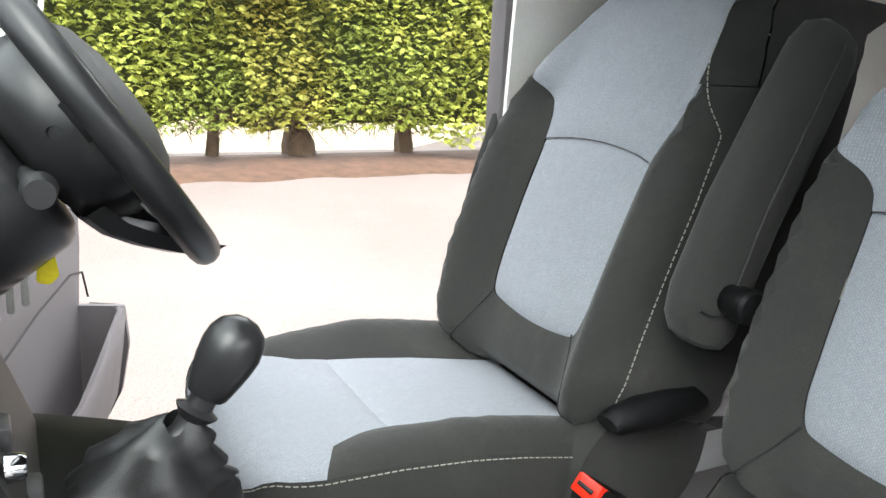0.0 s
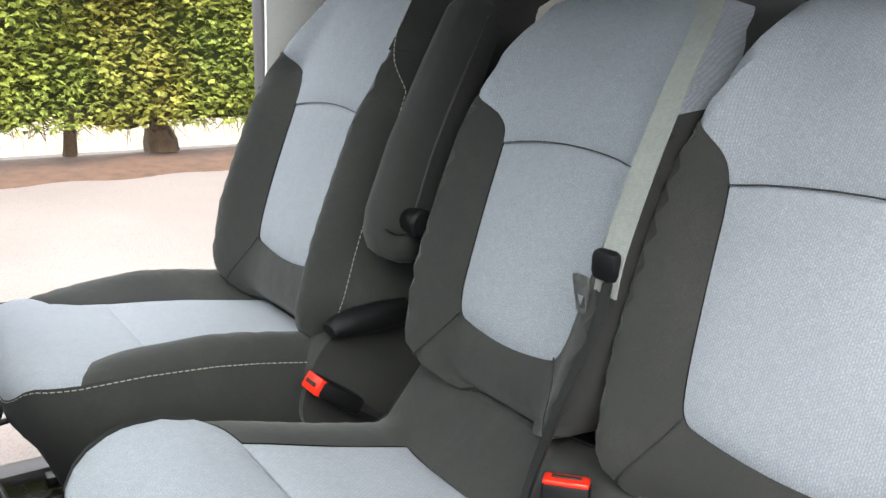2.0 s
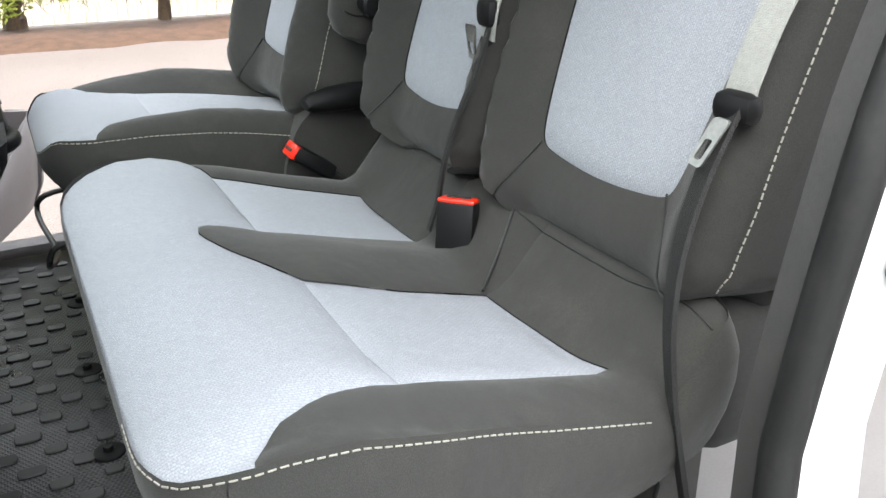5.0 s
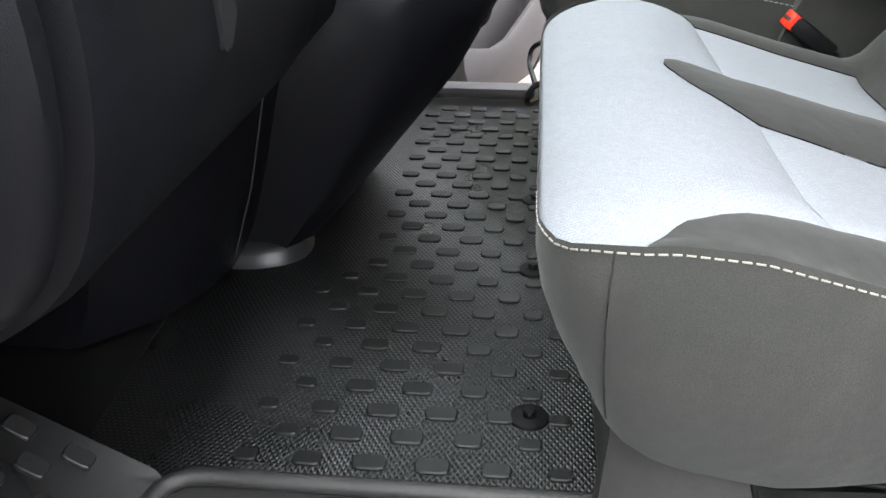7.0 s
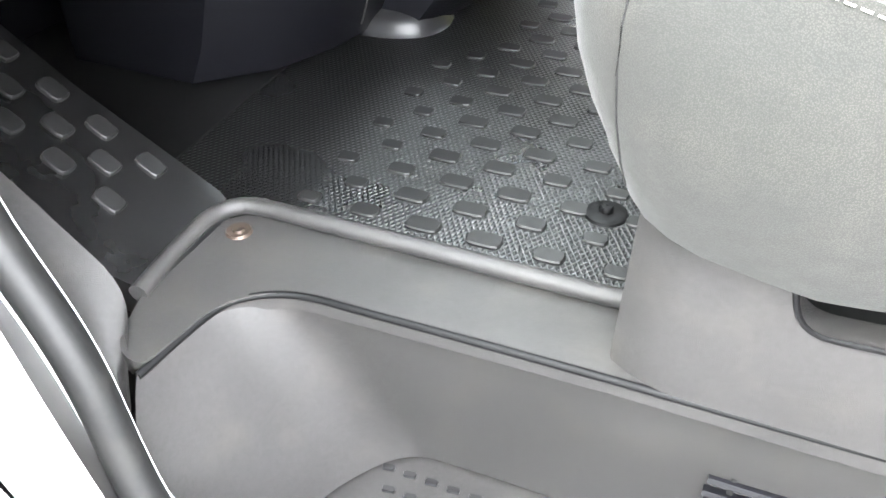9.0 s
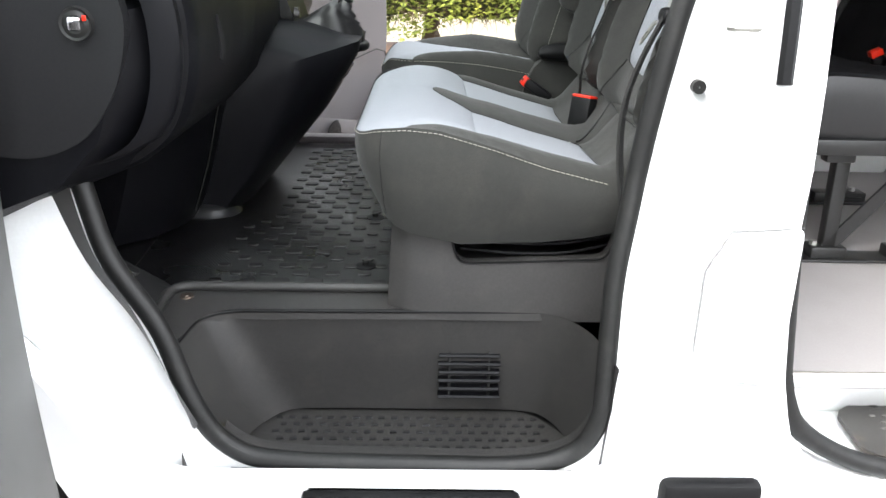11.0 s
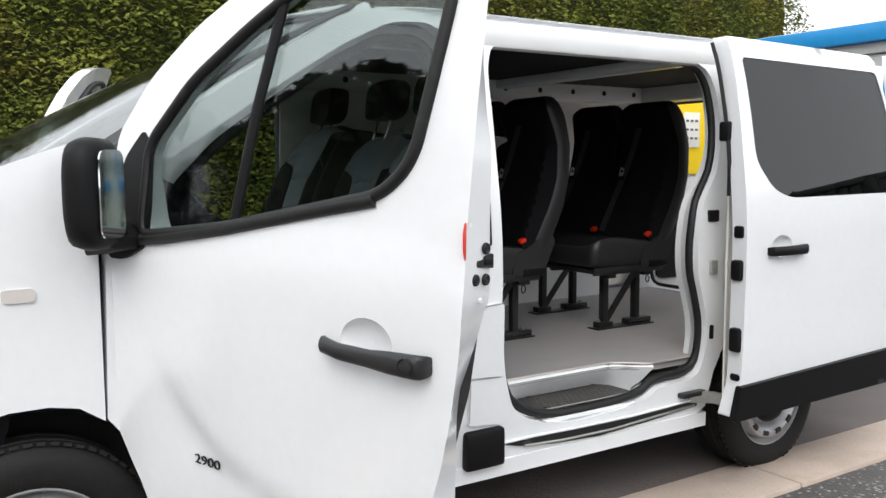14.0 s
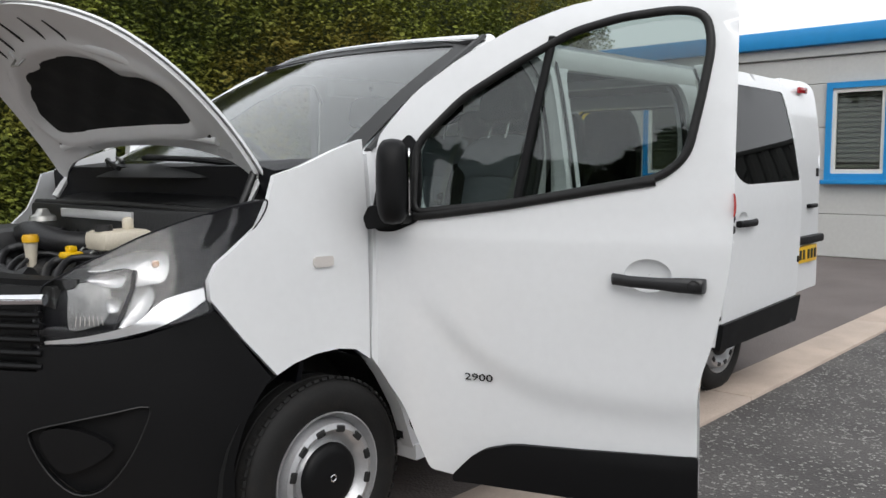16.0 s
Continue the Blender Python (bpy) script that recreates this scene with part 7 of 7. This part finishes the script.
# driver's seat
dseat = thing("driver_seat", "driver seat in blue-grey and charcoal cloth with folding armrest", "car seat", "front seats")
DY = .612
seat_back(dseat, DY - .025, [(.975, .17), (.99, .205), (1.02, .232), (1.06, .244), (1.15, .25), (1.30, .25), (1.40, .24), (1.45, .222), (1.50, .20), (1.56, .17), (1.62, .13)], [(1.085, .116), (1.13, .124), (1.345, .130), (1.39, .146), (1.43, .182), (1.449, .215)], 1.338, 1.085, 1.605, (-1,), .062, shift=-.054)
headrest(dseat, DY - .02, 1.59, 1.70)
dz = lambda a, b: float(np.interp(b, [.84, .87, .92, 1.03, 1.2, 1.36], [.975, .995, 1.003, .998, .98, .955]))


def dtop(a, b, d=0.0):
    u = abs(a - DY) / .235
    return dz(a, b) + (.03 if a < DY else .042) * math.exp(-((u - .8) / .2) ** 2) * min(1, max(0, (b - .93) / .2)) - .02 * max(0, (u - .88) / .12) ** 2 - .018 * max(0, (.89 - b) / .05) ** 2 - d


d_out = rounded([(DY - .225, .845), (DY + .225, .845), (DY + .235, 1.40), (DY - .235, 1.40)], [.09, .09, .03, .03], 8)
cw = lambda a, b, d: Vector((b, a, dtop(a, b, d)))
fb = [tuple(p) for p in d_out[:18]]
part("cushion_front", sheet(np.array(fb + [(DY + .155, .965), (DY + .13, 1.01), (DY + .122, 1.055), (DY - .13, 1.055), (DY - .14, 1.01), (DY - .165, .965)]), cw, .022, sink=.006, width=.01), LIGHTFAB, dseat, "blue-grey cloth panel")
part("cushion_panel", sheet(np.array([(DY - .13, 1.055), (DY + .122, 1.055), (DY + .118, 1.2), (DY + .115, 1.36), (DY - .19, 1.36), (DY - .16, 1.2)]), cw, .022, sink=.006, width=.01), LIGHTFAB, dseat, "blue-grey cloth panel")
for s in (-1, 1):
    part("cushion_bolster", sheet(np.array([tuple(d_out[17] if s > 0 else d_out[0])] + ([(DY + .155, .965), (DY + .13, 1.01), (DY + .122, 1.055), (DY + .118, 1.2), (DY + .115, 1.36)] if s > 0 else [(DY - .165, .965), (DY - .14, 1.01), (DY - .13, 1.055), (DY - .16, 1.2), (DY - .19, 1.36)]) + [(DY + s * .17, 1.40), (DY + s * .235, 1.40)]), cw, .02, sink=.005, width=.008), DARKFAB, dseat, "charcoal cloth bolster")
dlow = lambda x: float(np.interp(x, [.84, .90, 1.05, 1.3, 1.45], [.88, .82, .79, .78, .78]))
d_side = skirt(d_out, dtop, dlow, .014)
part("cushion_side", loft(d_side), DARKFAB, dseat, "charcoal cloth cushion side")
part("stitching", dashes(hem_line(d_side, lambda p: p.x < 1.34 and p.y < DY + .05), r=.0008), THREAD, dseat, "pale decorative stitching")
part("seat_base", block(.98, 1.42, DY - .18, DY + .18, .642, .82, .03), BLACKPL, dseat)
part("slide_rail", block(.93, 1.44, DY - .17, DY - .14, .652, .675, .004), DARKMETAL, dseat)
part("slide_rail", block(.93, 1.44, DY + .14, DY + .17, .652, .675, .004), DARKMETAL, dseat)
part("slide_bar", tube(spline([(.95, DY - .16, .80), (.85, DY - .16, .79), (.83, DY - .15, .75), (.85, DY + .0, .72), (.83, DY + .15, .75), (.85, DY + .16, .79), (.95, DY + .16, .80)], 5), .006, 8), DARKMETAL, dseat, "black seat slide bar")
part("recline_cover", sheet(rounded([(1.25, .88), (1.28, .98), (1.36, 1.04), (1.50, 1.04), (1.48, .90), (1.40, .82), (1.28, .83)], .04), lambda a, b, d: Vector((a, DY - .258 + d, b)), .03, thick=.05), DARKFAB, dseat)
rings = []
for x, h, z in ((1.295, .008, 1.022), (1.305, .018, 1.024), (1.34, .024, 1.028), (1.39, .026, 1.03), (1.43, .024, 1.034), (1.445, .010, 1.036)):
    rings.append([Vector((x, DY - .275 + .022 * math.cos(q), z + h * math.sin(q))) for q in np.arange(12) / 12 * 2 * math.pi])
part("recline_lever", loft(rings, cap=True), BLACKPL, dseat, "black plastic recline lever")
# folded armrest
rings = []
for x, z, k in ((1.372, 1.140, .35), (1.374, 1.146, .72), (1.378, 1.165, .95), (1.386, 1.20, 1.0), (1.425, 1.30, 1.0), (1.485, 1.42, .98), (1.522, 1.495, .92), (1.532, 1.517, .75), (1.536, 1.527, .4)):
    rings.append([Vector((x + .047 * k * math.copysign(abs(math.cos(q)) ** .6, math.cos(q)), DY - .327 + .030 * k * math.copysign(abs(math.sin(q)) ** .6, math.sin(q)), z - .022 * k * math.cos(q))) for q in np.arange(20) / 20 * 2 * math.pi])
arm = part("armrest", loft(rings, cap=True), DARKFAB, dseat, "charcoal cloth folding armrest")
part("armrest_seam", tube(spline([(1.348, DY - .357, 1.195), (1.372, DY - .358, 1.185), (1.392, DY - .3585, 1.20), (1.432, DY - .3585, 1.31), (1.49, DY - .357, 1.43), (1.53, DY - .352, 1.505)], 5), .0016, 5), INK, arm)
part("armrest_dial", lathe([(.001, -.03), (.018, -.03), (.022, -.026), (.022, -.008), (.019, -.004), (.019, .02)], 12, "y", (1.392, DY - .366, 1.205)), BLACKPL, arm, "ribbed black dial")


def buckle(name, at, m, label, deep=.012):
    b = thing(name, label, "seat belt buckle", "seat belt buckles", Matrix.Translation(at) @ m)
    part("housing", block(-.0142, .0142, -.0245, .0245, -.09, 0, .006), BLACKPL, b)
    part("button", block(-.0135, .0135, -.0235, .0235, -deep, .004, .003), RED, b, "red release button")
    part("slot", block(-.003, .003, -.015, .015, .003, .0058, .0008), INK, b, "dark tongue slot")
    part("stalk", block(-.005, .005, -.012, .012, -.16, -.085, .003), BELTBLK, b)
    return b


buckle("belt_buckle", (1.256, .315, .950), pose(0, 0, 0, 0, -55, 0), "black seat belt buckle with a red button")
buckle("belt_buckle", (1.345, -.160, .984), pose(0, 0, 0, 0, 10, 42) @ Matrix.Diagonal((1.1, 1.15, 1.0, 1)), "black seat belt buckle with a red button", .003)

# double passenger bench
bench = thing("passenger_bench", "two-place passenger bench in blue-grey and charcoal cloth", "car seat", "front seats")
seat_back(bench, .030, [(.99, .10), (1.0, .135), (1.015, .16), (1.04, .188), (1.08, .205), (1.15, .212), (1.28, .212), (1.37, .208), (1.42, .198), (1.48, .183), (1.52, .165), (1.56, .13)], [(1.088, .104), (1.12, .112), (1.33, .126), (1.365, .142), (1.395, .176), (1.41, .206)], 1.328, 1.088, 1.548, (), .05, .012, .10)
seat_back(bench, -.378, [(.975, .15), (.985, .185), (1.005, .212), (1.03, .228), (1.10, .235), (1.28, .236), (1.36, .232), (1.42, .22), (1.48, .20), (1.52, .18), (1.56, .14)], [(1.078, .122), (1.12, .130), (1.33, .156), (1.365, .170), (1.395, .20), (1.412, .226)], 1.326, 1.078, 1.548, (-1,), .05, .03, .10)
headrest(bench, .030, 1.61, 1.695)
headrest(bench, -.378, 1.62, 1.695)
YI, YO = .235, -.607


def btop(a, b, d=0.0):
    z = float(np.interp(b, [.84, .865, .90, .95, 1.0, 1.09, 1.2, 1.315, 1.34, 1.40, 1.45], [.984, .993, .999, 1.004, .998, .965, .933, .904, .912, .985, .99]))
    for e in (YI, YO):
        u = abs(a - e)
        z += .014 * math.exp(-((u - .06) / .05) ** 2) * min(1, max(0, (b - .98) / .12)) - .006 * max(0, (.03 - u) / .03) ** 2
    z += .016 * math.exp(-((a + .19) / .07) ** 2) * min(1, max(0, (b - 1.02) / .1))
    return z - .004 * max(0, (.89 - b) / .05) ** 2 - d


bw = lambda a, b, d: Vector((b, a, btop(a, b, d)))
b_out = rounded([(-.638, .85), (YI, .85), (YI, 1.42), (YO, 1.42), (YO, 1.18), (-.638, 1.05)], [.095, .20, .03, .03, .06, .06], 8)
front = [tuple(p) for p in b_out[1:18]]
part("cushion_front", sheet(np.array(front + [(.20, 1.062), (.145, 1.075), (-.098, 1.08), (-.0945, 1.055), (-.096, 1.03), (-.103, 1.010), (-.117, .998), (-.136, .994), (-.156, .998), (-.18, 1.010), (-.207, 1.028), (-.24, 1.053), (-.272, 1.08), (-.546, 1.078), (-.546, 1.050), (-.552, 1.023), (-.566, .986), (-.585, .957), (-.603, .940), (-.622, .926)]), bw, .024, sink=.007, width=.011), LIGHTFAB, bench, "blue-grey cloth panel")
part("cushion_panel", sheet(np.array([(.145, 1.075), (-.098, 1.08), (-.088, 1.2), (-.085, 1.315), (.135, 1.315), (.14, 1.2)]), bw, .024, sink=.007, width=.011), LIGHTFAB, bench, "blue-grey cloth panel")
part("cushion_panel", sheet(np.array([(-.272, 1.08), (-.546, 1.078), (-.536, 1.2), (-.530, 1.325), (-.29, 1.315), (-.285, 1.2)]), bw, .024, sink=.007, width=.011), LIGHTFAB, bench, "blue-grey cloth panel")
part("centre_wedge", sheet(np.array([(-.098, 1.08), (-.0945, 1.055), (-.096, 1.03), (-.103, 1.010), (-.117, .998), (-.136, .994), (-.156, .998), (-.18, 1.010), (-.207, 1.028), (-.24, 1.053), (-.272, 1.08), (-.285, 1.2), (-.29, 1.315), (-.295, 1.42), (-.085, 1.42), (-.085, 1.315), (-.088, 1.2)]), bw, .02, sink=.005, width=.009), DARKFAB, bench, "charcoal cloth wedge")
part("outer_wedge", sheet(np.array([tuple(b_out[1]), (-.622, .926), (-.603, .940), (-.585, .957), (-.566, .986), (-.552, 1.023), (-.546, 1.050), (-.546, 1.078), (-.536, 1.2), (-.530, 1.325), (-.29, 1.315), (-.295, 1.42)] + [tuple(p) for p in b_out[27:]] + [tuple(b_out[0])]), bw, .02, sink=.005, width=.009), DARKFAB, bench, "charcoal cloth wedge")
part("inner_wedge", sheet(np.array([tuple(b_out[17]), (.20, 1.062), (.145, 1.075), (.14, 1.2), (.135, 1.315), (-.085, 1.315), (-.085, 1.42), (YI, 1.42)]), bw, .02, sink=.005, width=.009), DARKFAB, bench, "charcoal cloth wedge")
blow = lambda x: float(np.interp(x, [.84, .90, .96, 1.05, 1.2, 1.3, 1.42], [.84, .825, .80, .782, .778, .79, .82]))
b_side = skirt(b_out, btop, blow, .018)
part("cushion_side", loft(b_side), DARKFAB, bench, "charcoal cloth cushion side")
part("stitching", dashes(hem_line(b_side, lambda p: p.y < YO + .12 and p.x < 1.33), r=.0008), THREAD, bench, "pale decorative stitching")
part("crease", tube(spline([(x, y, btop(y, x) + .0008) for y, x in ((-.205, 1.425), (-.225, 1.40), (-.25, 1.36), (-.275, 1.325), (-.29, 1.31))], 4), .0022, 6), INK, bench)
part("crease", tube([(1.392, y, btop(y, 1.392) + .001) for y in np.linspace(-.235, -.60, 12)], .0012, 6), INK, bench)
seam_at = min(range(len(b_side[0])), key=lambda i: (b_side[0][i] - Vector((.905, YO, b_side[0][i].z))).length)
part("side_seam", tube([ring[seam_at] + Vector((0, -.0002, 0)) for ring in b_side[1:8]], .0009, 5), BELTBLK, bench)
# moulded base box with its open slot
slot = rounded([(1.028, .80), (1.045, .735), (1.33, .748), (1.345, .815)], [.012, .025, .025, .012])
base_line = rounded([(.910, .628), (.922, .87), (1.0, .845), (1.40, .85), (1.40, .628)], [.02, .02, .02, .02, .02])
part("base_cover", sheet(base_line, lambda a, b, d: Vector((a, -.600 + .05 * max(0, (.97 - a) / .06) ** 2 * .5 + d, b)), .03, [slot], thick=.03), TRIM, bench, "charcoal moulded seat base")
part("base_front", block(.925, .95, -.57, .20, .642, .86, .015), TRIM, bench)
part("slot_bin", block(.99, 1.38, -.42, -.40, .70, .85, .004), INK, bench, "dark storage slot")
part("slot_floor", block(.99, 1.38, -.568, -.421, .70, .725, .004), INK, bench)
part("slot_roof", block(.99, 1.38, -.568, -.421, .83, .845, .004), INK, bench)
part("slot_lip", tube([(a, -.600, b) for a, b in densify(slot, .02)], .0025, 6, True, up=(0, 1, 0)), BLACKPL, bench)
for z in (.752, .772):
    part("slot_rail", tube(spline([(1.05, -.555, z), (1.15, -.570, z - .004), (1.25, -.570, z - .002), (1.335, -.555, z + .01)], 5), .003, 8), BLACKPL, bench)
part("back_base", block(1.41, 1.52, -.59, .215, .80, .975, .03), DARKFAB, bench, "charcoal cloth below the backrest")
part("base_back", block(1.38, 1.42, -.57, .20, .642, .87, .01), TRIM, bench)

# seat belts
def belt(pts, width, mat, label, across=(0, 1, 0)):
    b = thing("seat_belt", label, "seat belt", "seat belts")
    part("webbing", strap(spline(pts, 6), width, .0025, across), mat, b)
    return b


mb = belt([(1.605, -.105, 1.575), (1.55, -.130, 1.50), (1.482, -.150, 1.42), (1.428, -.160, 1.33), (1.395, -.160, 1.245), (1.390, -.156, 1.20)], .034, BELT, "grey seat belt webbing over the middle seat")
mb2 = part("webbing", strap(spline([(1.392, -.158, 1.22), (1.370, -.163, 1.16), (1.349, -.150, 1.10), (1.337, -.134, 1.035), (1.340, -.108, .972), (1.325, -.106, .925)], 6), .016, .004, (.3, 1, 0)), BELTBLK, mb, "dark folded lower webbing")
part("tongue_cover", block(1.380, 1.402, -.174, -.136, 1.215, 1.252, .010), BLACKPL, mb)
part("belt_tongue", sheet(rounded([(-.120, 1.165), (-.108, 1.21), (-.134, 1.21), (-.136, 1.165)], .006), lambda a, b, d: Vector((1.384 - d, a - .002, b + .006)), .02, [rounded([(-.123, 1.172), (-.116, 1.187), (-.131, 1.187), (-.133, 1.172)], .003)], thick=.003), TONGUE, mb)
ob_ = belt([(1.58, -.65, 1.60), (1.49, -.615, 1.42), (1.43, -.597, 1.30), (1.406, -.589, 1.225), (1.402, -.588, 1.20)], .036, BELT, "grey seat belt webbing beside the outer seat")
part("webbing", strap(spline([(1.396, -.590, 1.20), (1.360, -.590, 1.12), (1.336, -.598, 1.036), (1.335, -.612, .93), (1.36, -.635, .76)], 6), .032, .005, (.5, 1, 0)), BELTBLK, ob_, "dark folded lower webbing")
part("tongue_cover", block(1.386, 1.412, -.613, -.565, 1.182, 1.212, .011), BLACKPL, ob_)
part("belt_tongue", sheet(rounded([(-.580, 1.150), (-.583, 1.190), (-.603, 1.190), (-.597, 1.148)], .005), lambda a, b, d: Vector((1.352 + .6 * (b - 1.142) - d, a, b)), .02, [rounded([(-.584, 1.155), (-.587, 1.172), (-.596, 1.172), (-.593, 1.154)], .003)], thick=.003), TONGUE, ob_)
db = belt([(1.62, .93, 1.75), (1.60, .92, 1.5), (1.58, .90, 1.2), (1.55, .90, .9)], .046, BELTBLK, "black seat belt beside the driver seat", (1, 0, 0))
part("pillar_trim", block(1.42, 1.62, .87, .93, .66, 1.86, .02), GREYPL, db, "pale grey pillar trim")

# ---- rear seats


def rear_seat():
    """One half of a black leatherette and cloth double minibus seat."""
    s = thing("rear_seat", "black minibus seat with cloth centre and leatherette sides", "seat", "rear seats")
    W = .197
    # the side of the back: its front and rear lines by height
    fz = [.96, 1.05, 1.2, 1.35, 1.5, 1.64, 1.73]
    fx = [.375, .405, .465, .515, .535, .525, .51]
    rx_ = [.47, .54, .605, .642, .652, .635, .60]
    front_x = lambda z: float(np.interp(z, fz, fx))
    rear_x = lambda z: float(np.interp(z, fz, rx_))
    out = rounded([(-W, .97), (W, .97), (W + .012, 1.30), (W, 1.56), (W - .035, 1.73), (-W + .035, 1.73), (-W, 1.56), (-W - .012, 1.30)], [.03, .03, .10, .08, .06, .06, .08, .10])

    def sk(a, b, d):
        u = abs(a) / W
        roll = .035 * max(0.0, (b - 1.675) / .055) ** 2
        return Vector((front_x(b) - .022 * math.exp(-((u - .80) / .2) ** 2) * min(1, max(0, (1.55 - b) / .2)) + .03 * max(0, (u - .84) / .16) ** 2 + roll + d, a, b))

    part("backrest", sheet(out, sk, .03, sink=.006, width=.012), BLACKFAB, s, "black cloth front")
    rim = densify(out, .025)
    mid_ = np.array([0.0, 1.33])
    rings_ = []
    for k, f in ((1, 0.02), (1.035, .18), (1.045, .45), (1.035, .75), (.99, .95), (.93, 1.0)):
        ring = []
        for p in rim:
            q = mid_ + (p - mid_) * np.array([k, 1 + (k - 1) * .35])
            x0, x1 = sk(p[0], p[1], 0).x, rear_x(p[1])
            ring.append(Vector((x0 + (x1 - x0) * f, q[0], q[1])))
        rings_.append(ring)
    part("back_side", loft(rings_), VINYL, s, "grey-black leatherette side")
    part("back_cover", sheet(mid_ + (out - mid_) * .94, lambda a, b, d: Vector((rear_x(b), a, b)), .05), VINYL, s)
    cush = rounded([(-W, .0), (W, .0), (W, .43), (-W, .43)], [.05, .05, .02, .02], 5)
    ct = lambda a, b: 1.045 - .035 * max(0, (.07 - b) / .07) ** 2 + .012 * math.exp(-((abs(a) - W * .86) / .05) ** 2) - .03 * min(1, b / .3) + .012 * math.sin(min(1, b / .4) * math.pi)
    part("cushion", sheet(cush, lambda a, b, d: Vector((b, a, ct(a, b) - d)), .03, sink=.006, width=.012), BLACKFAB, s, "black cloth seat top")
    r2 = densify(cush, .025)
    part("cushion_side", loft([[Vector((p[1] * k + (1 - k) * .22, p[0] * k, ct(p[0], p[1]) * (1 - t) + (.905 - .02 * min(1, p[1] / .4)) * t)) for p in r2] for k, t in ((1, .03), (1.03, .12), (1.045, .35), (1.04, .65), (1.0, .88), (.93, 1.0))]), VINYL, s, "black leatherette cushion edge")
    # moulded corner where the cushion's edge sweeps up into the back
    for e in (-1, 1):
        sweep = rounded([(.30, .90), (.44, .885), (.50, .93), (.56, 1.06), (.50, 1.10), (.41, 1.03), (.32, 1.0)], [.02, .04, .05, .04, .03, .05, .03])
        part("corner_shell", sheet(sweep, lambda a, b, d: Vector((a, e * (W + .010 - d * .6), b)), .03, thick=.03), VINYL, s, "curved leatherette corner")
    part("seat_pan", block(.02, .45, -W + .01, W - .01, .872, .896, .006), DARKMETAL, s)
    part("pan_rail", block(.0, .47, -W - .004, -W + .012, .868, .905, .004), DARKMETAL, s, "black steel side rail")
    part("rail_bracket", block(.10, .17, -W + .02, -W + .06, .845, .872, .006), DARKMETAL, s)
    part("rail_bracket", block(.36, .43, -W + .02, -W + .06, .845, .872, .006), DARKMETAL, s)
    part("lift_ring", tube([(.395 + .012 * math.cos(q), -W + .03, .825 + .018 * math.sin(q)) for q in np.arange(14) / 14 * 2 * math.pi], .003, 6, True, up=(0, 1, 0)), DARKMETAL, s)
    web = part("webbing", strap(spline([(.515, .025, 1.60), (.485, .055, 1.45), (.455, .085, 1.33), (.412, .125, 1.18), (.372, .155, 1.05)], 5), .038, .003, (0, 1, .25)), BELTWORN, s, "worn black lap belt")
    part("tongue_plate", sheet(rounded([(.072, 1.335), (.108, 1.345), (.104, 1.395), (.076, 1.385)], .006), lambda a, b, d: Vector((.447 + (b - 1.335) * .33 - d, a, b)), .02, [rounded([(.081, 1.375), (.097, 1.381), (.099, 1.365), (.083, 1.36)], .003)], thick=.004), CHROME, web)
    part("tongue_grip", block(.438, .456, .070, .112, 1.322, 1.345, .006), BLACKPL, web)
    lean = Matrix.Translation((.363, -W + .004, 1.062)) @ pose(0, 0, 0, 6, -24, 0)
    bk = part("buckle_housing", block(-.016, .016, -.013, .013, -.078, 0, .006), BLACKPL, s, "black belt buckle", lean)
    part("buckle_button", block(-.0165, .0165, -.0135, .0135, -.014, .004, .003), RED, bk, "red release button")
    part("buckle_stem", block(-.008, .008, -.005, .005, -.165, -.07, .003), DARKMETAL, bk)
    part("stem_bolt", lathe([(.001, -.012), (.010, -.011), (.011, 0)], 10, "y", (0, -.003, -.155)), DARKMETAL, bk)
    part("hinge_cover", block(.36, .50, -W - .012, -W + .002, .89, .925, .012), BLACKPL, s)
    return s


def seat_stand():
    st = thing("seat_stand", "black steel seat leg with diagonal brace bolted to the floor", "seat leg", "seat legs")
    part("front_leg", block(.045, .080, -.018, .018, .600, .872, .004), DARKMETAL, st)
    part("rear_leg", block(.265, .300, -.018, .018, .600, .872, .004), DARKMETAL, st)
    part("brace", strap([(.055, -.014, .605), (.275, -.014, .868)], .008, .034, (0, 1, 0)), DARKMETAL, st)
    part("top_rail", block(.03, .33, -.02, .02, .850, .874, .004), DARKMETAL, st)
    part("foot", block(.015, .105, -.028, .028, .582, .612, .005), DARKMETAL, st)
    part("foot", block(.215, .375, -.028, .028, .582, .612, .005), DARKMETAL, st)
    part("clamp", block(.245, .36, -.034, .034, .594, .600, .002), DARKMETAL, st)
    part("floor_plate", block(-.01, .385, -.04, .04, .5765, .583, .002), DARKMETAL, st)
    part("bolt", lathe([(.001, .012), (.009, .012), (.01, 0)], 6, "z", (.028, 0, .611)), GALV, st)
    part("bolt", lathe([(.001, .012), (.009, .012), (.01, 0)], 6, "z", (.34, 0, .611)), GALV, st)
    return st


seat0 = rear_seat()
seat0.matrix_basis = pose(2.572, -.075, 0)
for m_ in (pose(2.572, .322, 0), pose(1.815, -.015, 0), pose(1.815, .382, 0)):
    copy_thing(seat0, m_)
stand0 = seat_stand()
stand0.matrix_basis = pose(2.685, -.155, 0)
for m_ in (pose(2.715, .37, 0), pose(1.935, -.095, 0), pose(1.965, .42, 0)):
    copy_thing(stand0, m_)
